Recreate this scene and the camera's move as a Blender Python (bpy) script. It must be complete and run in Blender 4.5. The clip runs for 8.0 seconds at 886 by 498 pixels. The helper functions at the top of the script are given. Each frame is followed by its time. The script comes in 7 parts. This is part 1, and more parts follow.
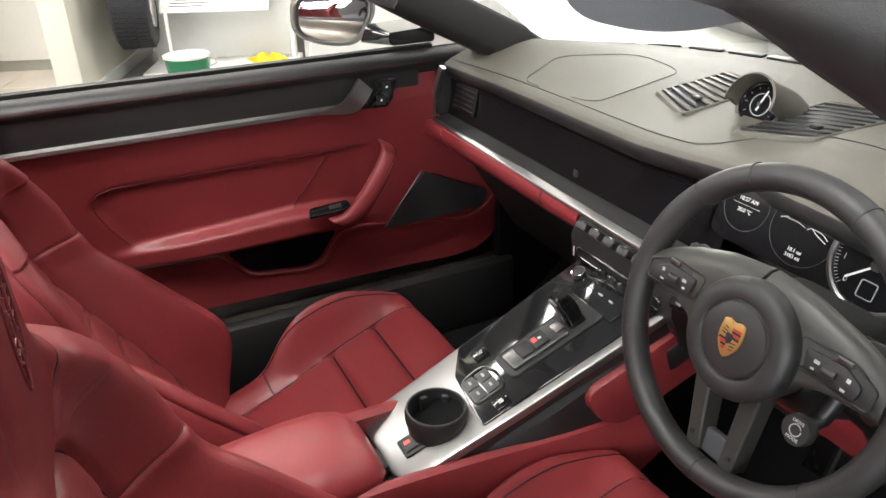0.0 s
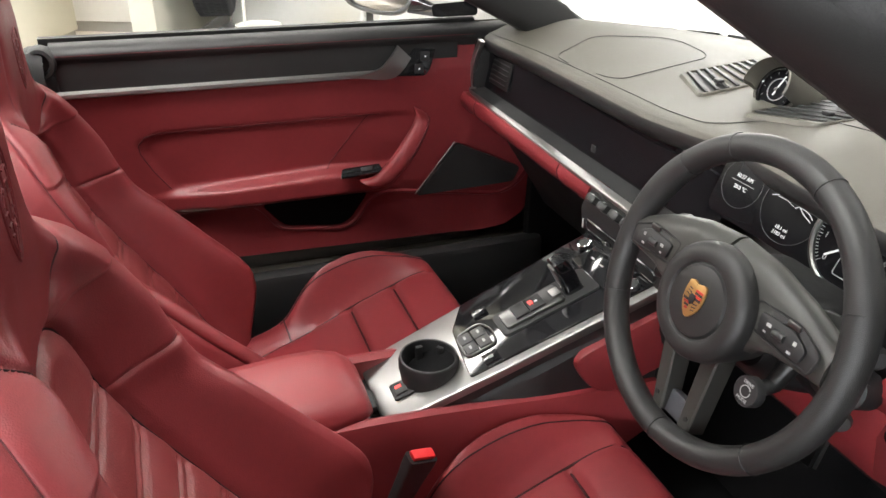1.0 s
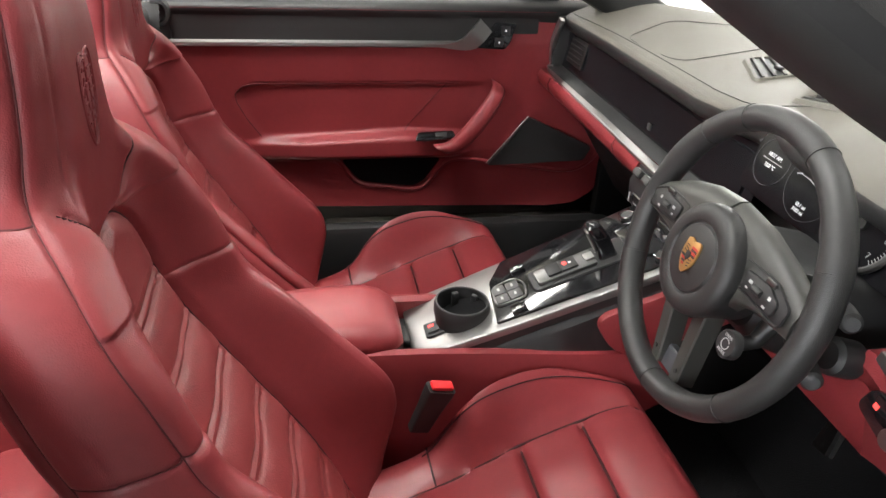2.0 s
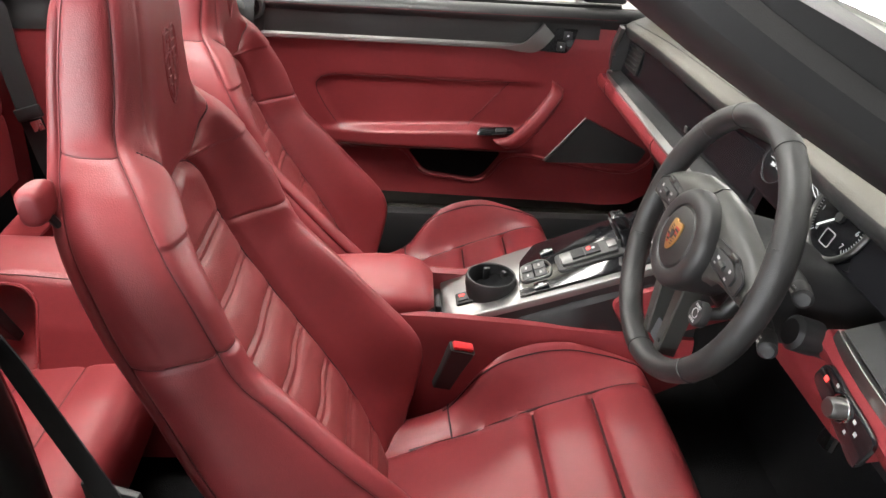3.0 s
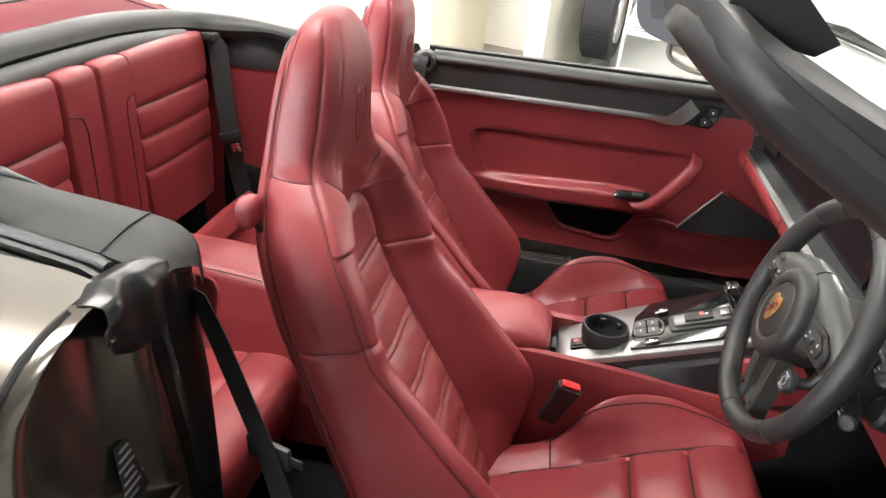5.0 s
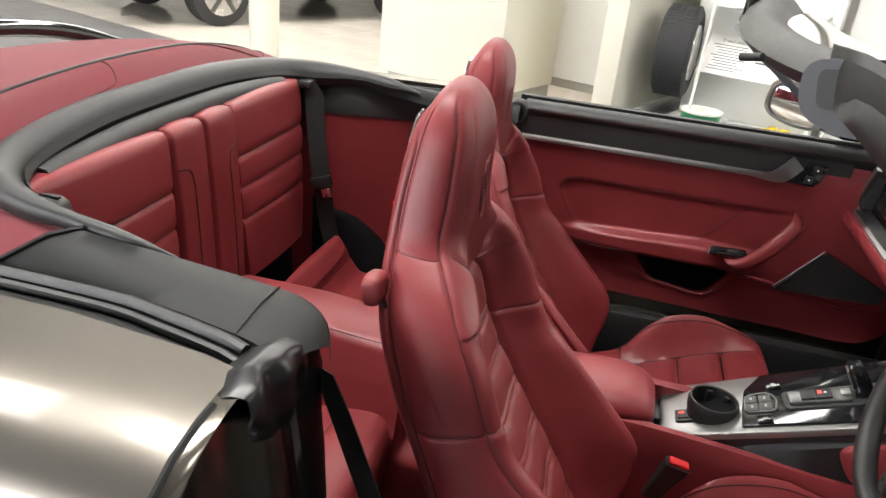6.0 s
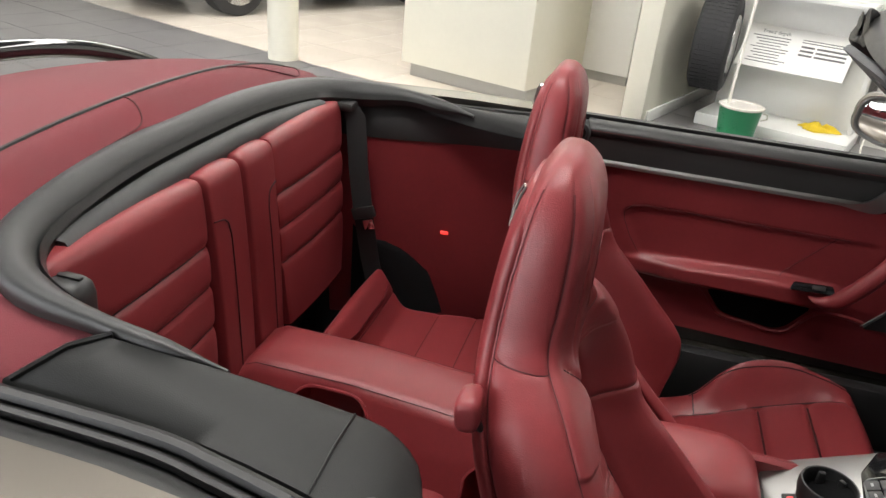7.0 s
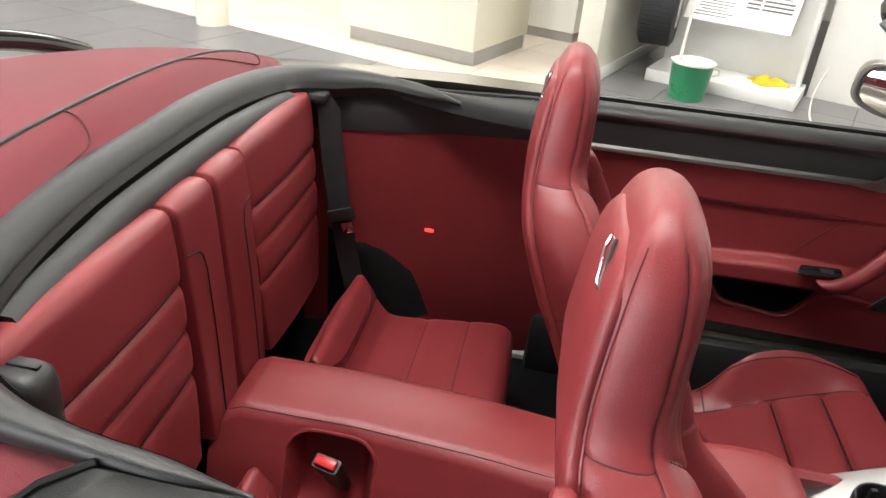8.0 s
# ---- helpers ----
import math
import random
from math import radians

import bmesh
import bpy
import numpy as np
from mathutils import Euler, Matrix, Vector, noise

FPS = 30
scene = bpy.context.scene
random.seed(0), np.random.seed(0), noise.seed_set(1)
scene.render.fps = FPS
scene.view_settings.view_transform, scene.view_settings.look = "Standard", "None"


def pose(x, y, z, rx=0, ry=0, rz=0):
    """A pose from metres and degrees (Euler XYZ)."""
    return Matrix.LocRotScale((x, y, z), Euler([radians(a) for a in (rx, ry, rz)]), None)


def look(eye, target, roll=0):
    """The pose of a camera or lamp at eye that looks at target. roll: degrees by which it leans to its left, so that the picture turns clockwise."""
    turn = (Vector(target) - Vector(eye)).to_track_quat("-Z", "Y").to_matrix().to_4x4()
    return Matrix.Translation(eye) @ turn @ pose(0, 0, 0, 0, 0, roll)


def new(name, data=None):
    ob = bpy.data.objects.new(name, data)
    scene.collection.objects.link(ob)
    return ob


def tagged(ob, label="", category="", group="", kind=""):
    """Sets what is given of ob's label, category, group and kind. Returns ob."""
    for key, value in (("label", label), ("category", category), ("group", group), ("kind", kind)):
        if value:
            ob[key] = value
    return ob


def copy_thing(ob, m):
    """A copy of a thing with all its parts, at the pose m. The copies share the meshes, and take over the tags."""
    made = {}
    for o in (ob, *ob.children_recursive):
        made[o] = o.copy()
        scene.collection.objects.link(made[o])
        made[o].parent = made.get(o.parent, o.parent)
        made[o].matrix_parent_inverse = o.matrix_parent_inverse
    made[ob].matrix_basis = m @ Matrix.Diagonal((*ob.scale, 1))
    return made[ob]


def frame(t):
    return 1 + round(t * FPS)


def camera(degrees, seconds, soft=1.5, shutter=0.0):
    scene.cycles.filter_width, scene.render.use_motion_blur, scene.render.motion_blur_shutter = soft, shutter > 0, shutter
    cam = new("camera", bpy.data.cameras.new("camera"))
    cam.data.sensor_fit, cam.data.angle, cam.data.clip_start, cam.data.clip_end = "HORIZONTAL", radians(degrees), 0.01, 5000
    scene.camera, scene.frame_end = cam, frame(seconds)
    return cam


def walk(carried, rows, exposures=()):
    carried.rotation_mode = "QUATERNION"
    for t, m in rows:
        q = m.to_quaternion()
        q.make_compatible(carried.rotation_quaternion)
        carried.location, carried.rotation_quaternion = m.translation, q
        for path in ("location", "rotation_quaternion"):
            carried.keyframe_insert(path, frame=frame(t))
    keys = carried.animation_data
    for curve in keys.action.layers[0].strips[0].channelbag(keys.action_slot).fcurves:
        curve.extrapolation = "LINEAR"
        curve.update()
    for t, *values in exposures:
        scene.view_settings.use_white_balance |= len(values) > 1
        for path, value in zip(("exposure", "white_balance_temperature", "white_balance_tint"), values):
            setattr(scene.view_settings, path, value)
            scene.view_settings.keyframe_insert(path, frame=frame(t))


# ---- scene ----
cam = camera(61.9, 8.0)
PATH = [
    (0, (-0.537, -0.797, 1.258), (0.246, 0.804, 0.35), -1.2),
    (0.5, (-0.506, -0.836, 1.25), (0.215, 0.789, 0.335), -0.2),
    (1, (-0.483, -0.892, 1.232), (0.145, 0.764, 0.302), 1.3),
    (1.5, (-0.455, -0.954, 1.218), (0.041, 0.733, 0.265), 2.5),
    (3, (-0.343, -1.175, 1.237), (-0.217, 0.578, 0.283), 3.9),
    (3.5, (-0.309, -1.261, 1.263), (-0.293, 0.501, 0.317), 4.1),
    (4, (-0.295, -1.316, 1.274), (-0.369, 0.443, 0.326), 4.7),
    (5.5, (-0.377, -1.324, 1.321), (-0.703, 0.466, 0.491), 6.2),
    (6, (-0.447, -1.289, 1.343), (-0.835, 0.492, 0.519), 6.0),
    (6.5, (-0.525, -1.215, 1.353), (-0.942, 0.553, 0.516), 5.9),
    (7, (-0.607, -1.099, 1.38), (-1.019, 0.654, 0.51), 5.5),
    (7.5, (-0.68, -0.998, 1.383), (-1.038, 0.742, 0.463), 5.0),
    (8, (-0.77, -0.934, 1.388), (-0.998, 0.805, 0.427), 5.3),
]
walk(cam, [(t, look(eye, target, roll)) for t, eye, target, roll in PATH], [(0, -0.05), (1.0, 0.0), (1.5, 0.1), (3.0, 0.42), (4.0, 0.45), (5.5, 0.14), (6.0, -0.27), (7.0, -0.65), (7.5, -0.5), (8.0, -0.22)])

# ---- light: a showroom lit by added, unseen ceiling panels ----
world = bpy.data.worlds.new("showroom_air")
scene.world = world
world.use_nodes = True
world.node_tree.nodes["Background"].inputs[0].default_value = (0.95, 0.97, 1.0, 1)
world.node_tree.nodes["Background"].inputs[1].default_value = 0.16
scene.view_settings.exposure = 0.0

# x, y, length, width and brightness of each light panel, placed out of view where light is wanted
PANELS = [(-1.15, -0.2, 1.9, 0.6, 36.0), (1.9, -0.6, 1.2, 0.6, 9.0), (-3.2, -0.4, 1.2, 1.2, 14.0), (-0.8, 3.3, 3.2, 0.6, 25.0), (3.0, 2.6, 1.6, 1.2, 22.0), (-4.2, 3.8, 2.6, 1.2, 18.0), (-4.0, 6.4, 3.0, 2.0, 14.0)]
CEILING = 3.3


# ---- materials ----
def material(name, base, rough=0.5, metal=0.0, grain=0.0, grain_size=400.0, vary=0.12, vary_size=6.0, coat=0.0, spec=0.5, sheen=0.0, wear=0.0, detail=4.0, swing=0.07):
    """A surface with fine relief, and colour and gloss that vary at two scales."""
    m = bpy.data.materials.new(name)
    m.use_nodes = True
    nt = m.node_tree
    b = nt.nodes["Principled BSDF"]
    b.inputs["Metallic"].default_value = metal
    b.inputs["Coat Weight"].default_value = coat
    b.inputs["Coat Roughness"].default_value = 0.06
    b.inputs["Specular IOR Level"].default_value = spec
    b.inputs["Sheen Weight"].default_value = sheen
    tc = nt.nodes.new("ShaderNodeTexCoord")
    big = nt.nodes.new("ShaderNodeTexNoise")
    big.inputs["Scale"].default_value = vary_size
    big.inputs["Detail"].default_value = detail
    nt.links.new(tc.outputs["Object"], big.inputs["Vector"])
    small = nt.nodes.new("ShaderNodeTexNoise")
    small.inputs["Scale"].default_value = vary_size * 14
    small.inputs["Detail"].default_value = 3
    nt.links.new(tc.outputs["Object"], small.inputs["Vector"])
    add = nt.nodes.new("ShaderNodeMath")
    add.operation = "MULTIPLY_ADD"
    add.inputs[1].default_value = 0.4
    nt.links.new(small.outputs["Fac"], add.inputs[0])
    nt.links.new(big.outputs["Fac"], add.inputs[2])
    ramp = nt.nodes.new("ShaderNodeMapRange")
    ramp.inputs["From Min"].default_value = 0.35
    ramp.inputs["From Max"].default_value = 1.05
    ramp.inputs["To Min"].default_value = 1 - vary
    ramp.inputs["To Max"].default_value = 1 + vary
    nt.links.new(add.outputs[0], ramp.inputs["Value"])
    mul = nt.nodes.new("ShaderNodeMix")
    mul.data_type = "RGBA"
    mul.blend_type = "MULTIPLY"
    mul.inputs["Factor"].default_value = 1.0
    mul.inputs["A"].default_value = (*base, 1)
    nt.links.new(ramp.outputs["Result"], mul.inputs["B"])
    nt.links.new(mul.outputs["Result"], b.inputs["Base Color"])
    rr = nt.nodes.new("ShaderNodeMapRange")
    rr.inputs["From Min"].default_value = 0.35
    rr.inputs["From Max"].default_value = 1.05
    rr.inputs["To Min"].default_value = max(0.02, rough - swing - wear)
    rr.inputs["To Max"].default_value = min(1.0, rough + swing + wear)
    nt.links.new(add.outputs[0], rr.inputs["Value"])
    nt.links.new(rr.outputs["Result"], b.inputs["Roughness"])
    if grain > 0:
        cell = nt.nodes.new("ShaderNodeTexVoronoi")
        cell.inputs["Scale"].default_value = grain_size
        nt.links.new(tc.outputs["Object"], cell.inputs["Vector"])
        bump = nt.nodes.new("ShaderNodeBump")
        bump.inputs["Strength"].default_value = grain
        bump.inputs["Distance"].default_value = 0.0006
        nt.links.new(cell.outputs["Distance"], bump.inputs["Height"])
        soft = nt.nodes.new("ShaderNodeBump")
        soft.inputs["Strength"].default_value = 0.07
        soft.inputs["Distance"].default_value = 0.004
        nt.links.new(big.outputs["Fac"], soft.inputs["Height"])
        nt.links.new(soft.outputs["Normal"], bump.inputs["Normal"])
        nt.links.new(bump.outputs["Normal"], b.inputs["Normal"])
    return m


def glowing(name, colour, strength):
    m = bpy.data.materials.new(name)
    m.use_nodes = True
    b = m.node_tree.nodes["Principled BSDF"]
    b.inputs["Base Color"].default_value = (0.02, 0.02, 0.02, 1)
    b.inputs["Emission Color"].default_value = (*colour, 1)
    b.inputs["Emission Strength"].default_value = strength
    return m


def glass(name, tint=(0.9, 0.95, 0.93)):
    m = bpy.data.materials.new(name)
    m.use_nodes = True
    b = m.node_tree.nodes["Principled BSDF"]
    b.inputs["Base Color"].default_value = (*tint, 1)
    b.inputs["Transmission Weight"].default_value = 1.0
    b.inputs["Roughness"].default_value = 0.0
    b.inputs["IOR"].default_value = 1.45
    return m


RED = material("red_leather", (0.205, 0.0262, 0.0305), 0.42, grain=0.30, grain_size=650, vary=0.14, vary_size=7)
RED_PERF = material("red_leather_insert", (0.200, 0.029, 0.031), 0.44, grain=0.45, grain_size=420, vary=0.1, vary_size=9)
# near-black line for deep seams: the shade of the crease as a colour
DEEP_SEAM_SHADE = material("deep_seam_shade", (0.030, 0.004, 0.006), 0.8, vary=0.1)
CEIL_GREY = material("low_bounce_ceiling_grey", (0.26, 0.26, 0.26), 0.8, vary=0.03, vary_size=1.0)
# seam thread, darkened so that its colour carries the crease's shade
SHADED_THREAD = material("dark_red_seam", (0.085, 0.011, 0.014), 0.7, vary=0.1)
RED_FABRIC = material("red_roof_fabric", (0.150, 0.018, 0.026), 0.85, grain=0.7, grain_size=900, vary=0.12, vary_size=5, sheen=0.1)
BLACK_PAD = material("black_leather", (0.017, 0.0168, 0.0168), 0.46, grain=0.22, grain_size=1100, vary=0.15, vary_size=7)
# black leather lightened towards tan: overhead light on the dashboard's top, put into the colour
LIT_DASH_PAD = material("lit_dashboard_leather", (0.066, 0.061, 0.050), 0.56, grain=0.45, grain_size=750, vary=0.12, vary_size=7)
BLACK = material("black_plastic", (0.013, 0.013, 0.0135), 0.5, grain=0.2, grain_size=900, vary=0.15)
GREY_TRIM = material("dark_grey_soft_trim", (0.023, 0.0235, 0.0235), 0.47, grain=0.3, grain_size=900, vary=0.12)
COVER_GREY = material("dark_cover_plastic", (0.0125, 0.013, 0.013), 0.55, spec=0.32, grain=0.25, grain_size=900, vary=0.08)
BOOT = material("glossy_black_rubber", (0.012, 0.012, 0.0125), 0.31, grain=0.15, grain_size=60, vary=0.2)
RUBBER = material("black_rubber", (0.008, 0.008, 0.008), 0.40, grain=0.2, grain_size=300, vary=0.2)
CARPET = material("black_carpet", (0.007, 0.007, 0.0075), 0.95, spec=0.1, grain=0.9, grain_size=500, vary=0.25, vary_size=12)
WHEEL_TRIM = material("grey_spoke_plastic", (0.034, 0.034, 0.031), 0.42, grain=0.2, grain_size=900, vary=0.1)
VISOR_GREY = material("grey_visor_plastic", (0.06, 0.062, 0.07), 0.5, grain=0.2, grain_size=900, vary=0.06)
GLOSS = material("gloss_black", (0.008, 0.008, 0.009), 0.06, vary=0.05, coat=0.6)
SCREEN = material("dark_screen_glass", (0.006, 0.006, 0.007), 0.16, vary=0.03, spec=0.12)
SATIN = material("brushed_aluminium", (0.34, 0.335, 0.325), 0.36, metal=1.0, vary=0.03, vary_size=4, swing=0.02)
SATIN_DARK = material("dark_satin_metal", (0.15, 0.15, 0.147), 0.36, metal=1.0, vary=0.04, vary_size=5, swing=0.02)
CHROME = material("chrome", (0.85, 0.85, 0.84), 0.08, metal=1.0, vary=0.03)
PAINT = material("champagne_silver_paint", (0.205, 0.186, 0.160), 0.33, metal=0.85, vary=0.015, vary_size=1.5, detail=1.0, coat=0.7, swing=0.0)
PAINT_IN = material("silver_jamb_paint", (0.40, 0.365, 0.315), 0.22, metal=0.95, vary=0.05, vary_size=5)
WEBBING = material("black_webbing", (0.014, 0.014, 0.015), 0.8, grain=0.8, grain_size=900, vary=0.15)
BUCKLE_RED = material("red_buckle_button", (0.62, 0.02, 0.025), 0.35, vary=0.05)
WHITE_INK = glowing("display_white", (1.0, 1.0, 1.0), 0.9)
RED_GLOW = glowing("red_indicator", (1.0, 0.06, 0.05), 2.2)
DIM_INK = material("printed_grey_mark", (0.36, 0.36, 0.36), 0.5, vary=0.02)
RING_GREY = material("dim_dial_ring", (0.10, 0.10, 0.105), 0.5, vary=0.02)
GOLD = material("crest_gold", (0.46, 0.27, 0.10), 0.32, metal=0.7, vary=0.1, vary_size=60)
CREST_RED = material("crest_red", (0.40, 0.03, 0.02), 0.35, vary=0.05)
GLASS = glass("windscreen_glass")
MIRROR = material("mirror_silver", (0.9, 0.9, 0.9), 0.02, metal=1.0, vary=0.01)
WALL_WHITE = material("white_wall_paint", (0.80, 0.79, 0.74), 0.7, grain=0.15, grain_size=300, vary=0.03, vary_size=1.5)
WALL_GREY = material("low_bounce_wall_grey", (0.22, 0.22, 0.225), 0.6, grain=0.1, grain_size=300, vary=0.05, vary_size=1.5)
CREAM = material("cream_wall_paint", (0.72, 0.70, 0.60), 0.65, grain=0.15, grain_size=300, vary=0.04, vary_size=1.5)
PANEL_WHITE = material("white_lacquer_panel", (0.82, 0.82, 0.79), 0.35, vary=0.03, vary_size=2)
SKIRT_GREY = material("grey_skirting", (0.38, 0.37, 0.34), 0.5, vary=0.06)
TILE_GREY = material("grey_floor_tile", (0.17, 0.165, 0.165), 0.32, grain=0.1, grain_size=200, vary=0.1, vary_size=2.5)
TILE_CREAM = material("cream_floor_tile", (0.66, 0.60, 0.52), 0.16, vary=0.06, vary_size=2.0)
GROUT = material("floor_grout", (0.13, 0.125, 0.12), 0.8, vary=0.1)
GREEN = material("green_enamel", (0.03, 0.27, 0.12), 0.3, vary=0.06, vary_size=8, coat=0.3)
ENAMEL_WHITE = material("white_enamel", (0.80, 0.78, 0.72), 0.25, vary=0.04, coat=0.3)
YELLOW = material("yellow_cloth", (0.72, 0.52, 0.03), 0.9, grain=0.8, grain_size=400, vary=0.15, vary_size=14)
TYRE = material("tyre_rubber", (0.028, 0.028, 0.030), 0.75, grain=0.3, grain_size=150, vary=0.2, vary_size=10)
PAPER = material("printed_board", (0.86, 0.85, 0.82), 0.5, vary=0.02)
INK = material("dark_print", (0.13, 0.13, 0.13), 0.6, vary=0.05)
DARK_PAINT = material("dark_car_paint", (0.015, 0.016, 0.02), 0.12, vary=0.05, coat=1.0)
KEY_GREY = material("grey_key_plastic", (0.055, 0.055, 0.055), 0.45, vary=0.05)
ALLOY = material("alloy_wheel", (0.62, 0.62, 0.62), 0.25, metal=1.0, vary=0.05)


# ---- mesh helpers ----
def finish(name, bm, mat, sharp=38):
    me = bpy.data.meshes.new(name)
    bm.normal_update()
    bm.to_mesh(me)
    bm.free()
    for p in me.polygons:
        p.use_smooth = True
    me.set_sharp_from_angle(angle=radians(sharp))
    if mat:
        me.materials.append(mat)
    return me


def part(name, bm, mat, parent, label="", sharp=38):
    """One mesh object under a thing or under a part."""
    ob = new(name, finish(name, bm, mat, sharp))
    ob.parent = parent
    if label:
        ob["label"] = label
    return ob


def thing(name, label, category, group="", kind="", at=(0, 0, 0)):
    ob = new(name)
    ob.empty_display_size = 0.05
    ob.location = at
    return tagged(ob, label, category, group, kind)


def solid(name, bm, mat, label, category, group="", kind="", sharp=38):
    """A thing that is one mesh."""
    return tagged(new(name, finish(name, bm, mat, sharp)), label, category, group, kind)


def box(size, at=(0, 0, 0), bevel=0.0, turn=None, bm=None, segments=2):
    bm = bm or bmesh.new()
    made = bmesh.ops.create_cube(bm, size=1.0)["verts"]
    bmesh.ops.scale(bm, vec=size, verts=made)
    if bevel:
        edges = {e for v in made for e in v.link_edges}
        out = bmesh.ops.bevel(bm, geom=list(edges), offset=bevel, segments=segments, profile=0.5, affect="EDGES", clamp_overlap=True)
        made = list({v for f in out["faces"] for v in f.verts} | {v for v in made if v.is_valid})
    if turn:
        bmesh.ops.transform(bm, matrix=turn.to_3x3().to_4x4(), verts=made)
    bmesh.ops.translate(bm, vec=at, verts=made)
    return bm


def loft(rings, bm=None, closed=True, caps=True):
    """Quads between rings of points of equal length."""
    bm = bm or bmesh.new()
    vs = [[bm.verts.new(p) for p in r] for r in rings]
    n = len(vs[0])
    for a, b in zip(vs, vs[1:]):
        for k in range(n if closed else n - 1):
            try:
                bm.faces.new((a[k], a[(k + 1) % n], b[(k + 1) % n], b[k]))
            except ValueError:
                pass
    if caps and closed:
        bm.faces.new(vs[0][::-1])
        bm.faces.new(vs[-1])
    return bm


def spline(pts, n):
    """n points along a smooth curve through pts (Catmull-Rom, even in length)."""
    p = np.array(pts, float)
    q = np.vstack([2 * p[0] - p[1], p, 2 * p[-1] - p[-2]])
    out = []
    for i in range(1, len(q) - 2):
        for t in np.linspace(0, 1, 16, endpoint=False):
            a, b, c, d = q[i - 1], q[i], q[i + 1], q[i + 2]
            out.append(0.5 * (2 * b + (c - a) * t + (2 * a - 5 * b + 4 * c - d) * t * t + (3 * b - a - 3 * c + d) * t ** 3))
    out.append(q[-2])
    out = np.array(out)
    s = np.concatenate([[0], np.cumsum(np.linalg.norm(np.diff(out, axis=0), axis=1))])
    return np.stack([np.interp(np.linspace(0, s[-1], n), s, out[:, k]) for k in range(p.shape[1])], 1)


def tube(pts, r, bm=None, n=8, closed=False, caps=True):
    """A round rod along points; r may be a list."""
    pts = [Vector(p) for p in pts]
    m = len(pts)
    rs = r if hasattr(r, "__len__") else [r] * m
    rings, up = [], None
    for i, p in enumerate(pts):
        a, b = (pts[i - 1], pts[(i + 1) % m]) if closed else (pts[max(i - 1, 0)], pts[min(i + 1, m - 1)])
        t = (b - a).normalized()
        if up is None:
            up = t.orthogonal().normalized()
        up = (up - t * up.dot(t)).normalized()
        side = t.cross(up)
        rings.append([p + rs[i] * (math.cos(2 * math.pi * k / n) * up + math.sin(2 * math.pi * k / n) * side) for k in range(n)])
    if closed:
        rings.append(rings[0])
        return loft(rings, bm, caps=False)
    return loft(rings, bm, caps=caps)


def sweep(pts, profile, up=(0, 0, 1), bm=None, caps=True):
    """A profile of (side, up) offsets along points; side is to the left of the way."""
    pts = [Vector(p) for p in pts]
    rings = []
    for i, p in enumerate(pts):
        t = (pts[min(i + 1, len(pts) - 1)] - pts[max(i - 1, 0)]).normalized()
        side = Vector(up).cross(t).normalized()
        u = t.cross(side)
        rings.append([p + side * a + u * b for a, b in profile])
    return loft(rings, bm, caps=caps)


def prism(outline, depth, bevel=0.0, bm=None, segments=2):
    """A flat outline in x, y, raised from z = 0 to depth."""
    bm = bm or bmesh.new()
    low = [bm.verts.new((x, y, 0)) for x, y in outline]
    top = [bm.verts.new((x, y, depth)) for x, y in outline]
    n = len(outline)
    faces = [bm.faces.new(low[::-1]), bm.faces.new(top)]
    for k in range(n):
        faces.append(bm.faces.new((low[k], low[(k + 1) % n], top[(k + 1) % n], top[k])))
    bmesh.ops.recalc_face_normals(bm, faces=faces)
    if bevel:
        edges = list(faces[1].edges)
        bmesh.ops.bevel(bm, geom=edges, offset=bevel, segments=segments, profile=0.5, affect="EDGES", clamp_overlap=True)
    return bm


def place(bm, m):
    bmesh.ops.transform(bm, matrix=m, verts=bm.verts[:])
    return bm


def basis(origin, x, y):
    """A matrix with its x and (about) y along the given ways."""
    x = Vector(x).normalized()
    z = x.cross(Vector(y)).normalized()
    y = z.cross(x)
    return Matrix.Translation(origin) @ Matrix((x, y, z)).transposed().to_4x4()


def rounded(outline, r, n=4):
    """An outline with its corners rounded by r."""
    out, m = [], len(outline)
    for i in range(m):
        p, a, b = (Vector(outline[k % m]) for k in (i, i - 1, i + 1))
        da, db = a - p, b - p
        k = min(r, da.length * 0.45, db.length * 0.45)
        pa, pb = p + da.normalized() * k, p + db.normalized() * k
        for j in range(n + 1):
            t = j / n
            out.append(tuple((1 - t) ** 2 * pa + 2 * t * (1 - t) * p + t * t * pb))
    return out


def sheet(f, us, vs, bm=None):
    """An open surface of f(u, v)."""
    bm = bm or bmesh.new()
    g = [[bm.verts.new(f(u, v)) for v in vs] for u in us]
    for i in range(len(us) - 1):
        for j in range(len(vs) - 1):
            bm.faces.new((g[i][j], g[i + 1][j], g[i + 1][j + 1], g[i][j + 1]))
    return bm


def thicken(bm, d):
    """Gives an open surface a thickness along its normals."""
    bmesh.ops.recalc_face_normals(bm, faces=bm.faces[:])
    bmesh.ops.solidify(bm, geom=bm.faces[:], thickness=d)
    return bm


def smooth(a, b, x):
    t = np.clip((x - a) / (b - a), 0, 1)
    return t * t * (3 - 2 * t)


def curve_of(rows):
    xs, ys = zip(*rows)
    fine = np.linspace(xs[0], xs[-1], 200)
    v = np.interp(fine, xs, ys)
    k = np.ones(17) / 17
    v = np.convolve(np.pad(v, 8, mode="edge"), k, mode="valid")
    return lambda s: float(np.interp(s, fine, v))


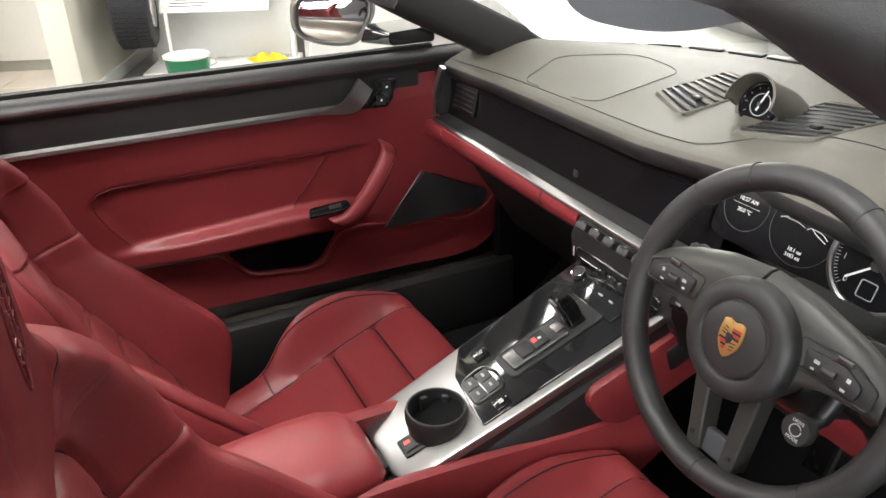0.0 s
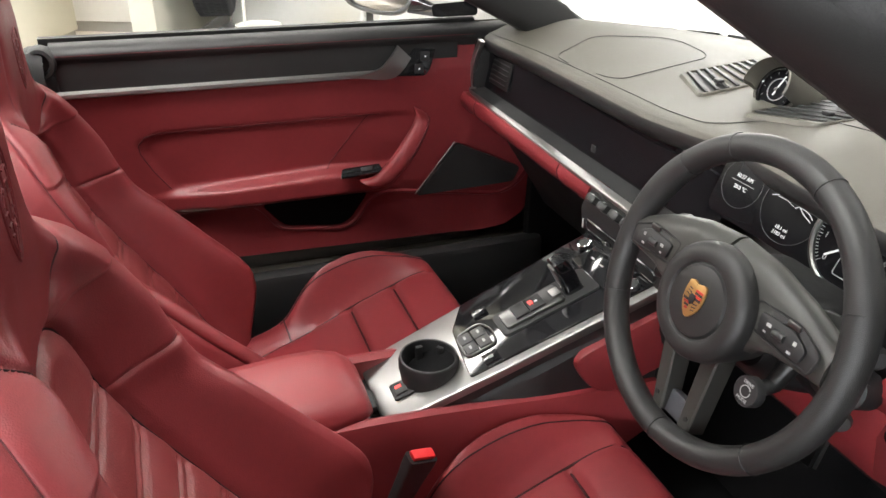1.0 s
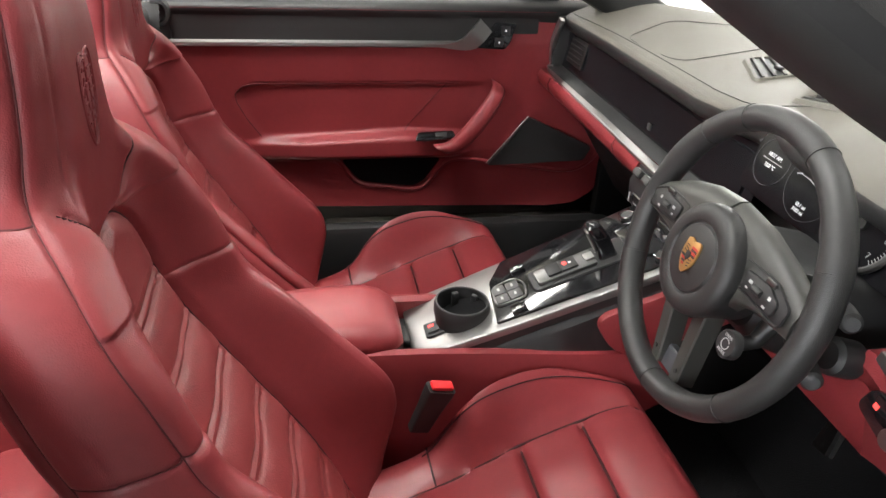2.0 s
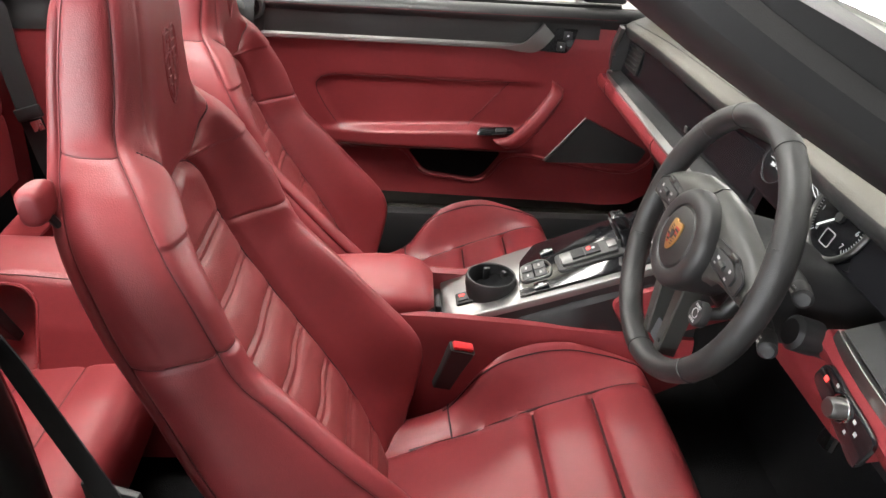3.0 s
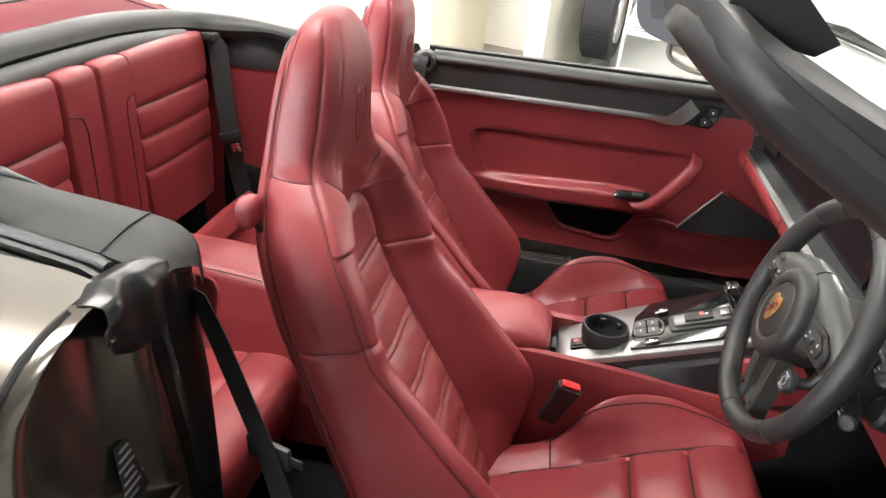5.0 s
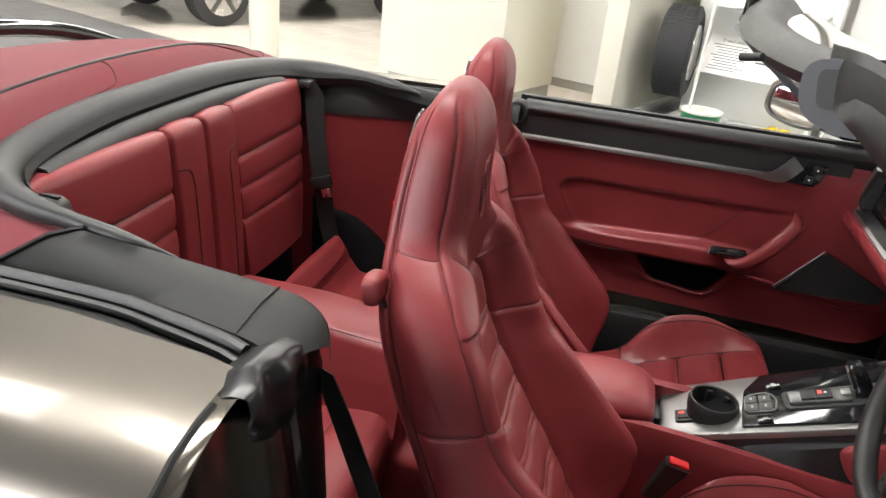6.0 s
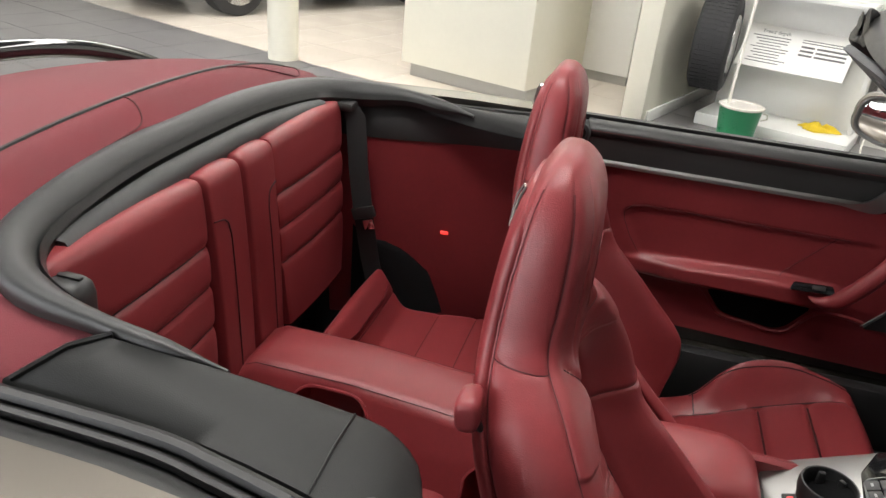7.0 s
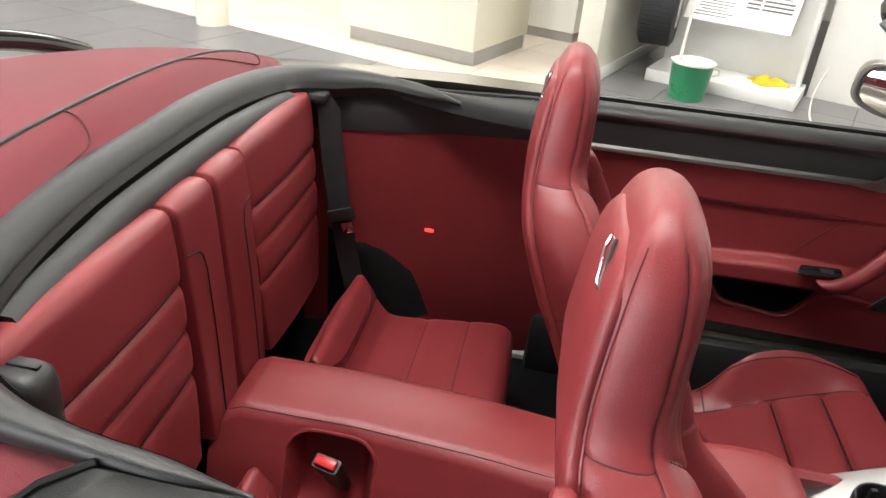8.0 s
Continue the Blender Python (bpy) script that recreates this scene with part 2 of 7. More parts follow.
class Pad:
    """An upholstered pad: cross sections along a spine in the x-z plane, with raised side bolsters and a sunken middle."""

    def __init__(self, spine, width, bolster, middle, thick, flip=1, stations=90, across=41, seams=(), ribs=None, crown=0.0, edge=0.86, close=1.0, groove=1.0):
        self.spine = spline(spine, stations)
        d = np.gradient(self.spine, axis=0)
        d /= np.linalg.norm(d, axis=1)[:, None]
        self.normal = np.stack([d[:, 1], -d[:, 0]], 1) * flip
        self.length = float(np.linalg.norm(np.diff(self.spine, axis=0), axis=1).sum())
        self.w, self.b, self.c, self.t = (curve_of(r) for r in (width, bolster, middle, thick))
        self.n, self.seams, self.ribs, self.crown, self.close, self.groove = stations, seams, ribs, crown, close, groove
        self.edge = curve_of(edge) if hasattr(edge, "__len__") else (lambda s: edge)
        k = np.linspace(-1, 1, across)
        self.vs = np.sign(k) * (1 - (1 - np.abs(k)) ** 1.35)

    def height(self, s, v):
        a, c = abs(v), self.c(s)
        w, b, t = self.w(s), self.b(s), self.t(s)
        n = b * smooth(c, min(c + 0.26, 0.93), a) + self.crown * (1 - a * a)
        if c > 0.03:
            n -= 0.006 * math.exp(-(((a - c) * w) / 0.0055) ** 2)
        if a < c or c <= 0.03:
            for q in self.seams:
                gap = (s - q) * self.length
                n -= self.groove * (0.008 * math.exp(-(gap / 0.005) ** 2) + 0.005 * math.exp(-(gap / 0.016) ** 2))
        if self.ribs and a < c:
            s0, s1, count = self.ribs
            if s0 < s < s1:
                k = ((s - s0) / (s1 - s0) * count) % 1.0
                n += (0.010 * (1 - abs(2 * k - 1) ** 3) - 0.004) * smooth(0, 0.05, min(s - s0, s1 - s)) * smooth(0, 0.12, c - a)
        rim = self.edge(s)
        if a > rim:
            e = (a - rim) / (1 - rim)
            slant = smooth(0.84, 0.7, rim)
            wedge = 0.30 * t * min(e / 0.72, 1) ** 1.3 + 0.52 * t * max(0, (e - 0.72) / 0.28) ** 1.25
            n -= slant * (b + wedge) + (1 - slant) * (b + 0.45 * t) * (1 - math.sqrt(max(0, 1 - e * e)))
        return n

    def at_x(self, x):
        """The station at which the spine reaches x."""
        k = int(np.argmax(self.spine[:, 0])) + 1
        return float(np.interp(x, self.spine[:k, 0], np.linspace(0, 1, self.n)[:k]))

    def point(self, s, v, lift=0.0):
        x = np.linspace(0, 1, self.n)
        px, pz = np.interp(s, x, self.spine[:, 0]), np.interp(s, x, self.spine[:, 1])
        nx, nz = np.interp(s, x, self.normal[:, 0]), np.interp(s, x, self.normal[:, 1])
        h = self.height(s, v) + lift
        return (px + nx * h, v * self.w(s), pz + nz * h)

    def back(self, s, v):
        x = np.linspace(0, 1, self.n)
        px, pz = np.interp(s, x, self.spine[:, 0]), np.interp(s, x, self.spine[:, 1])
        nx, nz = np.interp(s, x, self.normal[:, 0]), np.interp(s, x, self.normal[:, 1])
        slant = smooth(0.84, 0.7, self.edge(s))
        h = -self.t(s) * (1 - (0.55 - 0.37 * slant) * abs(v) ** 5)
        if s > self.close:
            # behind the rolled-over top the back runs straight to the spine's end
            a, k = self.back(self.close, v), (s - self.close) / (1 - self.close)
            b = self.point(1.0, v)
            return tuple(a[i] + (b[i] - a[i]) * k for i in range(3))
        return (px + nx * h, v * self.w(s), pz + nz * h)

    def pieces(self, region):
        """Meshes by the name that region(s, v, front) gives."""
        ss = np.linspace(0, 1, self.n)
        front = [[self.point(s, v) for v in self.vs] for s in ss]
        rear = [[self.back(s, v) for v in self.vs] for s in ss]
        out, index = {}, {}

        def vert(bm, key, co):
            d = index.setdefault(id(bm), {})
            if key not in d:
                d[key] = bm.verts.new(co)
            return d[key]

        m = len(self.vs)
        for grid, is_front in ((front, True), (rear, False)):
            for i in range(self.n - 1):
                for j in range(m - 1):
                    s, v = (ss[i] + ss[i + 1]) / 2, (self.vs[j] + self.vs[j + 1]) / 2
                    bm = out.setdefault(region(s, v, is_front), bmesh.new())
                    quad = [vert(bm, (is_front, a, b), grid[a][b]) for a, b in ((i, j), (i, j + 1), (i + 1, j + 1), (i + 1, j))]
                    bm.faces.new(quad if is_front else quad[::-1])
        for i in (0, self.n - 1):
            bm = out.setdefault(region(ss[i], 0, False), bmesh.new())
            for j in range(m - 1):
                quad = [vert(bm, ("cap", i, f, k), (front if f else rear)[i][k]) for f, k in ((1, j), (1, j + 1), (0, j + 1), (0, j))]
                bm.faces.new(quad if i else quad[::-1])
        for j in (0, m - 1):
            for i in range(self.n - 1):
                s = (ss[i] + ss[i + 1]) / 2
                bm = out.setdefault(region(s, self.vs[j], False), bmesh.new())
                quad = [vert(bm, ("side", f, a, j), (front if f else rear)[a][j]) for f, a in ((1, i), (1, i + 1), (0, i + 1), (0, i))]
                bm.faces.new(quad)
        return out

    def seam(self, v, s0, s1, r=0.0016, n=60, lift=0.0008):
        return tube([self.point(s, v(s) if callable(v) else v, lift) for s in np.linspace(s0, s1, n)], r, n=5)

    def cross_seam(self, s, v0, v1, r=0.0014, n=24, lift=0.0005):
        return tube([self.point(s, v, lift) for v in np.linspace(v0, v1, n)], r, n=5)



# ---- front seats ----
# half sections of the backrest from its foot to its crown: height, then (y, x) of the middle, the insert's edge,
# the bolster's crest, the front seam, the flank, the rear seam and the rear corner, and x of the rear
SECTIONS = [
    (0.270, -0.340, (0.100, -0.337), (0.162, -0.322), (0.192, -0.345), (0.204, -0.400), (0.196, -0.458), (0.165, -0.474), -0.478),
    (0.340, -0.366, (0.112, -0.362), (0.172, -0.312), (0.203, -0.327), (0.220, -0.400), (0.212, -0.476), (0.180, -0.494), -0.500),
    (0.400, -0.396, (0.124, -0.391), (0.177, -0.302), (0.207, -0.317), (0.228, -0.410), (0.220, -0.496), (0.188, -0.514), -0.520),
    (0.450, -0.422, (0.125, -0.416), (0.180, -0.300), (0.210, -0.315), (0.233, -0.420), (0.224, -0.512), (0.192, -0.532), -0.538),
    (0.500, -0.452, (0.123, -0.446), (0.180, -0.320), (0.211, -0.334), (0.236, -0.438), (0.227, -0.530), (0.194, -0.550), -0.556),
    (0.580, -0.503, (0.121, -0.497), (0.182, -0.392), (0.215, -0.404), (0.236, -0.490), (0.226, -0.564), (0.192, -0.584), -0.590),
    (0.650, -0.546, (0.119, -0.540), (0.180, -0.454), (0.213, -0.466), (0.230, -0.540), (0.217, -0.596), (0.184, -0.614), -0.620),
    (0.700, -0.571, (0.114, -0.566), (0.178, -0.500), (0.212, -0.511), (0.227, -0.572), (0.213, -0.618), (0.178, -0.636), -0.642),
    (0.745, -0.590, (0.106, -0.585), (0.174, -0.521), (0.211, -0.532), (0.224, -0.590), (0.206, -0.640), (0.170, -0.658), -0.664),
    (0.800, -0.609, (0.100, -0.600), (0.170, -0.541), (0.211, -0.553), (0.220, -0.612), (0.194, -0.662), (0.156, -0.680), -0.686),
    (0.850, -0.614, (0.094, -0.603), (0.154, -0.564), (0.201, -0.578), (0.206, -0.636), (0.177, -0.682), (0.138, -0.698), -0.703),
    (0.900, -0.613, (0.078, -0.609), (0.122, -0.588), (0.170, -0.606), (0.174, -0.654), (0.149, -0.694), (0.112, -0.708), -0.712),
    (0.945, -0.611, (0.062, -0.611), (0.094, -0.614), (0.127, -0.637), (0.132, -0.668), (0.122, -0.697), (0.092, -0.710), -0.714),
    (1.000, -0.610, (0.052, -0.611), (0.080, -0.617), (0.110, -0.636), (0.117, -0.664), (0.109, -0.694), (0.080, -0.706), -0.710),
    (1.050, -0.610, (0.048, -0.611), (0.075, -0.616), (0.101, -0.635), (0.107, -0.661), (0.099, -0.688), (0.074, -0.700), -0.704),
    (1.090, -0.613, (0.042, -0.614), (0.066, -0.619), (0.090, -0.637), (0.095, -0.659), (0.088, -0.682), (0.067, -0.693), -0.696),
    (1.120, -0.623, (0.034, -0.624), (0.053, -0.629), (0.073, -0.644), (0.077, -0.659), (0.072, -0.674), (0.055, -0.682), -0.685),
    (1.138, -0.638, (0.014, -0.638), (0.035, -0.641), (0.048, -0.650), (0.050, -0.658), (0.047, -0.666), (0.036, -0.671), -0.673),
    (1.144, -0.650, (0.006, -0.650), (0.014, -0.651), (0.019, -0.654), (0.020, -0.658), (0.019, -0.661), (0.014, -0.663), -0.664)]
JOINT, NECK, INSERT_TOP = 0.742, 0.934, 0.870


def insert_edge(z):
    """Half the insert's width at height z; it closes in a round arch at its top."""
    w = float(np.interp(z, [0.27, 0.40, 0.50, 0.65, 0.75, 0.79], [0.100, 0.124, 0.123, 0.119, 0.105, 0.097]))
    if z > 0.77:
        w = 0.1005 * math.sqrt(max(0.0, 1 - ((z - 0.77) / (INSERT_TOP - 0.77)) ** 2.2))
    return w


def neck_edge(z):
    """Half the width of the headrest's tongue between the shoulders."""
    return float(np.interp(z, [0.862, 0.874, 0.890, 0.910, NECK], [0.035, 0.060, 0.080, 0.100, 0.118]))


class Backrest:
    """A skin through the backrest's half sections, with a pleated insert, sewn shoulders and creased seams."""
    per = (30, 16, 14, 10, 10, 8, 5)

    def __init__(self):
        rows = np.array([[z, 0, a, *b, *c, *d, *e, *f, *g, 0, h] for z, a, b, c, d, e, f, g, h in SECTIONS])
        self.rows = spline(rows, 190)
        self.z = self.rows[:, 0]

    def row(self, z):
        return np.array([np.interp(z, self.z, self.rows[:, k]) for k in range(self.rows.shape[1])])

    def relief(self, y, z, k, along):
        """How far the skin lies out (+) or in (-) at y, z; along runs from 0 at the front seam to 1 at the rear seam."""
        d = 0.0
        if k < 3:
            c = insert_edge(z)
            slope = (insert_edge(z + 0.002) - insert_edge(z - 0.002)) / 0.004
            gap = (y - c) / math.sqrt(1 + slope * slope)
            if z < INSERT_TOP + 0.012 and c > 0:
                d -= 0.0075 * math.exp(-(gap / 0.0042) ** 2) + 0.003 * math.exp(-(gap / 0.012) ** 2)
            elif z < INSERT_TOP + 0.012:
                d -= 0.0075 * math.exp(-((z - INSERT_TOP) / 0.004) ** 2 - (y / 0.03) ** 2)
            if gap < 0 and z < INSERT_TOP:
                d += 0.006 * smooth(0, 0.035, -gap)
                g = (0.757 - z) / 0.067
                if -0.3 < g < 6.2:
                    near = abs(g - round(g)) * 0.067 if round(g) >= 0 else 1
                    fade = smooth(0, 0.014, -gap)
                    d -= fade * (0.0042 * math.exp(-((near - 0.0062) / 0.0024) ** 2) + 0.0045 * math.exp(-(near / 0.016) ** 2))
            if 0.860 < z < NECK + 0.02:
                n = neck_edge(z)
                tilt = (neck_edge(z + 0.002) - neck_edge(z - 0.002)) / 0.004
                gap = (y - n) / math.sqrt(1 + tilt * tilt)
                fade = 1 - smooth(NECK - 0.004, NECK + 0.014, z)
                d += fade * (0.0035 * smooth(-0.001, 0.022, gap) - 0.0042 * math.exp(-(gap / 0.0038) ** 2))
            if gap > 0 or z < INSERT_TOP:
                if y > insert_edge(z) + 0.004:
                    d += 0.0015 * smooth(JOINT + 0.001, JOINT - 0.010, z) * smooth(0.30, 0.45, z)
                    d -= 0.0026 * math.exp(-((z - JOINT) / 0.0026) ** 2)
        elif k < 5:
            d -= 0.0026 * math.exp(-((z - (JOINT - 0.024 * along)) / 0.0026) ** 2)
            d += 0.003 * smooth(JOINT, JOINT - 0.03, z + 0.024 * along) * math.sin(math.pi * along)
            d -= 0.0018 * math.exp(-((z - NECK) / 0.0028) ** 2)
            # gathers in the leather above the joint
            pull = math.exp(-((z - JOINT - 0.02) / 0.018) ** 2)
            d += 0.0014 * pull * math.sin(24 * along + 5 * z) * math.sin(math.pi * along)
        return d

    def half(self, z):
        r = self.row(z)
        p = np.array([(r[1 + 2 * k], r[2 + 2 * k]) for k in range(8)])
        q = np.vstack([p[1] * (-1, 1), p, p[-2] * (-1, 1)])
        out, seg, marks = [], [], []
        for k in range(7):
            a, b, c, d = q[k], q[k + 1], q[k + 2], q[k + 3]
            marks.append(len(out))
            for i in range(self.per[k]):
                t = i / self.per[k] if k < 2 else 0.5 - 0.5 * math.cos(math.pi * i / self.per[k])
                v = 0.5 * (2 * b + (c - a) * t + (2 * a - 5 * b + 4 * c - d) * t * t + (3 * b - a - 3 * c + d) * t ** 3)
                out.append((max(float(v[0]), 0.0), float(v[1])))
                seg.append(k)
        out.append((0.0, float(p[7][1])))
        seg.append(6)
        o = np.array(out)
        arc = np.concatenate([[0], np.cumsum(np.linalg.norm(np.diff(o, axis=0), axis=1))])
        tan = np.gradient(o, axis=0)
        tan /= np.maximum(np.linalg.norm(tan, axis=1), 1e-9)[:, None]
        nrm = np.stack([-tan[:, 1], tan[:, 0]], 1)
        nrm[0] = (0, 1)
        fade = smooth(1.14, 1.10, z)
        s3, s5, s2 = arc[marks[3]], arc[marks[5]], arc[marks[2]]
        res = []
        for i, (y, x) in enumerate(out):
            k = seg[i]
            along = float(np.clip((arc[i] - s3) / max(s5 - s3, 1e-6), 0, 1))
            d = self.relief(y, z, k, along) if k < 5 else 0.0
            d -= fade * (0.0030 * math.exp(-((arc[i] - s3) / 0.0030) ** 2) + 0.0018 * math.exp(-((arc[i] - s5) / 0.0030) ** 2))
            d += fade * 0.0016 * math.exp(-((arc[i] - s3 + 0.011) / 0.006) ** 2)
            if z > NECK:
                d -= fade * 0.0012 * math.exp(-((arc[i] - s2) / 0.003) ** 2)
            way = np.array((0.0, 1.0)) if k < 2 else nrm[i]
            res.append((x + way[1] * d, max(y + way[0] * d, 0.0) if i not in (0, len(out) - 1) else 0.0))
        self.marks = marks
        return res

    def on(self, z, k, side, lift=0.0004):
        """The skin at the k-th landmark."""
        h = self.half(z)
        x, y = h[self.marks[k]]
        xa, ya = h[self.marks[k] - 1]
        xb, yb = h[self.marks[k] + 1]
        n = Vector((-(yb - ya), xb - xa, 0)).normalized() * -lift
        return Vector((x + n.x, side * (y + n.y), z))

    def pieces(self):
        zs = np.concatenate([np.linspace(0.27, 1.09, 300), np.linspace(1.0935, 1.1438, 18)])
        grid = [self.half(z) for z in zs]
        cut = np.cumsum((0,) + self.per)
        out, index = {}, {}

        def vert(bm, key, co):
            d = index.setdefault(id(bm), {})
            if key not in d:
                d[key] = bm.verts.new(co)
            return d[key]

        for i in range(len(zs) - 1):
            z = (zs[i] + zs[i + 1]) / 2
            for j in range(len(grid[0]) - 1):
                k = int(np.searchsorted(cut, j, side="right")) - 1
                y = 0.25 * sum(grid[a][b][1] for a in (i, i + 1) for b in (j, j + 1))
                joint = JOINT if k < 3 else JOINT - 0.024 * (j - cut[3]) / (cut[5] - cut[3])
                for side in (1, -1):
                    if k >= 5:
                        name = "back_lining"
                    elif z > NECK or (k < 3 and z > INSERT_TOP - 0.008 and y < neck_edge(z) and y >= insert_edge(z)):
                        name = "headrest"
                    elif k < 3 and y < insert_edge(z):
                        name = "pleated_insert"
                    else:
                        name = ("upper_" if z > joint else "lower_") + ("bolster" if k < 3 else "flank") + ("_l" if side > 0 else "_r")
                    bm = out.setdefault(name, bmesh.new())
                    quad = [vert(bm, (a, b, side if 0 < b < len(grid[0]) - 1 else 0), (grid[a][b][0], side * grid[a][b][1], zs[a])) for a, b in ((i, j), (i, j + 1), (i + 1, j + 1), (i + 1, j))]
                    bm.faces.new(quad if side > 0 else quad[::-1])
        bm = out["headrest"]
        top = bm.verts.new((-0.657, 0, 1.1448))
        n = len(grid[0])
        loop = [(b, 1) for b in range(n)] + [(b, -1) for b in range(n - 2, 0, -1)]
        last = len(zs) - 1
        ring = [vert(bm, (last, b, s if 0 < b < n - 1 else 0), (grid[last][b][0], s * grid[last][b][1], zs[last])) for b, s in loop]
        for a, b in zip(ring, ring[1:] + ring[:1]):
            bm.faces.new((a, b, top))
        return out


def front_seat():
    """A sports seat in red leather with a built-in headrest, about its own centre line."""
    seat = thing("sports_chair", "red leather sports seat with pleated backrest and integrated headrest", "seat", "front seats")
    back = Backrest()
    for name, bm in back.pieces().items():
        plain = name[:-2] if name.endswith(("_l", "_r")) else name
        bmesh.ops.recalc_face_normals(bm, faces=bm.faces[:])
        part(plain, bm, RED_PERF if name == "pleated_insert" else RED, seat, "pleated red leather panel" if name == "pleated_insert" else "", sharp=80)
    for side in (-1, 1):
        part("stitched_seam", tube([back.on(z, 3, side) for z in np.linspace(0.30, 1.115, 120)], 0.0009, n=5), SHADED_THREAD, seat)
        part("stitched_seam", tube([back.on(z, 5, side) for z in np.linspace(0.30, 1.115, 100)], 0.0007, n=5), SHADED_THREAD, seat)
        # tongue of the headrest, from the insert's arch out to the shoulder
        line = []
        for z in np.linspace(0.866, NECK, 24):
            h = back.half(z)
            ys = [p[1] for p in h[:sum(back.per[:3])]]
            line.append(Vector((float(np.interp(neck_edge(z), ys, [p[0] for p in h[:len(ys)]])) + 0.0004, side * neck_edge(z), z)))
        part("stitched_seam", tube(line, 0.0011, n=5), DEEP_SEAM_SHADE, seat)
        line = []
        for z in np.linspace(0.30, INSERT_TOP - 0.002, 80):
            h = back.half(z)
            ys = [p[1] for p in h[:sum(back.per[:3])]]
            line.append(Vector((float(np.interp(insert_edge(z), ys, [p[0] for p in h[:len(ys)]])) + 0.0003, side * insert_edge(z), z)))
        part("stitched_seam", tube(line, 0.0013, n=5), DEEP_SEAM_SHADE, seat)
        for z0, drop, k0 in ((NECK, 0.0, 3), (JOINT, 0.024, 2)):
            line = []
            steps = range(sum(back.per[:k0]), sum(back.per[:5]) + 1)
            for j in steps:
                along = max(0.0, (j - sum(back.per[:3])) / (sum(back.per[:5]) - sum(back.per[:3])))
                x, y = back.half(z0 - drop * along)[j]
                line.append((x, side * (y + 0.0002), z0 - drop * along))
            part("stitched_seam", tube(line, 0.0009, n=5), SHADED_THREAD, seat)
    # rear shell, a separate padded panel behind the headrest and backrest
    rings = []
    for z in list(np.linspace(0.32, 1.06, 40)) + [1.072, 1.084, 1.094, 1.102, 1.108, 1.111]:
        r = back.row(z)
        k = math.sqrt(max(0.0, 1 - (max(0, z - 1.06) / 0.0515) ** 2)) if z > 1.06 else 1.0
        w, xa = (r[11] - 0.002) * (0.55 + 0.45 * k), r[12] - 0.002
        xb = r[16] - 0.001 - 0.004 * k
        rings.append([(xa + 0.02, -w * 0.8, z), (xa, -w, z), (xa - 0.006, -w * 1.005, z), ((xa + xb) / 2, -w * 0.985, z), (xb + 0.006, -w * 0.93, z), (xb + 0.001, -w * 0.78, z), (xb - 0.002, 0, z), (xb + 0.001, w * 0.78, z), (xb + 0.006, w * 0.93, z), ((xa + xb) / 2, w * 0.985, z), (xa - 0.006, w * 1.005, z), (xa, w, z), (xa + 0.02, w * 0.8, z)])
    part("rear_shell", loft(rings), RED, seat, "red leather rear panel", sharp=70)
    # shield pressed into the headrest
    crest = bmesh.new()
    outline = [(-0.021, 0.036), (-0.011, 0.041), (0, 0.037), (0.011, 0.041), (0.021, 0.036), (0.0235, 0.005), (0.017, -0.028), (0, -0.048), (-0.017, -0.028), (-0.0235, 0.005)]

    def where(x, y):
        return Vector((back.row(1.000 + y)[2] + 0.0002, x, 1.000 + y))

    tube([where(*p) for p in spline(outline + outline[:1], 60)[:-1]], 0.0013, crest, n=6, closed=True)
    tube([where(x * 0.84, y * 0.86) for x, y in spline(outline + outline[:1], 60)[:-1]], 0.0010, crest, n=6, closed=True)
    inner = [(x * 0.30, y * 0.30) for x, y in outline]
    tube([where(*p) for p in spline(inner + inner[:1], 30)[:-1]], 0.0010, crest, n=6, closed=True)
    tube([where(0, 0.034), where(0, 0.012)], 0.0012, crest, n=5)
    tube([where(0, -0.014), where(0, -0.042)], 0.0012, crest, n=5)
    for sx, sy in ((1, 1), (-1, -1)):
        for k in range(3):
            y = sy * (0.004 + 0.010 * k)
            w = 0.018 if sy > 0 else 0.017 - 0.004 * k
            tube([where(sx * 0.004, y), where(sx * w, y)], 0.0012, crest, n=5)
    for sx, sy in ((-1, 1), (1, -1)):
        for k in range(3):
            y = sy * (0.006 + 0.009 * k)
            tube([where(sx * (0.005 + 0.011 * t), y + 0.003 * math.sin(5 * t)) for t in np.linspace(0, 1 - 0.2 * k, 6)], 0.0011, crest, n=5)
    part("embossed_shield", crest, RED, seat, "shield shape pressed into red leather")
    return seat, back


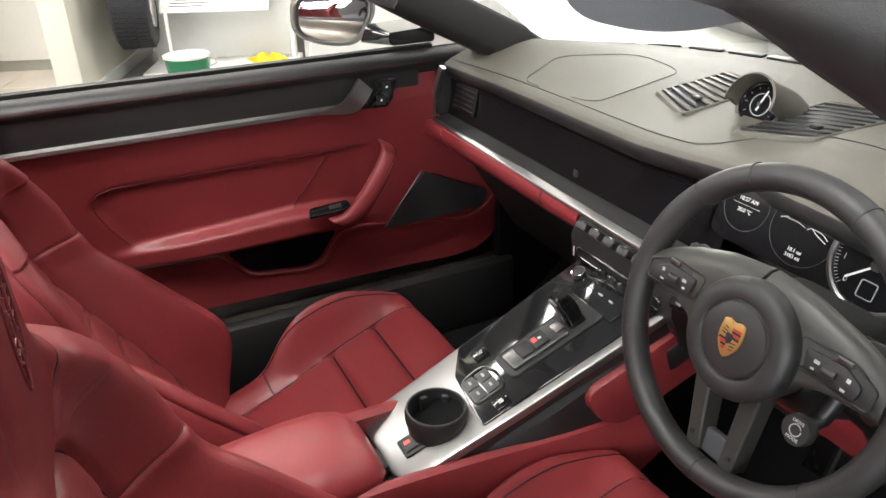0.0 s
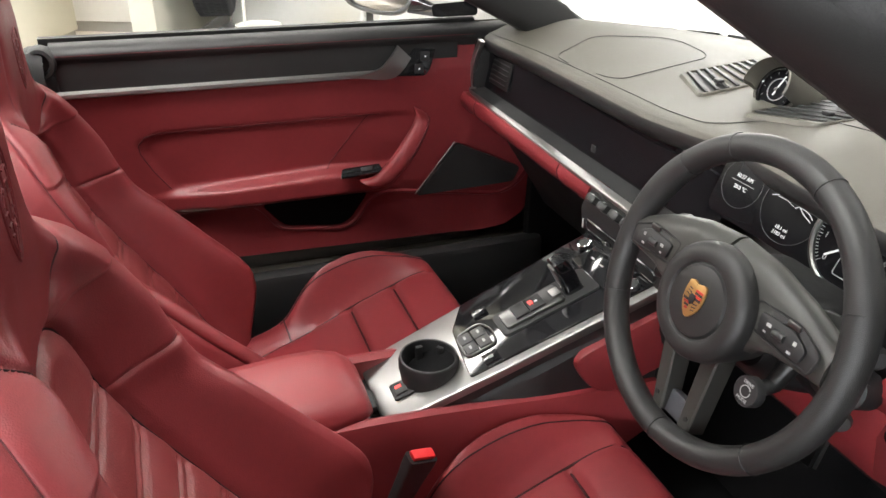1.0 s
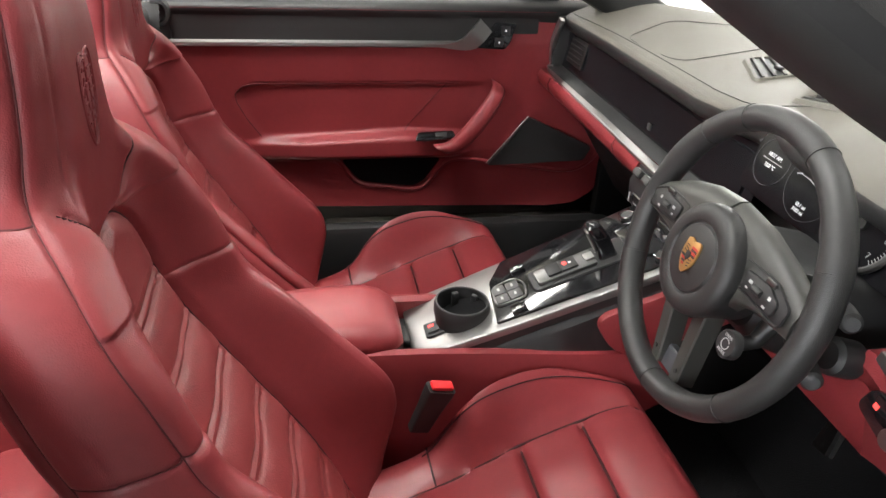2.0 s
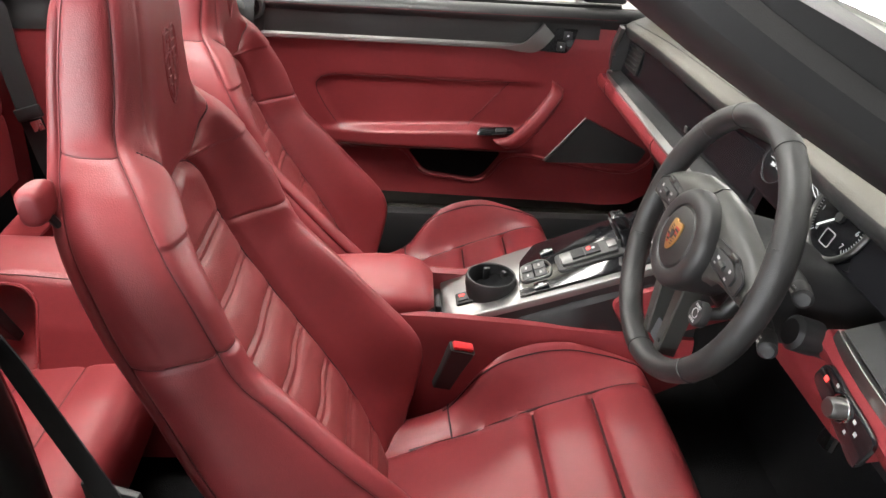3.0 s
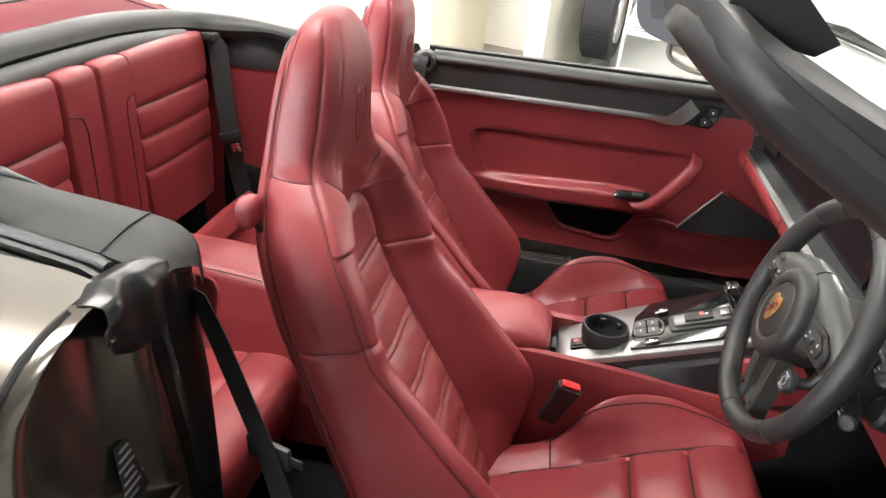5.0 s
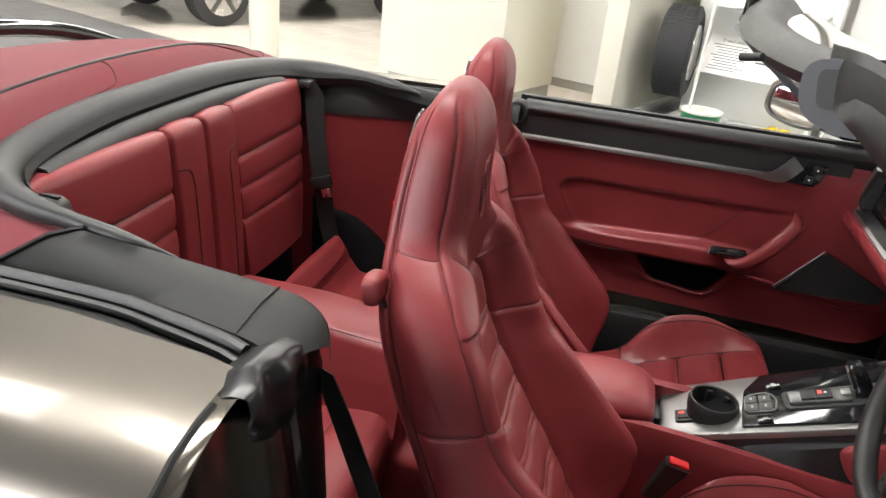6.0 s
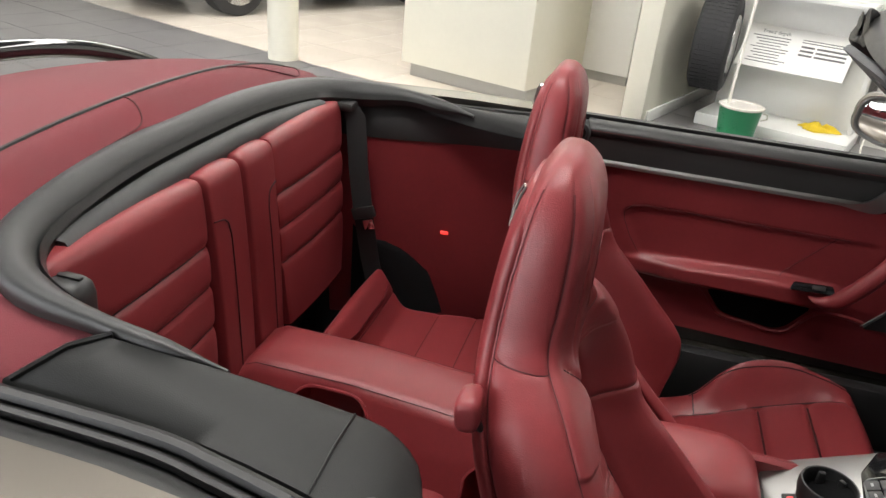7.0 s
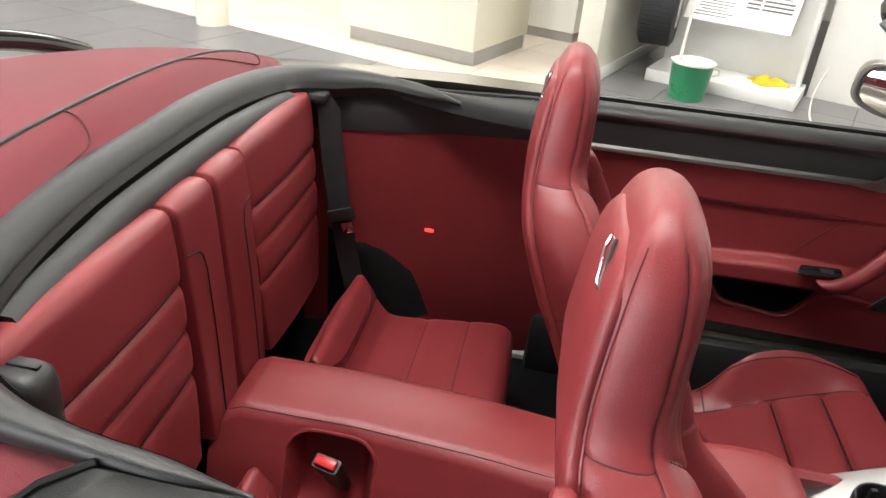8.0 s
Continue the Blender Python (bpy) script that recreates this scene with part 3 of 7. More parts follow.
def build_front_seats():
    seat, back = front_seat()
    cushion = Pad(
        spine=[(-0.385, 0.274), (-0.30, 0.306), (-0.20, 0.336), (-0.095, 0.371), (0.006, 0.409), (0.066, 0.430), (0.104, 0.424), (0.136, 0.36), (0.145, 0.27)],
        width=[(0, 0.185), (0.25, 0.202), (0.45, 0.222), (0.65, 0.228), (0.8, 0.224), (1, 0.205)],
        bolster=[(0, 0.016), (0.14, 0.012), (0.20, 0.012), (0.25, 0.022), (0.31, 0.060), (0.37, 0.084), (0.43, 0.099), (0.49, 0.101), (0.55, 0.093), (0.61, 0.074), (0.67, 0.039), (0.73, 0.004), (0.79, 0), (1, 0)],
        middle=[(0, 0.52), (0.25, 0.56), (0.45, 0.64), (0.6, 0.64), (0.76, 0.63), (0.80, 0.5), (1, 0.4)],
        thick=[(0, 0.10), (0.5, 0.16), (0.8, 0.14), (1, 0.05)],
        flip=-1, stations=110, across=57, seams=(0.41, 0.575), crown=0.008)

    cushion.seams = (cushion.at_x(-0.095), cushion.at_x(0.006))

    def region(s, v, front):
        if not front:
            return "cushion_base"
        if abs(v) < cushion.c(s):
            return "seat_cushion"
        return "left_cushion_bolster" if v > 0 else "right_cushion_bolster"

    for name, bm in cushion.pieces(region).items():
        part(name.replace("left_", "").replace("right_", ""), bm, RED if name != "cushion_base" else RED, seat, sharp=60)
    for side in (-1, 1):
        part("stitched_seam", cushion.seam(lambda s: side * 0.83, 0.22, 0.80, r=0.0013), DEEP_SEAM_SHADE, seat)
        part("stitched_seam", cushion.seam(lambda s: side * cushion.c(s), 0.12, 0.78, r=0.0022), DEEP_SEAM_SHADE, seat)
        part("stitched_seam", cushion.cross_seam(0.235, side * 0.56, side * 0.98, r=0.0018), DEEP_SEAM_SHADE, seat)
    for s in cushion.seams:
        part("stitched_seam", cushion.cross_seam(s, -0.63, 0.63, r=0.0022, lift=0.0022), DEEP_SEAM_SHADE, seat)
    # shell below the cushion and the runners on the floor
    part("seat_base", box((0.36, 0.40, 0.10), (-0.10, 0, 0.225), 0.02), BLACK, seat, "black plastic seat base")
    for y in (-0.17, 0.17):
        part("runner", box((0.46, 0.035, 0.06), (-0.10, y, 0.155), 0.008), BLACK, seat, "black steel runner")
    # outer belt guide loop at the shoulder, chrome wing mark on the rear of the headrest
    loop = bmesh.new()
    hook_at = Vector((-0.704, -0.166, 0.896))
    prof = rounded([(-0.015, 0.020), (0.013, 0.023), (0.015, -0.018), (-0.010, -0.022)], 0.012, 6)
    loft([[hook_at + Vector((x * k - 0.004, y, z * k)) for x, z in prof] for y, k in ((-0.025, 0.55), (-0.024, 0.80), (-0.020, 0.95), (-0.012, 1.0), (0.002, 0.99), (0.012, 0.9), (0.020, 0.7))], loop)
    part("belt_loop", loop, RED, seat, "red leather belt guide loop", sharp=70)
    part("loop_stud", tube([hook_at + Vector((0.004, -0.006, -0.010)), hook_at + Vector((0.010, 0.004, -0.030)), hook_at + Vector((0.030, 0.014, -0.034))], 0.005, n=8), BLACK, seat, "black loop stud")
    mark = bmesh.new()
    # release slot in the rear panel, from the crown down its outer side
    slot = [Vector(p) for p in ((-0.6975, -0.043, 1.1020), (-0.7015, -0.054, 1.0920), (-0.7060, -0.066, 1.064), (-0.7075, -0.055, 1.065), (-0.7050, -0.042, 1.093), (-0.7000, -0.033, 1.1020))]
    tube(slot, 0.0019, mark, n=6, closed=True)
    part("chrome_slot", mark, CHROME, seat, "chrome release slot")
    seat.location = (0, -0.31, 0)
    seat["label"] = "red leather driver's sports seat beside the open door"
    other = copy_thing(seat, pose(-0.08, 0.368, -0.04))
    other["label"] = "red leather passenger's sports seat set a little further back"
    for child in list(other.children):
        if child.name.startswith(("belt_loop", "loop_stud")):
            child.location.y = 0.30 if child.name.startswith("belt_loop") else 0.31
    return seat, other


build_front_seats()


def buckle(at, turn, label, name="belt_buckle"):
    b = thing(name, label, "buckle", "seat belt buckles")
    b.matrix_world = Matrix.Translation(at) @ turn
    part("housing", loft([[(x * k, y * k, z) for x, y in rounded([(-0.023, -0.012), (0.023, -0.012), (0.023, 0.012), (-0.023, 0.012)], 0.006)] for z, k in ((-0.10, 0.75), (-0.05, 0.85), (-0.012, 1), (0, 1))]), BLACK, b)
    part("release_button", box((0.037, 0.017, 0.008), (0, 0, 0.004), 0.003), BUCKLE_RED, b, "red release button")
    return b


buckle((-0.224, -0.142, 0.482), pose(0, 0, 0, 12, 16, 10), "black seat belt buckle with a red button beside the driver's cushion")


# ---- centre console ----
# its deck slopes up to the front: local x runs forward along the slope, y to the left, z out of it
DECK = basis((-0.245, 0.0, 0.488), (0.93, 0.0, 0.368), (0, 1, 0))


def text_line(words, size, m, mat, parent, name="lettering"):
    """Printed words as flat letters, standing a hair out of their surface."""
    cu = bpy.data.curves.new(name, "FONT")
    cu.body, cu.size, cu.extrude, cu.align_x, cu.align_y = words, size, 0.0003, "CENTER", "CENTER"
    tmp = bpy.data.objects.new("letters", cu)
    me = bpy.data.meshes.new_from_object(tmp)
    bpy.data.objects.remove(tmp)
    me.materials.clear()
    me.materials.append(mat)
    ob = new(name, me)
    ob.parent = parent
    ob.matrix_basis = m
    return ob


def bars(rows, mat, parent, m, name="printed_bar", depth=0.0004):
    """Plain bars (x, y, width, height), each a part of its own, in place of small print."""
    for x, y, w, h in rows:
        part(name, place(box((w, h, depth), (x, y, depth / 2)), m), mat, parent)


def build_console():
    con = thing("centre_console", "silver and gloss black centre console with cup holder and gear selector", "console")
    # silver frame: a tongue that is narrow behind and wide in front
    outer = [(-0.012, -0.045), (-0.012, 0.078), (0.005, 0.098), (0.19, 0.108), (0.50, 0.124), (0.50, -0.098), (0.19, -0.083), (0.012, -0.070)]
    frame_out = rounded(outer, 0.022, 5)
    part("silver_frame", place(prism(frame_out, 0.014, 0.005), DECK @ pose(0, 0, -0.014)), SATIN, con, "brushed aluminium frame")
    part("frame_skirt", place(prism(rounded([(x * 0.985 + 0.004, y * 0.97) for x, y in outer], 0.02, 5), 0.05), DECK @ pose(0, 0, -0.062)), GREY_TRIM, con, "dark grey lower skirt")
    # black deck in the frame
    deck = [(0.135, -0.066), (0.140, -0.02), (0.150, 0.050), (0.185, 0.100), (0.49, 0.117), (0.49, -0.083)]
    part("gloss_deck", place(prism(rounded(deck, 0.006), 0.004, 0.0015), DECK @ pose(0, 0, 0.0005)), GLOSS, con, "gloss black deck")
    # gear selector tray
    tray = rounded([(0.215, -0.028), (0.215, 0.030), (0.39, 0.034), (0.39, -0.032)], 0.012)
    part("selector_tray", place(prism(tray, 0.004, 0.002), DECK @ pose(0, 0, 0.0045)), BLACK, con)
    part("selector_plate", place(prism(rounded([(0.225, -0.020), (0.225, 0.020), (0.33, 0.023), (0.33, -0.023)], 0.006), 0.006, 0.002), DECK @ pose(0, 0, 0.0085)), SATIN_DARK, con, "dark metal selector plate")
    part("selector_key", place(box((0.028, 0.030, 0.004), (0.285, 0.0, 0.0165), 0.001), DECK), BLACK, con)
    part("selector_key", place(box((0.024, 0.030, 0.004), (0.258, 0.0, 0.0165), 0.001), DECK), BLACK, con)
    part("parking_light", place(box((0.007, 0.009, 0.001), (0.279, 0.002, 0.019)), DECK), RED_GLOW, con, "glowing red parking mark")
    part("parking_mark", place(box((0.005, 0.004, 0.001), (0.288, 0.0, 0.019)), DECK), WHITE_INK, con)
    part("position_window", place(box((0.016, 0.020, 0.003), (0.322, 0.0, 0.016), 0.001), DECK), SATIN, con)
    lever = bmesh.new()
    loft([[(x, y, z) for x, y in rounded([(c - a, -b), (c - a, b), (c + a, b), (c + a, -b)], 0.007)] for z, c, a, b in ((0.006, 0.352, 0.017, 0.017), (0.02, 0.352, 0.014, 0.014), (0.040, 0.350, 0.0135, 0.014), (0.062, 0.344, 0.0135, 0.015), (0.072, 0.341, 0.012, 0.0135), (0.075, 0.340, 0.008, 0.010))], lever)
    sel = part("gear_selector", place(lever, DECK), GLOSS, con, "stubby gloss black gear selector", sharp=30)
    part("selector_cap", place(box((0.004, 0.022, 0.040), (0.3325, 0, 0.045), 0.0015, turn=pose(0, 0, 0, 0, -9, 0)), DECK), SATIN_DARK, sel)
    bars([(0, 0.011, 0.004, 0.003), (0, 0.004, 0.004, 0.003), (0, -0.003, 0.004, 0.003)], DIM_INK, sel, DECK @ basis((0.3335, -0.004, 0.025), (0, -1, 0), (-0.1, 0, 1)), "selector_mark")
    # grey climate strip with rocker keys and two knobs in front
    part("climate_plate", place(box((0.085, 0.112, 0.004), (0.430, 0.008, 0.007), 0.0015), DECK), GLOSS, con)
    for k in range(4):
        part("climate_key", place(box((0.016, 0.021, 0.010), (0.452, 0.046 - 0.026 * k, 0.013), 0.003), DECK), GLOSS, con)
    for k in range(3):
        part("climate_mark", place(box((0.003, 0.010, 0.0005), (0.415, 0.036 - 0.026 * k, 0.0095)), DECK), DIM_INK, con)
    for y in (0.082, -0.064):
        knob = part("knob", place(tube([(0.425, y, 0.002), (0.425, y, 0.012)], 0.0125, n=20), DECK), BLACK, con, "round control knob")
        part("knob_ring", place(tube([(0.425 + 0.0115 * math.cos(a), y + 0.0115 * math.sin(a), 0.012) for a in np.linspace(0, 2 * math.pi, 24, endpoint=False)], 0.0013, n=6, closed=True), DECK), CHROME, knob)
    # grey block of roof switches and two seat-heater keys
    part("roof_switch_frame", place(tube([(*p, 0.006) for p in rounded([(0.146, -0.028), (0.150, 0.028), (0.192, 0.034), (0.205, 0.010), (0.200, -0.028)], 0.012)], 0.0022, n=6, closed=True), DECK), SATIN_DARK, con)
    for x, y in ((0.160, -0.013), (0.160, 0.013), (0.184, -0.012), (0.184, 0.013)):
        key = part("roof_switch", place(box((0.022, 0.024, 0.006), (x, y, 0.006), 0.002), DECK), KEY_GREY, con)
        bars([(0, 0, 0.004, 0.008)], DIM_INK, key, DECK @ pose(x, y, 0.0092), "key_mark")
    for x, y in ((0.178, -0.052), (0.205, 0.058)):
        key = part("seat_heater_key", place(box((0.026, 0.022, 0.004), (x, y, 0.006), 0.0015), DECK), GLOSS, con)
        bars([(0, 0, 0.008, 0.006)], DIM_INK, key, DECK @ pose(x, y, 0.0082), "key_mark")
    # parking brake key at the rear
    key = part("brake_key_plate", place(prism(rounded([(0.018, -0.032), (0.018, 0.006), (0.048, 0.004), (0.052, -0.034)], 0.005), 0.004, 0.001), DECK), BLACK, con)
    part("brake_key", place(box((0.020, 0.026, 0.004), (0.033, -0.013, 0.005), 0.001), DECK), GREY_TRIM, con)
    part("brake_light", place(box((0.010, 0.006, 0.0006), (0.031, -0.010, 0.0073)), DECK), RED_GLOW, con)
    # cup holder: a rim, a dark bowl and two sprung fingers
    c = Vector((-0.166, -0.004, 0.0))
    ring = []
    for r, z in ((0.037, 0.455), (0.040, 0.470), (0.041, 0.538), (0.0425, 0.547), (0.0455, 0.548), (0.0475, 0.542), (0.0475, 0.530), (0.045, 0.520), (0.043, 0.505)):
        ring.append([c + Vector((r * math.cos(a), r * math.sin(a), z)) for a in np.linspace(0, 2 * math.pi, 40, endpoint=False)])
    cup = part("cup_holder", loft(ring, caps=False), BLACK, con, "black cup holder")
    part("cup_floor", loft([[c + Vector((r * math.cos(a), r * math.sin(a), z + 0.396 * r * math.cos(a))) for a in np.linspace(0, 2 * math.pi, 32, endpoint=False)] for r, z in ((0.0412, 0.512), (0.0412, 0.5235), (0.030, 0.5225), (0.002, 0.5225))]), CARPET, cup, "dark rubber floor of the cup holder")
    part("cup_rim", tube([c + Vector((0.0440 * math.cos(a), 0.0440 * math.sin(a), 0.5475)) for a in np.linspace(0, 2 * math.pi, 48, endpoint=False)], 0.0022, n=8, closed=True), GREY_TRIM, cup, "grey rim of the cup holder")
    for a in (0.7, 1.7):
        d = Vector((math.cos(a), math.sin(a), 0))
        part("cup_finger", box((0.008, 0.012, 0.026), c + d * 0.035 + Vector((0, 0, 0.531)), 0.002, turn=pose(0, 0, 0, 0, 0, math.degrees(a))), BLACK, cup)
    # red flanks and dark infill, from the tunnel up to the frame
    for side in (-1, 1):
        top = [(-0.46, 0.512), (-0.32, 0.514), (-0.14, 0.506), (0.04, 0.494), (0.20, 0.484)]
        rings = []
        for x, z in spline(top, 20):
            y0 = side * (0.085 + 0.012 * smooth(-0.3, 0.1, x))
            drop = float(np.interp(x, [-0.05, 0.08, 0.30], [0.0, 0.15, 0.28]))
            rings.append([(x, y0 - side * 0.006, z), (x, y0 + side * 0.004, z - 0.003), (x, y0 + side * 0.007, z - 0.014), (x, y0 + side * 0.009, z - 0.05), (x, y0 + side * 0.010, min(z - 0.055, 0.30 + drop)), (x, y0 + side * 0.010, min(z - 0.06, 0.17 + drop)), (x, y0 - side * 0.016, min(z - 0.06, 0.17 + drop)), (x, y0 - side * 0.016, z - 0.006)])
        part("console_flank", loft(rings), RED, con, "red leather console flank")
        rings = []
        for x in np.linspace(-0.235, 0.20, 10):
            y0 = side * (0.070 + 0.024 * smooth(-0.24, 0.0, x)) + 0.010
            z = 0.488 + (x + 0.245) * 0.396 - 0.030
            rings.append([(x, y0, z), (x, y0 + side * 0.008, z - 0.01), (x, y0 + side * 0.010, 0.45), (x, y0 - side * 0.05, 0.45), (x, y0 - side * 0.05, z)])
        part("dark_infill", loft(rings), BLACK, con)
    # red knee pads between the flanks and the deck
    for y in (-0.104, 0.108):
        pad = rounded([(0.030, 0.560), (0.066, 0.502), (0.110, 0.478), (0.330, 0.555), (0.330, 0.672), (0.200, 0.622)], 0.030, 6)
        part("knee_pad", place(prism(pad, 0.014, 0.004), basis((0, y + 0.014, 0), (1, 0, 0), (0, 0, 1))), RED, con, "red leather knee pad")
    # armrest lid behind
    prof = []
    for x, zt, hw, zb in ((-0.560, 0.515, 0.066, 0.492), (-0.54, 0.532, 0.078, 0.490), (-0.48, 0.545, 0.084, 0.490), (-0.38, 0.552, 0.087, 0.490), (-0.33, 0.552, 0.085, 0.492), (-0.30, 0.545, 0.079, 0.496), (-0.283, 0.535, 0.070, 0.500), (-0.272, 0.520, 0.058, 0.506)):
        h = zt - zb
        prof.append([(x, y, z) for y, z in ((-hw + 0.012, zb), (-hw, zb + 0.25 * h), (-hw, zb + 0.55 * h), (-hw + 0.010, zb + 0.85 * h), (-hw + 0.035, zt), (hw - 0.035, zt), (hw - 0.010, zb + 0.85 * h), (hw, zb + 0.55 * h), (hw, zb + 0.25 * h), (hw - 0.012, zb))])
    arm = part("armrest_lid", loft(prof), RED, con, "padded red leather armrest lid", sharp=50)
    for side in (-1, 1):
        part("armrest_seam", tube([(r[1][0], side * (abs(r[1][1]) + 0.0003), r[1][2]) for r in prof], 0.0011, n=5), SHADED_THREAD, arm)
    part("armrest_base", box((0.27, 0.13, 0.31), (-0.435, 0, 0.335), 0.012), RED, con)
    part("armrest_latch", box((0.012, 0.045, 0.016), (-0.262, -0.01, 0.487), 0.004), BLACK, con)
    part("console_foot", box((0.09, 0.17, 0.22), (-0.252, 0.0, 0.36), 0.012), GREY_TRIM, con)
    return con


build_console()


# ---- dashboard ----
def dash_edge(y):
    """The rear rim of the dashboard's top at y: x and z."""
    x = np.interp(y, [-0.72, -0.60, -0.48, -0.36, -0.24, -0.14, -0.07, 0.0, 0.06, 0.2, 0.5, 0.68], [0.22, 0.245, 0.205, 0.195, 0.210, 0.232, 0.232, 0.224, 0.220, 0.223, 0.229, 0.222])
    z = np.interp(y, [-0.72, -0.60, -0.48, -0.36, -0.24, -0.14, -0.05, 0.06, 0.68], [0.872, 0.880, 0.900, 0.908, 0.905, 0.898, 0.890, 0.884, 0.876])
    return float(x), float(z)


def dash_top(y, k):
    """A point of the dashboard's top: k from 0 at the rear rim to 1 under the windscreen."""
    x0, z0 = dash_edge(y)
    x1 = 0.80 - 0.75 * (abs(y) / 0.74) ** 2.4 * 0.52
    x = x0 + (x1 - x0) * k
    z = z0 + (0.912 - z0) * smooth(0, 0.75, k) + 0.012 * math.sin(math.pi * min(k * 1.3, 1)) - 0.004 * smooth(0.8, 1.0, k)
    z += 0.016 * math.exp(-((y + 0.345) / 0.19) ** 4) * math.sin(math.pi * min(k / 0.45, 1))
    return Vector((x, y, z))


def build_dashboard():
    dash = thing("dashboard", "leather dashboard with recessed screen, silver trim line and round clock", "dashboard")
    ys = np.linspace(-0.70, 0.722, 73)
    top = bmesh.new()
    rows, lip = [], []
    for y in ys:
        x0, z0 = dash_edge(y)
        lip.append([(x0 + 0.030, y, z0 - 0.042), (x0 + 0.012, y, z0 - 0.040), (x0 + 0.004, y, z0 - 0.034), (x0 - 0.002, y, z0 - 0.022), (x0 - 0.003, y, z0 - 0.013), (x0 - 0.002, y, z0 - 0.009)])
        row = [(x0 - 0.002, y, z0 - 0.009), (x0 + 0.001, y, z0 - 0.0035), (x0 + 0.006, y, z0 - 0.0005)]
        row += [tuple(dash_top(y, k)) for k in np.linspace(0.06, 1, 24)]
        rows.append(row)
    # the top's lit tone is in its colour; the lip keeps plain black leather
    part("dash_top", loft(rows, top, closed=False), LIT_DASH_PAD, dash, "grained dark leather dashboard top", sharp=70)
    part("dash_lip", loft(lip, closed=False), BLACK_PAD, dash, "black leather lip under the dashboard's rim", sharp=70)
    part("rim_seam", tube([tuple(dash_top(y, 0.06 + 0.22 * smooth(-0.02, -0.12, y) * (1 - smooth(-0.56, -0.66, y))) + Vector((-0.002, 0, 0.0004))) for y in ys], 0.0008, n=5), BLACK, dash, "dark stitched rim seam")
    # airbag lid line
    lid = [(0.06, 0.45), (0.36, 0.505), (0.57, 0.40), (0.47, 0.245), (0.08, 0.235)]
    pts = [tuple(dash_top(y, k) + Vector((0, 0, 0.0018))) for k, y in rounded(lid, 0.06, 14)]
    part("airbag_lid_line", tube(pts, 0.0008, n=5), BLACK, dash)
    # recess with screen, floor of the recess and silver line
    yl = np.linspace(-0.13, 0.722, 42)
    part("recess_back", loft([[(dash_edge(y)[0] + 0.014, y, dash_edge(y)[1] - 0.040), (0.236, y, 0.80), (0.226, y, 0.752)] for y in yl], closed=False), SCREEN, dash, "gloss black recess panel")
    part("recess_floor", loft([[(0.230, y, 0.753), (0.216, y, 0.751), (0.200, y, 0.750), (0.190, y, 0.748)] for y in yl], closed=False), BLACK, dash, "black recess floor")
    bx = lambda y, z: float(np.interp(z, [0.752, 0.80, dash_edge(y)[1] - 0.040], [0.226, 0.236, dash_edge(y)[0] + 0.014]))
    part("touch_screen", loft([[(bx(y, z) - a, y, z) for z, a in ((0.756, 0.000), (0.757, 0.003), (0.80, 0.0035), (0.838, 0.003), (0.840, 0.000))] for y in np.linspace(-0.10, 0.30, 16)], closed=False), SCREEN, dash, "switched-off black touch screen")
    part("screen_key", box((0.003, 0.013, 0.013), (bx(0.212, 0.772) - 0.005, 0.212, 0.772), 0.0006), GREY_TRIM, dash)
    vent = place(box((0.10, 0.062, 0.003), (0, 0, 0)), basis((0.2320, 0.645, 0.803), (0, -1, 0), (0.2, 0, 1)))
    side_vent = part("side_vent", vent, RUBBER, dash)
    for k in range(5):
        part("vent_slat", place(box((0.085, 0.003, 0.005), (0, -0.022 + 0.011 * k, 0.003), 0.001), basis((0.2315, 0.645, 0.803), (0, -1, 0), (0.2, 0, 1))), RUBBER, side_vent)
    part("recess_cheek", place(prism(rounded([(0.200, 0.748), (0.198, 0.80), (0.206, 0.868), (0.300, 0.872), (0.300, 0.748)], 0.008), 0.012, 0.003), basis((0, 0.738, 0), (1, 0, 0), (0, 0, 1))), BLACK_PAD, dash, "black cheek at the recess end")
    line = spline([(0.204, 0.738, 0.752), (0.198, 0.705, 0.746), (0.194, 0.60, 0.745), (0.190, 0.40, 0.745), (0.186, 0.18, 0.745), (0.184, 0.0, 0.745), (0.186, -0.14, 0.745)], 40)
    part("silver_line", sweep(line, rounded([(-0.011, -0.009), (0.002, -0.010), (0.003, 0.004), (-0.010, -0.003)], 0.0015)), SATIN, dash, "brushed silver trim line")
    upright = spline([(0.206, 0.741, 0.748), (0.201, 0.736, 0.78), (0.202, 0.722, 0.825), (0.208, 0.706, 0.866)], 16)
    part("silver_line", sweep(upright, rounded([(-0.007, -0.008), (0.007, -0.006), (0.007, 0.006), (-0.007, 0.004)], 0.002), up=(1, 0, 0)), SATIN, dash)
    # red strip below the line, its joint, and the black underside
    yr = np.linspace(0.132, 0.765, 40)
    prof = lambda y: [(0.178, y, 0.739), (0.172, y, 0.726), (0.176, y, 0.708), (0.192, y, 0.692), (0.225, y, 0.684), (0.26, y, 0.69), (0.26, y, 0.74)]
    strip = part("red_strip", loft([prof(y) for y in yr]), RED, dash, "red leather lower strip")
    for y in (0.655, 0.245):
        part("strip_joint", tube([(a - 0.0006, b, c) for a, b, c in prof(y)[:5]], 0.0012, n=5), SHADED_THREAD, strip)
    part("underside", loft([[(0.25, y, 0.70), (0.30, y, 0.60), (0.42, y, 0.42), (0.70, y, 0.34), (0.72, y, 0.86), (0.30, y, 0.80)] for y in np.linspace(-0.70, 0.72, 12)]), BLACK, dash)
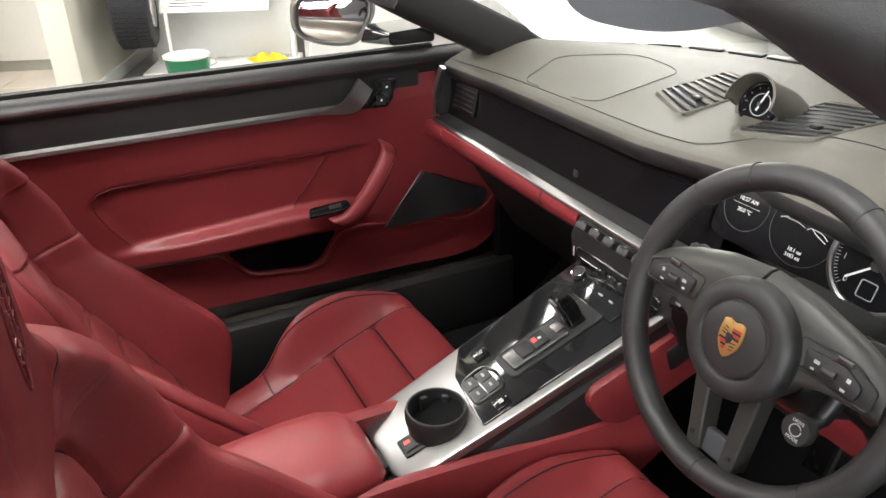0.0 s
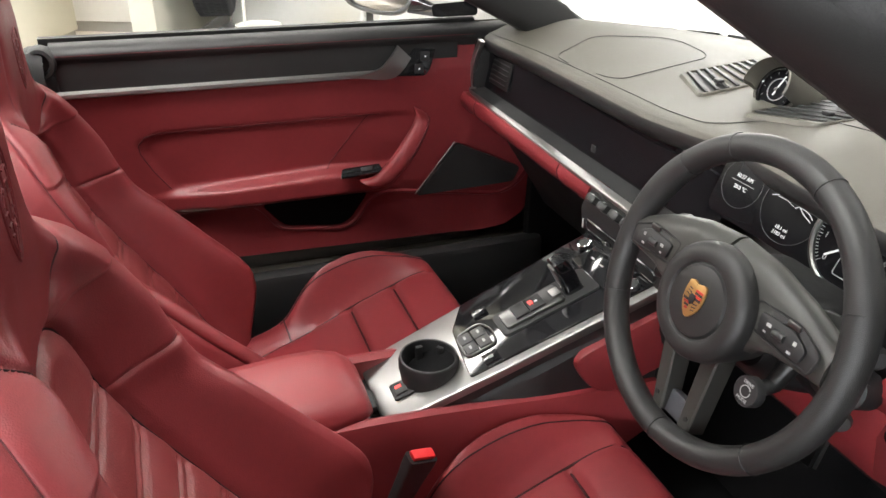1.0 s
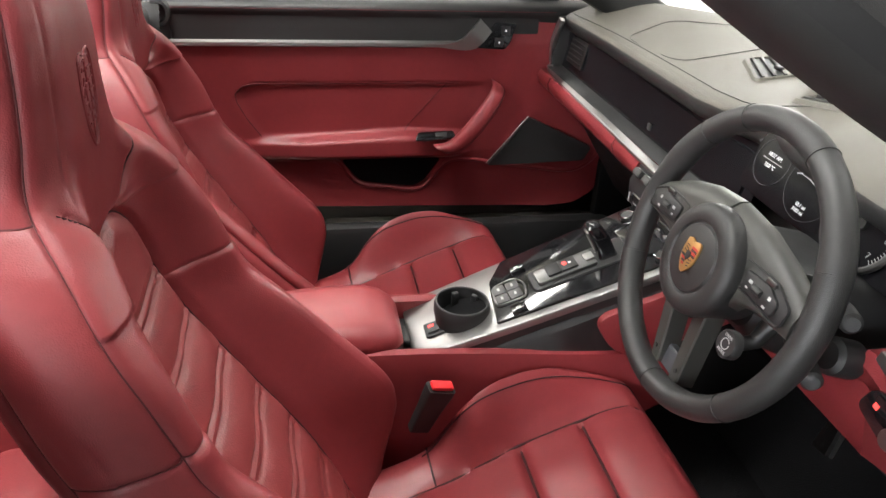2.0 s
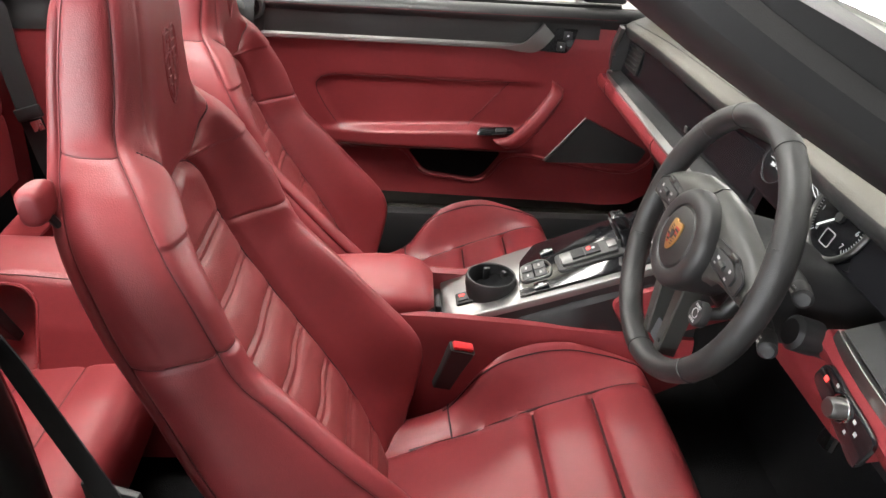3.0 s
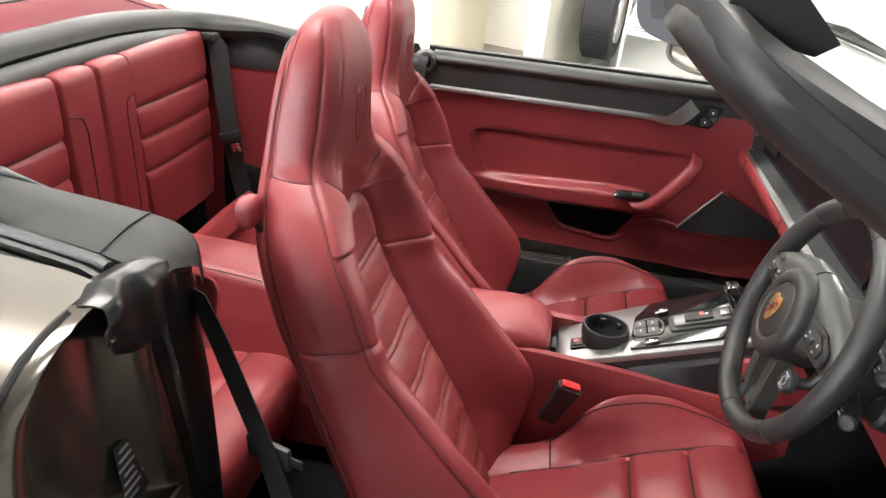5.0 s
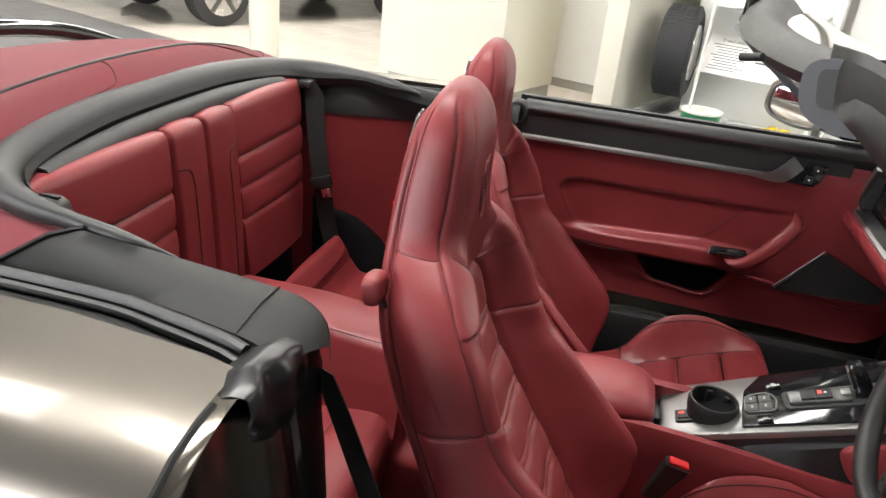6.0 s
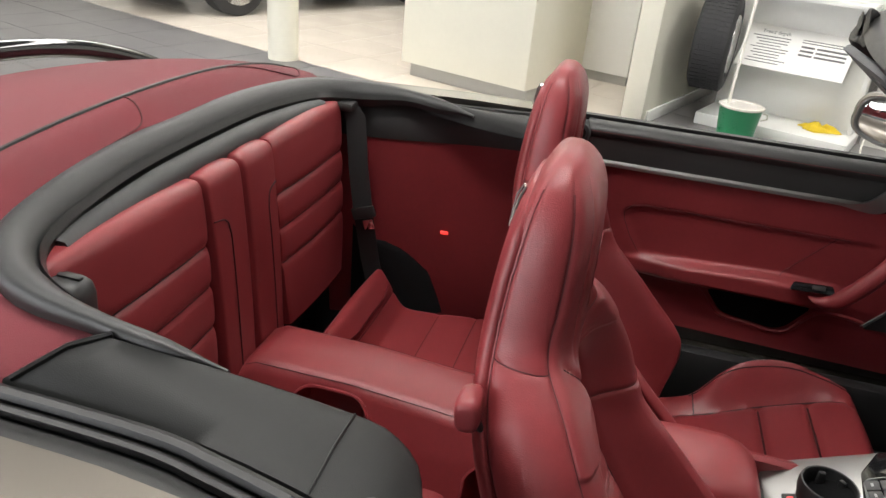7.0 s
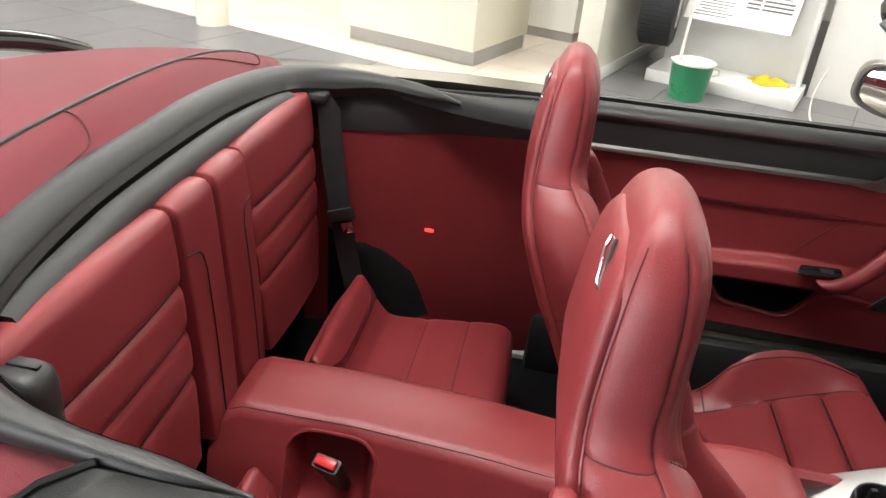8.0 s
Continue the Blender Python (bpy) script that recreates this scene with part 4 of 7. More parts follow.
    # central key row and the black fascia under it
    part("centre_fascia", loft([[(0.180, y, 0.732), (0.166, y, 0.700), (0.170, y, 0.664), (0.205, y, 0.60), (0.25, y, 0.58), (0.27, y, 0.72)] for y in (-0.115, -0.105, 0.125, 0.135)]), BLACK, dash, "black centre fascia")
    for k in range(5):
        key = part("fascia_key", box((0.022, 0.026, 0.015), (0.170, 0.106 - 0.036 * k, 0.722), 0.004, turn=pose(0, 0, 0, 0, 35, 0)), GREY_TRIM, dash)
        bars([(0, 0, 0.006, 0.005)], DIM_INK, key, basis((0.1668, 0.106 - 0.036 * k, 0.7318), (0, -1, 0), (0.8, 0, 0.6)), "key_mark")
    for z in (0.672, 0.640):
        part("air_outlet", tube(rounded([(0.166 + (0.672 - z) * 0.5, 0.118, z + 0.012), (0.166 + (0.672 - z) * 0.5, -0.09, z + 0.012), (0.172 + (0.672 - z) * 0.5, -0.09, z - 0.010), (0.172 + (0.672 - z) * 0.5, 0.118, z - 0.010)], 0.01), 0.0022, n=6, closed=True), GLOSS, dash)
        for k in range(3):
            part("outlet_slat", box((0.010, 0.19, 0.0025), (0.176 + (0.672 - z) * 0.5, 0.014, z - 0.006 + 0.007 * k), 0.0008), GREY_TRIM, dash)
    part("outlet_light", box((0.002, 0.003, 0.018), (0.164, 0.122, 0.672), 0.0005), DIM_INK, dash)
    part("selector_shelf", box((0.16, 0.24, 0.05), (0.26, 0.012, 0.60), 0.01, turn=pose(0, 0, 0, 0, -20, 0)), BLACK, dash)
    # top vents either side of the clock, with slats, and the clock pod
    for y0, y1, k0, k1, skew in ((0.078, 0.190, 0.20, 0.52, 0.08), (-0.145, -0.035, 0.18, 0.52, -0.10)):
        corner = [(y0 + (0.004 if skew > 0 else 0), k0), (y1, k0 + abs(skew)), (y1, k1 + abs(skew) * 0.5), (y0, k1)] if skew > 0 else [(y0, k0 + 0.05), (y1, k0), (y1, k1), (y0 + 0.0, k1 + 0.1)]
        a, b, c, d = pts = [dash_top(y, k) for y, k in corner]
        up = Vector((0, 0, 1))
        mid = (a + b + c + d) / 4
        vent = bmesh.new()
        vent.faces.new([vent.verts.new(p + up * 0.002) for p in (a, b, c, d)])
        frame_part = part("top_vent", thicken(vent, 0.002), BLACK, dash, "slatted black top vent")
        flat = [Vector(p) for p in rounded([tuple(p) for p in pts], 0.012, 4)]
        rims = []
        for grow, lift in ((0.012, -0.002), (0.007, 0.0045), (0.002, 0.0055), (-0.001, 0.0045), (-0.002, 0.000)):
            rims.append([p + (p - mid).normalized() * grow + up * lift for p in flat])
        rims = [list(r) + [r[0]] for r in rims]
        part("vent_frame", loft(rims, closed=False), LIT_DASH_PAD, frame_part)
        for k in range(9):
            t = (k + 0.5) / 9
            p, q = a.lerp(d, t), b.lerp(c, t)
            way = (q - p).normalized()
            part("vent_slat", place(box(((q - p).length * 0.97, 0.0055, 0.0035), (0, 0, 0), 0.0008), basis((p + q) / 2 + up * 0.0045, way, (d - a) + Vector((0, 0, 0.02)))), GREY_TRIM, frame_part)
        tab = a.lerp(d, 0.25).lerp(b.lerp(c, 0.25), 0.3)
        part("vent_tab", box((0.012, 0.016, 0.006), tab + Vector((0, 0, 0.007)), 0.002), BLACK, frame_part)
    pod = thing("dashboard_clock", "round black analogue clock in a hooded pod", "clock")
    pod.matrix_world = basis((0.405, -0.010, 0.926), (0, -1, 0), (0.45, 0, 1))
    hood = []
    for z, r in ((-0.120, 0.016), (-0.085, 0.032), (-0.050, 0.039), (-0.030, 0.040), (0.0, 0.039), (0.018, 0.041), (0.034, 0.043), (0.036, 0.040), (0.020, 0.037), (0.006, 0.036)):
        hood.append([(r * math.cos(a) * 1.06, r * math.sin(a) * (1.0 if math.sin(a) > 0 else 0.92), z if math.sin(a) > -0.2 else min(z, 0.004)) for a in np.linspace(0, 2 * math.pi, 40, endpoint=False)])
    part("hood", loft(hood, caps=False), LIT_DASH_PAD, pod)
    part("bezel", tube([(0.0335 * math.cos(a), 0.0335 * math.sin(a), 0.006) for a in np.linspace(0, 2 * math.pi, 36, endpoint=False)], 0.003, n=6, closed=True), GLOSS, pod)
    part("dial", tube([(0, 0, -0.004), (0, 0, 0.003)], 0.033, n=36), SCREEN, pod)
    part("inner_ring", tube([(0.0175 * math.cos(a), 0.0175 * math.sin(a), 0.0042) for a in np.linspace(0, 2 * math.pi, 30, endpoint=False)], 0.0008, n=5, closed=True), DIM_INK, pod)
    for k in range(12):
        a = k * math.pi / 6
        part("hour_mark", place(box((0.0012, 0.004, 0.0008), (0, 0.0275, 0.0038)), pose(0, 0, 0, 0, 0, math.degrees(a))), RING_GREY, pod)
    part("clock_hand", place(box((0.0022, 0.024, 0.001), (0, 0.011, 0.0062)), pose(0, 0, 0, 0, 0, -14)), WHITE_INK, pod)
    part("clock_hand", place(box((0.0026, 0.011, 0.001), (0, 0.005, 0.0052)), pose(0, 0, 0, 0, 0, 168)), WHITE_INK, pod)
    part("clock_hub", tube([(0, 0, 0.003), (0, 0, 0.008)], 0.0035, n=12), CHROME, pod)
    # dark speaker grille in front of the driver's vent and the windscreen slots
    grille = [dash_top(y, k) + Vector((0, 0, 0.002)) for y, k in ((0.02, 0.72), (-0.10, 0.62), (-0.13, 0.72), (-0.02, 0.84))]
    gm = bmesh.new()
    gm.faces.new([gm.verts.new(p) for p in grille])
    part("speaker_grille", thicken(gm, 0.002), BLACK, dash, "fine black speaker grille")
    for y in np.linspace(-0.52, 0.52, 14):
        p = dash_top(y, 0.93) + Vector((0, 0, 0.003))
        q = dash_top(y + 0.055, 0.93) + Vector((0, 0, 0.003))
        part("defroster_slot", place(box((0.072, 0.026, 0.005), (0, 0, 0), 0.001), basis((p + q) / 2, q - p, (1, 0, 0))), BLACK, dash)
    # driver's end: silver blade, red end piece, light switch
    end = spline([(0.172, -0.490, 0.768), (0.170, -0.56, 0.756), (0.175, -0.64, 0.742), (0.185, -0.70, 0.73)], 14)
    part("silver_line", sweep(end, rounded([(-0.006, -0.009), (0.006, -0.006), (0.006, 0.006), (-0.004, 0.009)], 0.002)), SATIN, dash)
    part("end_shelf", loft([[(0.176, y, 0.775 - (y + 0.49) * -0.17), (0.25, y, 0.80 - (y + 0.49) * -0.17), (0.27, y, 0.70), (0.19, y, 0.74 - (y + 0.49) * -0.17)] for y in (-0.49, -0.70)]), GREY_TRIM, dash)
    part("end_red_strip", loft([[(0.168, y, z), (0.160, y, z - 0.016), (0.170, y, z - 0.040), (0.22, y, z - 0.052), (0.24, y, z)] for y, z in ((-0.475, 0.766), (-0.485, 0.768), (-0.56, 0.750), (-0.70, 0.725))]), RED, dash, "red leather end strip")
    plate = basis((0.156, -0.565, 0.722), (0, -1, -0.22), (0.1, 0, 1))
    sw = part("light_switch_plate", place(prism(rounded([(-0.060, -0.018), (-0.055, 0.016), (0.06, 0.018), (0.06, -0.03)], 0.012), 0.006, 0.002), plate), GLOSS, dash, "gloss black light switch plate")
    part("light_knob", place(tube([(0.0, 0, 0.004), (0, 0, 0.020), (0, 0, 0.023)], [0.0125, 0.012, 0.010], n=24), plate), SATIN, sw, "turned metal light knob")
    part("knob_ring", place(tube([(0.0155 * math.cos(a), 0.0155 * math.sin(a), 0.007) for a in np.linspace(0, 2 * math.pi, 24, endpoint=False)], 0.0014, n=5, closed=True), plate), CHROME, sw)
    part("warning_mark", place(box((0.006, 0.006, 0.001), (-0.040, 0.002, 0.0065)), plate), RED_GLOW, sw)
    bars([(-0.022, 0.012, 0.004, 0.004), (0.024, 0.008, 0.005, 0.004), (0.034, 0.0, 0.005, 0.005), (0.022, -0.012, 0.004, 0.004)], DIM_INK, sw, plate @ pose(0, 0, 0.006), "switch_mark")
    part("knee_bolster", loft([[(0.23, y, 0.70), (0.215, y, 0.66), (0.235, y, 0.59), (0.30, y, 0.54), (0.40, y, 0.56), (0.40, y, 0.70)] for y in (-0.46, -0.445, -0.20, -0.12, -0.105)]), RED, dash, "red leather knee bolster")
    return dash


build_dashboard()


# ---- instrument cluster ----
def build_cluster():
    face = basis((0.222, -0.345, 0.856), (0, -1, 0), (0.36, 0, 1))
    clu = thing("instrument_cluster", "black digital instrument panel with a round analogue rev counter", "instrument panel")
    part("display_glass", place(prism(rounded([(-0.215, -0.052), (-0.215, 0.035), (-0.15, 0.058), (0.15, 0.058), (0.215, 0.035), (0.215, -0.052)], 0.02), 0.006, 0.001), face), SCREEN, clu, "black display glass")
    part("display_hood", loft([[(0.225, y, 0.884 - 0.25 * (y + 0.36) ** 2), (0.265, y, 0.890), (0.30, y, 0.78), (0.262, y, 0.78), (0.246, y, 0.88)] for y in np.linspace(-0.57, -0.12, 14)]), BLACK, clu)
    for x, r in ((-0.172, 0.035), (-0.083, 0.046)):
        part("gauge_ring", place(tube([(x + r * math.cos(a), r * math.sin(a) * 0.96, 0.0066) for a in np.linspace(0, 2 * math.pi, 48, endpoint=False)], 0.0003, n=5, closed=True), face), RING_GREY, clu)
    for words, size, x, y in (("10:27 AM", 0.0078, -0.172, 0.008), ("20.0 \u00b0C", 0.0074, -0.172, -0.007), ("18.1 mi", 0.0068, -0.083, -0.026), ("3183 mi", 0.0068, -0.083, -0.0335)):
        text_line(words, size, face @ pose(x, y, 0.0067), WHITE_INK, clu)
    part("divider", place(box((0.044, 0.0007, 0.0004), (-0.172, 0.0005, 0.0067)), face), DIM_INK, clu)
    icon = bmesh.new()
    roofline = spline([(-0.119, 0.006), (-0.106, 0.011), (-0.092, 0.013), (-0.083, 0.010), (-0.072, 0.008), (-0.058, 0.006), (-0.049, 0.001)], 24)
    tube([(x, y, 0.0068) for x, y in roofline], 0.00055, icon, n=5)
    tube([(-0.110, 0.008, 0.0068), (-0.094, 0.008, 0.0068), (-0.082, 0.005, 0.0068)], 0.0004, icon, n=5)
    tube([(-0.079, 0.004, 0.0068), (-0.074, 0.008, 0.0068), (-0.064, 0.002, 0.0068), (-0.050, -0.003, 0.0068)], 0.0006, icon, n=5)
    part("car_outline", place(icon, face), WHITE_INK, clu, "white car outline on the display")
    # rev counter
    dial = part("rev_counter", place(tube([(0.020, 0, 0.002), (0.020, 0, 0.010)], 0.055, n=48), face), SCREEN, clu, "round analogue rev counter")
    part("bezel", place(tube([(0.020 + 0.056 * math.cos(a), 0.056 * math.sin(a), 0.010) for a in np.linspace(0, 2 * math.pi, 48, endpoint=False)], 0.0045, n=8, closed=True), face), SATIN_DARK, dial, "dark metal bezel")
    for k in range(8):
        a = math.radians(225 - k * 38)
        text_line(str(k), 0.010, face @ pose(0.020 + 0.040 * math.cos(a), 0.040 * math.sin(a), 0.0105), DIM_INK, dial, "numeral")
    for k in range(57):
        a = math.radians(225 - k * 38 / 8)
        part("tick", place(box((0.004 if k % 8 else 0.007, 0.0008, 0.0005), (0.049, 0, 0.0105)), face @ pose(0.020, 0, 0, 0, 0, math.degrees(a))), DIM_INK, dial)
    part("needle", place(box((0.044, 0.0022, 0.0015), (0.016, 0, 0.013)), face @ pose(0.020, 0, 0, 0, 0, 222)), WHITE_INK, dial)
    part("needle_hub", place(tube([(0.020, 0, 0.01), (0.020, 0, 0.015)], 0.007, n=16), face), BLACK, dial)
    bars([(0.024, 0.016, 0.026, 0.004)], DIM_INK, dial, face @ pose(0, 0, 0.0105), "script_bar")
    part("red_mark", place(box((0.007, 0.007, 0.0006), (-0.004, 0.018, 0.0105), 0.002), face), RED_GLOW, dial)
    part("gear_frame", place(tube([(0.020 + x, -0.030 + y, 0.0105) for x, y in rounded([(-0.010, -0.010), (0.010, -0.010), (0.010, 0.010), (-0.010, 0.010)], 0.003)], 0.0007, n=5, closed=True), face), DIM_INK, dial)
    return clu


build_cluster()


# ---- steering wheel ----
def build_wheel():
    m = basis((0.048, -0.348, 0.810), (0, -1, 0), (0.29, 0.0, 0.957))
    w = thing("steering_wheel", "black leather three-spoke steering wheel with a crest on its hub", "steering wheel")
    w.matrix_world = m
    R0 = 0.170
    rim = []
    for a in np.linspace(0, 2 * math.pi, 96, endpoint=False):
        thick = 1 + 0.14 * (math.exp(-((math.degrees(a) - 25) / 14) ** 2) + math.exp(-((math.degrees(a) - 155) / 14) ** 2))
        rim.append([((R0 + 0.0155 * thick * math.cos(b)) * math.cos(a), (R0 + 0.0155 * thick * math.cos(b)) * math.sin(a), 0.0175 * math.sin(b)) for b in np.linspace(0, 2 * math.pi, 16, endpoint=False)])
    rim.append(rim[0])
    rim_part = part("rim", loft(rim, caps=False), BLACK_PAD, w, "black leather rim", sharp=80)
    for deg in (68, 112, 205, 318, 272, 25, 136):
        a = math.radians(deg)
        part("rim_stitch", tube([((R0 + 0.0158 * math.cos(b)) * math.cos(a), (R0 + 0.0158 * math.cos(b)) * math.sin(a), 0.0178 * math.sin(b)) for b in np.linspace(0, 2 * math.pi, 28, endpoint=False)], 0.0007, n=4, closed=True), BLACK, rim_part)
    hub = []
    for z, r in ((-0.03, 0.060), (0.000, 0.0645), (0.022, 0.0665), (0.031, 0.0655), (0.0365, 0.0620), (0.0390, 0.0560), (0.0395, 0.0470), (0.0385, 0.0436), (0.0360, 0.0418), (0.0362, 0.0405), (0.0388, 0.0388), (0.0408, 0.030), (0.0418, 0.015), (0.0420, 0.003)):
        hub.append([(0.007 + r * math.cos(a), r * math.sin(a), z) for a in np.linspace(0, 2 * math.pi, 72, endpoint=False)])
    hub_part = part("airbag_hub", loft(hub), BLACK_PAD, w, "round black leather airbag hub", sharp=35)
    # the crest: a gold shield with barred quarters and a small dark shield in its middle
    shield = [(-0.0132, 0.0178), (-0.0068, 0.0200), (0, 0.0178), (0.0068, 0.0200), (0.0132, 0.0178), (0.0145, 0.0034), (0.011, -0.0102), (0, -0.0212), (-0.011, -0.0102), (-0.0145, 0.0034)]
    cm = pose(0.007, 0.001, 0.0422)
    crest = part("crest", place(prism([tuple(p) for p in spline(shield + shield[:1], 40)[:-1]], 0.0024, 0.0008), cm), GOLD, hub_part, "gold shield crest with red and black bars")
    for sx, sy in ((1, 1), (-1, -1)):
        for k in range(4):
            wide = 0.0108 if sy > 0 else 0.0104 - 0.0021 * k
            y = sy * 0.0022 + sy * k * 0.0030
            part("crest_bar", place(box((wide, 0.0026, 0.0006), (sx * (0.0012 + wide / 2), y, 0.0026)), cm), CREST_RED if k % 2 else BLACK, crest)
    for sx, sy in ((-1, 1), (1, -1)):
        for k in range(3):
            part("antler_line", place(box((0.0075 - 0.0014 * k, 0.0010, 0.0005), (sx * 0.0066, sy * (0.0032 + 0.0036 * k), 0.0026), turn=pose(0, 0, 0, 0, 0, 12 * sx)), cm), BLACK, crest)
    part("crest_boss", place(prism([(x * 0.30, y * 0.30) for x, y in shield], 0.0036, 0.0004), cm), BLACK, crest)
    # spokes: broad wings that rise over the hub, sunken button pods, and an open pair of arms below
    high = lambda x: float(np.interp(abs(x), [0, 0.054, 0.10, 0.125, 0.158], [0.078, 0.073, 0.060, 0.050, 0.034]))
    base = lambda x: float(np.interp(abs(x), [0, 0.05, 0.075, 0.10, 0.158], [-0.050, -0.046, -0.014, -0.006, -0.004]))
    for sx in (-1, 1):
        rings = []
        for t in np.linspace(0, 1, 22):
            x = sx * (0.002 + 0.154 * t)
            lo, hi = base(x), high(x)
            f = 0.012 + 0.006 * smooth(1, 0.4, t)
            ys = [(lo, f - 0.024), (lo, f - 0.004), (lo + 0.004, f), (lo + 0.010, f + 0.001), (hi - 0.022, f + 0.002), (hi - 0.012, f + 0.0005), (hi - 0.003, f - 0.008), (hi, f - 0.018), (hi - 0.004, f - 0.028)]
            rings.append([(x, y, z) for y, z in ys])
        bm = loft(rings)
        bmesh.ops.recalc_face_normals(bm, faces=bm.faces[:])
        spoke = part("spoke", bm, WHEEL_TRIM, w, "satin grey spoke wing", sharp=50)
        pod = rounded([(sx * 0.070, 0.006), (sx * 0.064, 0.036), (sx * 0.118, 0.038), (sx * 0.149, 0.024), (sx * 0.147, 0.002)][:: sx], 0.006)
        part("button_pod", place(prism(pod, 0.0035, 0.0012), pose(0, 0, 0.0155)), BLACK, spoke)
        part("pod_edge", tube([(x, y, 0.0190) for x, y in pod], 0.0014, n=6, closed=True), BLACK, spoke)
        keys = rounded([(sx * 0.077, 0.010), (sx * 0.074, 0.029), (sx * 0.116, 0.031), (sx * 0.136, 0.021), (sx * 0.134, 0.006)][:: sx], 0.005)
        part("button_panel", place(prism(keys, 0.0045, 0.0012), pose(0, 0, 0.0180)), BLACK, spoke, "black button panel")
        part("thumb_roller", tube([(sx * 0.104 - 0.007, 0.018, 0.0225), (sx * 0.104 + 0.007, 0.018, 0.0225)], 0.0042, n=12), GREY_TRIM, spoke)
        part("spoke_key", box((0.016, 0.006, 0.004), (sx * 0.112, 0.0345, 0.0195), 0.001), SATIN_DARK, spoke)
        bars([(sx * 0.089, 0.021, 0.006, 0.0035), (sx * 0.123, 0.021, 0.004, 0.004), (sx * 0.121, 0.010, 0.005, 0.0025), (sx * 0.087, 0.013, 0.004, 0.002)], DIM_INK, spoke, pose(0, 0, 0.0226), "button_mark")
    for sx in (-1, 1):
        rings = []
        for t in np.linspace(0, 1, 8):
            x, y = 0.004 + sx * (0.034 - 0.010 * t), -0.042 - 0.112 * t
            hw, f = 0.0115 - 0.0020 * t, 0.016 - 0.022 * t
            rings.append([(x - hw, y, f - 0.026), (x - hw, y, f - 0.002), (x - hw + 0.002, y, f), (x + hw - 0.002, y, f), (x + hw, y, f - 0.002), (x + hw, y, f - 0.026)])
        part("lower_spoke", loft(rings), WHEEL_TRIM, w, "satin grey lower spoke arm")
    part("spoke_foot", place(prism(rounded([(-0.022, -0.126), (0.030, -0.126), (0.032, -0.156), (-0.024, -0.156)], 0.005), 0.010, 0.003), pose(0, 0, -0.022)), VISOR_GREY, w, "grey foot plate of the lower spoke")
    for sx in (-1, 1):
        part("spoke_screw", tube([(0.004 + sx * 0.027, -0.138, -0.005), (0.004 + sx * 0.027, -0.138, -0.001)], 0.003, n=10), BLACK, w)
    # drive-mode dial
    dial = part("mode_dial", tube([(0.092, -0.055, 0.001), (0.092, -0.055, 0.010), (0.092, -0.055, 0.012)], [0.0165, 0.0165, 0.015], n=28), BLACK, w, "round drive mode dial")
    part("dial_stem", tube([(0.092, -0.055, 0.003), (0.094, -0.044, -0.020), (0.096, -0.010, -0.028)], [0.008, 0.009, 0.012], n=12), RUBBER, w)
    part("dial_ring", tube([(0.092 + 0.0062 * math.cos(a), -0.055 + 0.0062 * math.sin(a), 0.0122) for a in np.linspace(0.5, 2 * math.pi + 0.2, 30)], 0.0006, n=5), DIM_INK, dial)
    text_line("DRIVE", 0.0050, pose(0.092, -0.0458, 0.0124), DIM_INK, dial)
    text_line("MODE", 0.0050, pose(0.092, -0.0644, 0.0124), DIM_INK, dial)
    # shift paddles and column stalks behind the wheel
    for sx in (-1, 1):
        part("shift_paddle", place(prism(rounded([(sx * 0.085, 0.045), (sx * 0.135, 0.055), (sx * 0.140, 0.022), (sx * 0.135, -0.03), (sx * 0.115, -0.025)][:: sx], 0.01), 0.006, 0.002), pose(0, 0, -0.040)), SATIN_DARK, w, "metal shift paddle")
    col = thing("steering_column", "black steering column cowl with stalks behind the wheel", "steering column")
    col.matrix_world = m
    part("cowl", loft([[(x * k, y * k - 0.01, z) for x, y in rounded([(-0.075, -0.06), (-0.075, 0.05), (0.075, 0.05), (0.075, -0.06)], 0.03)] for z, k in ((-0.035, 0.75), (-0.05, 0.95), (-0.09, 1.05), (-0.19, 1.15), (-0.32, 1.2))]), BLACK, col)
    for sx, sy in ((-1, 0.030), (1, 0.026), (1, -0.038), (-1, -0.030)):
        stalk = part("stalk", tube([(sx * 0.06, sy, -0.085), (sx * 0.105, sy * 1.1, -0.075), (sx * 0.125, sy * 1.1, -0.066)], [0.010, 0.009, 0.009], n=12), BLACK, col, "black column stalk")
        part("stalk_end", tube([(sx * 0.118, sy * 1.1, -0.068), (sx * 0.128, sy * 1.1, -0.064), (sx * 0.155, sy * 1.15, -0.052), (sx * 0.158, sy * 1.15, -0.050)], [0.009, 0.012, 0.0115, 0.008], n=14), BLACK, stalk)
        bars([(0, 0, 0.010, 0.003), (0, 0.006, 0.007, 0.002)], DIM_INK, stalk, pose(sx * 0.140, sy * 1.12, -0.045), "stalk_mark")
    part("start_switch", tube([(0.115, -0.03, -0.13), (0.115, -0.03, -0.10), (0.115, -0.03, -0.095)], [0.022, 0.022, 0.016], n=20), BLACK, col)
    return w


build_wheel()

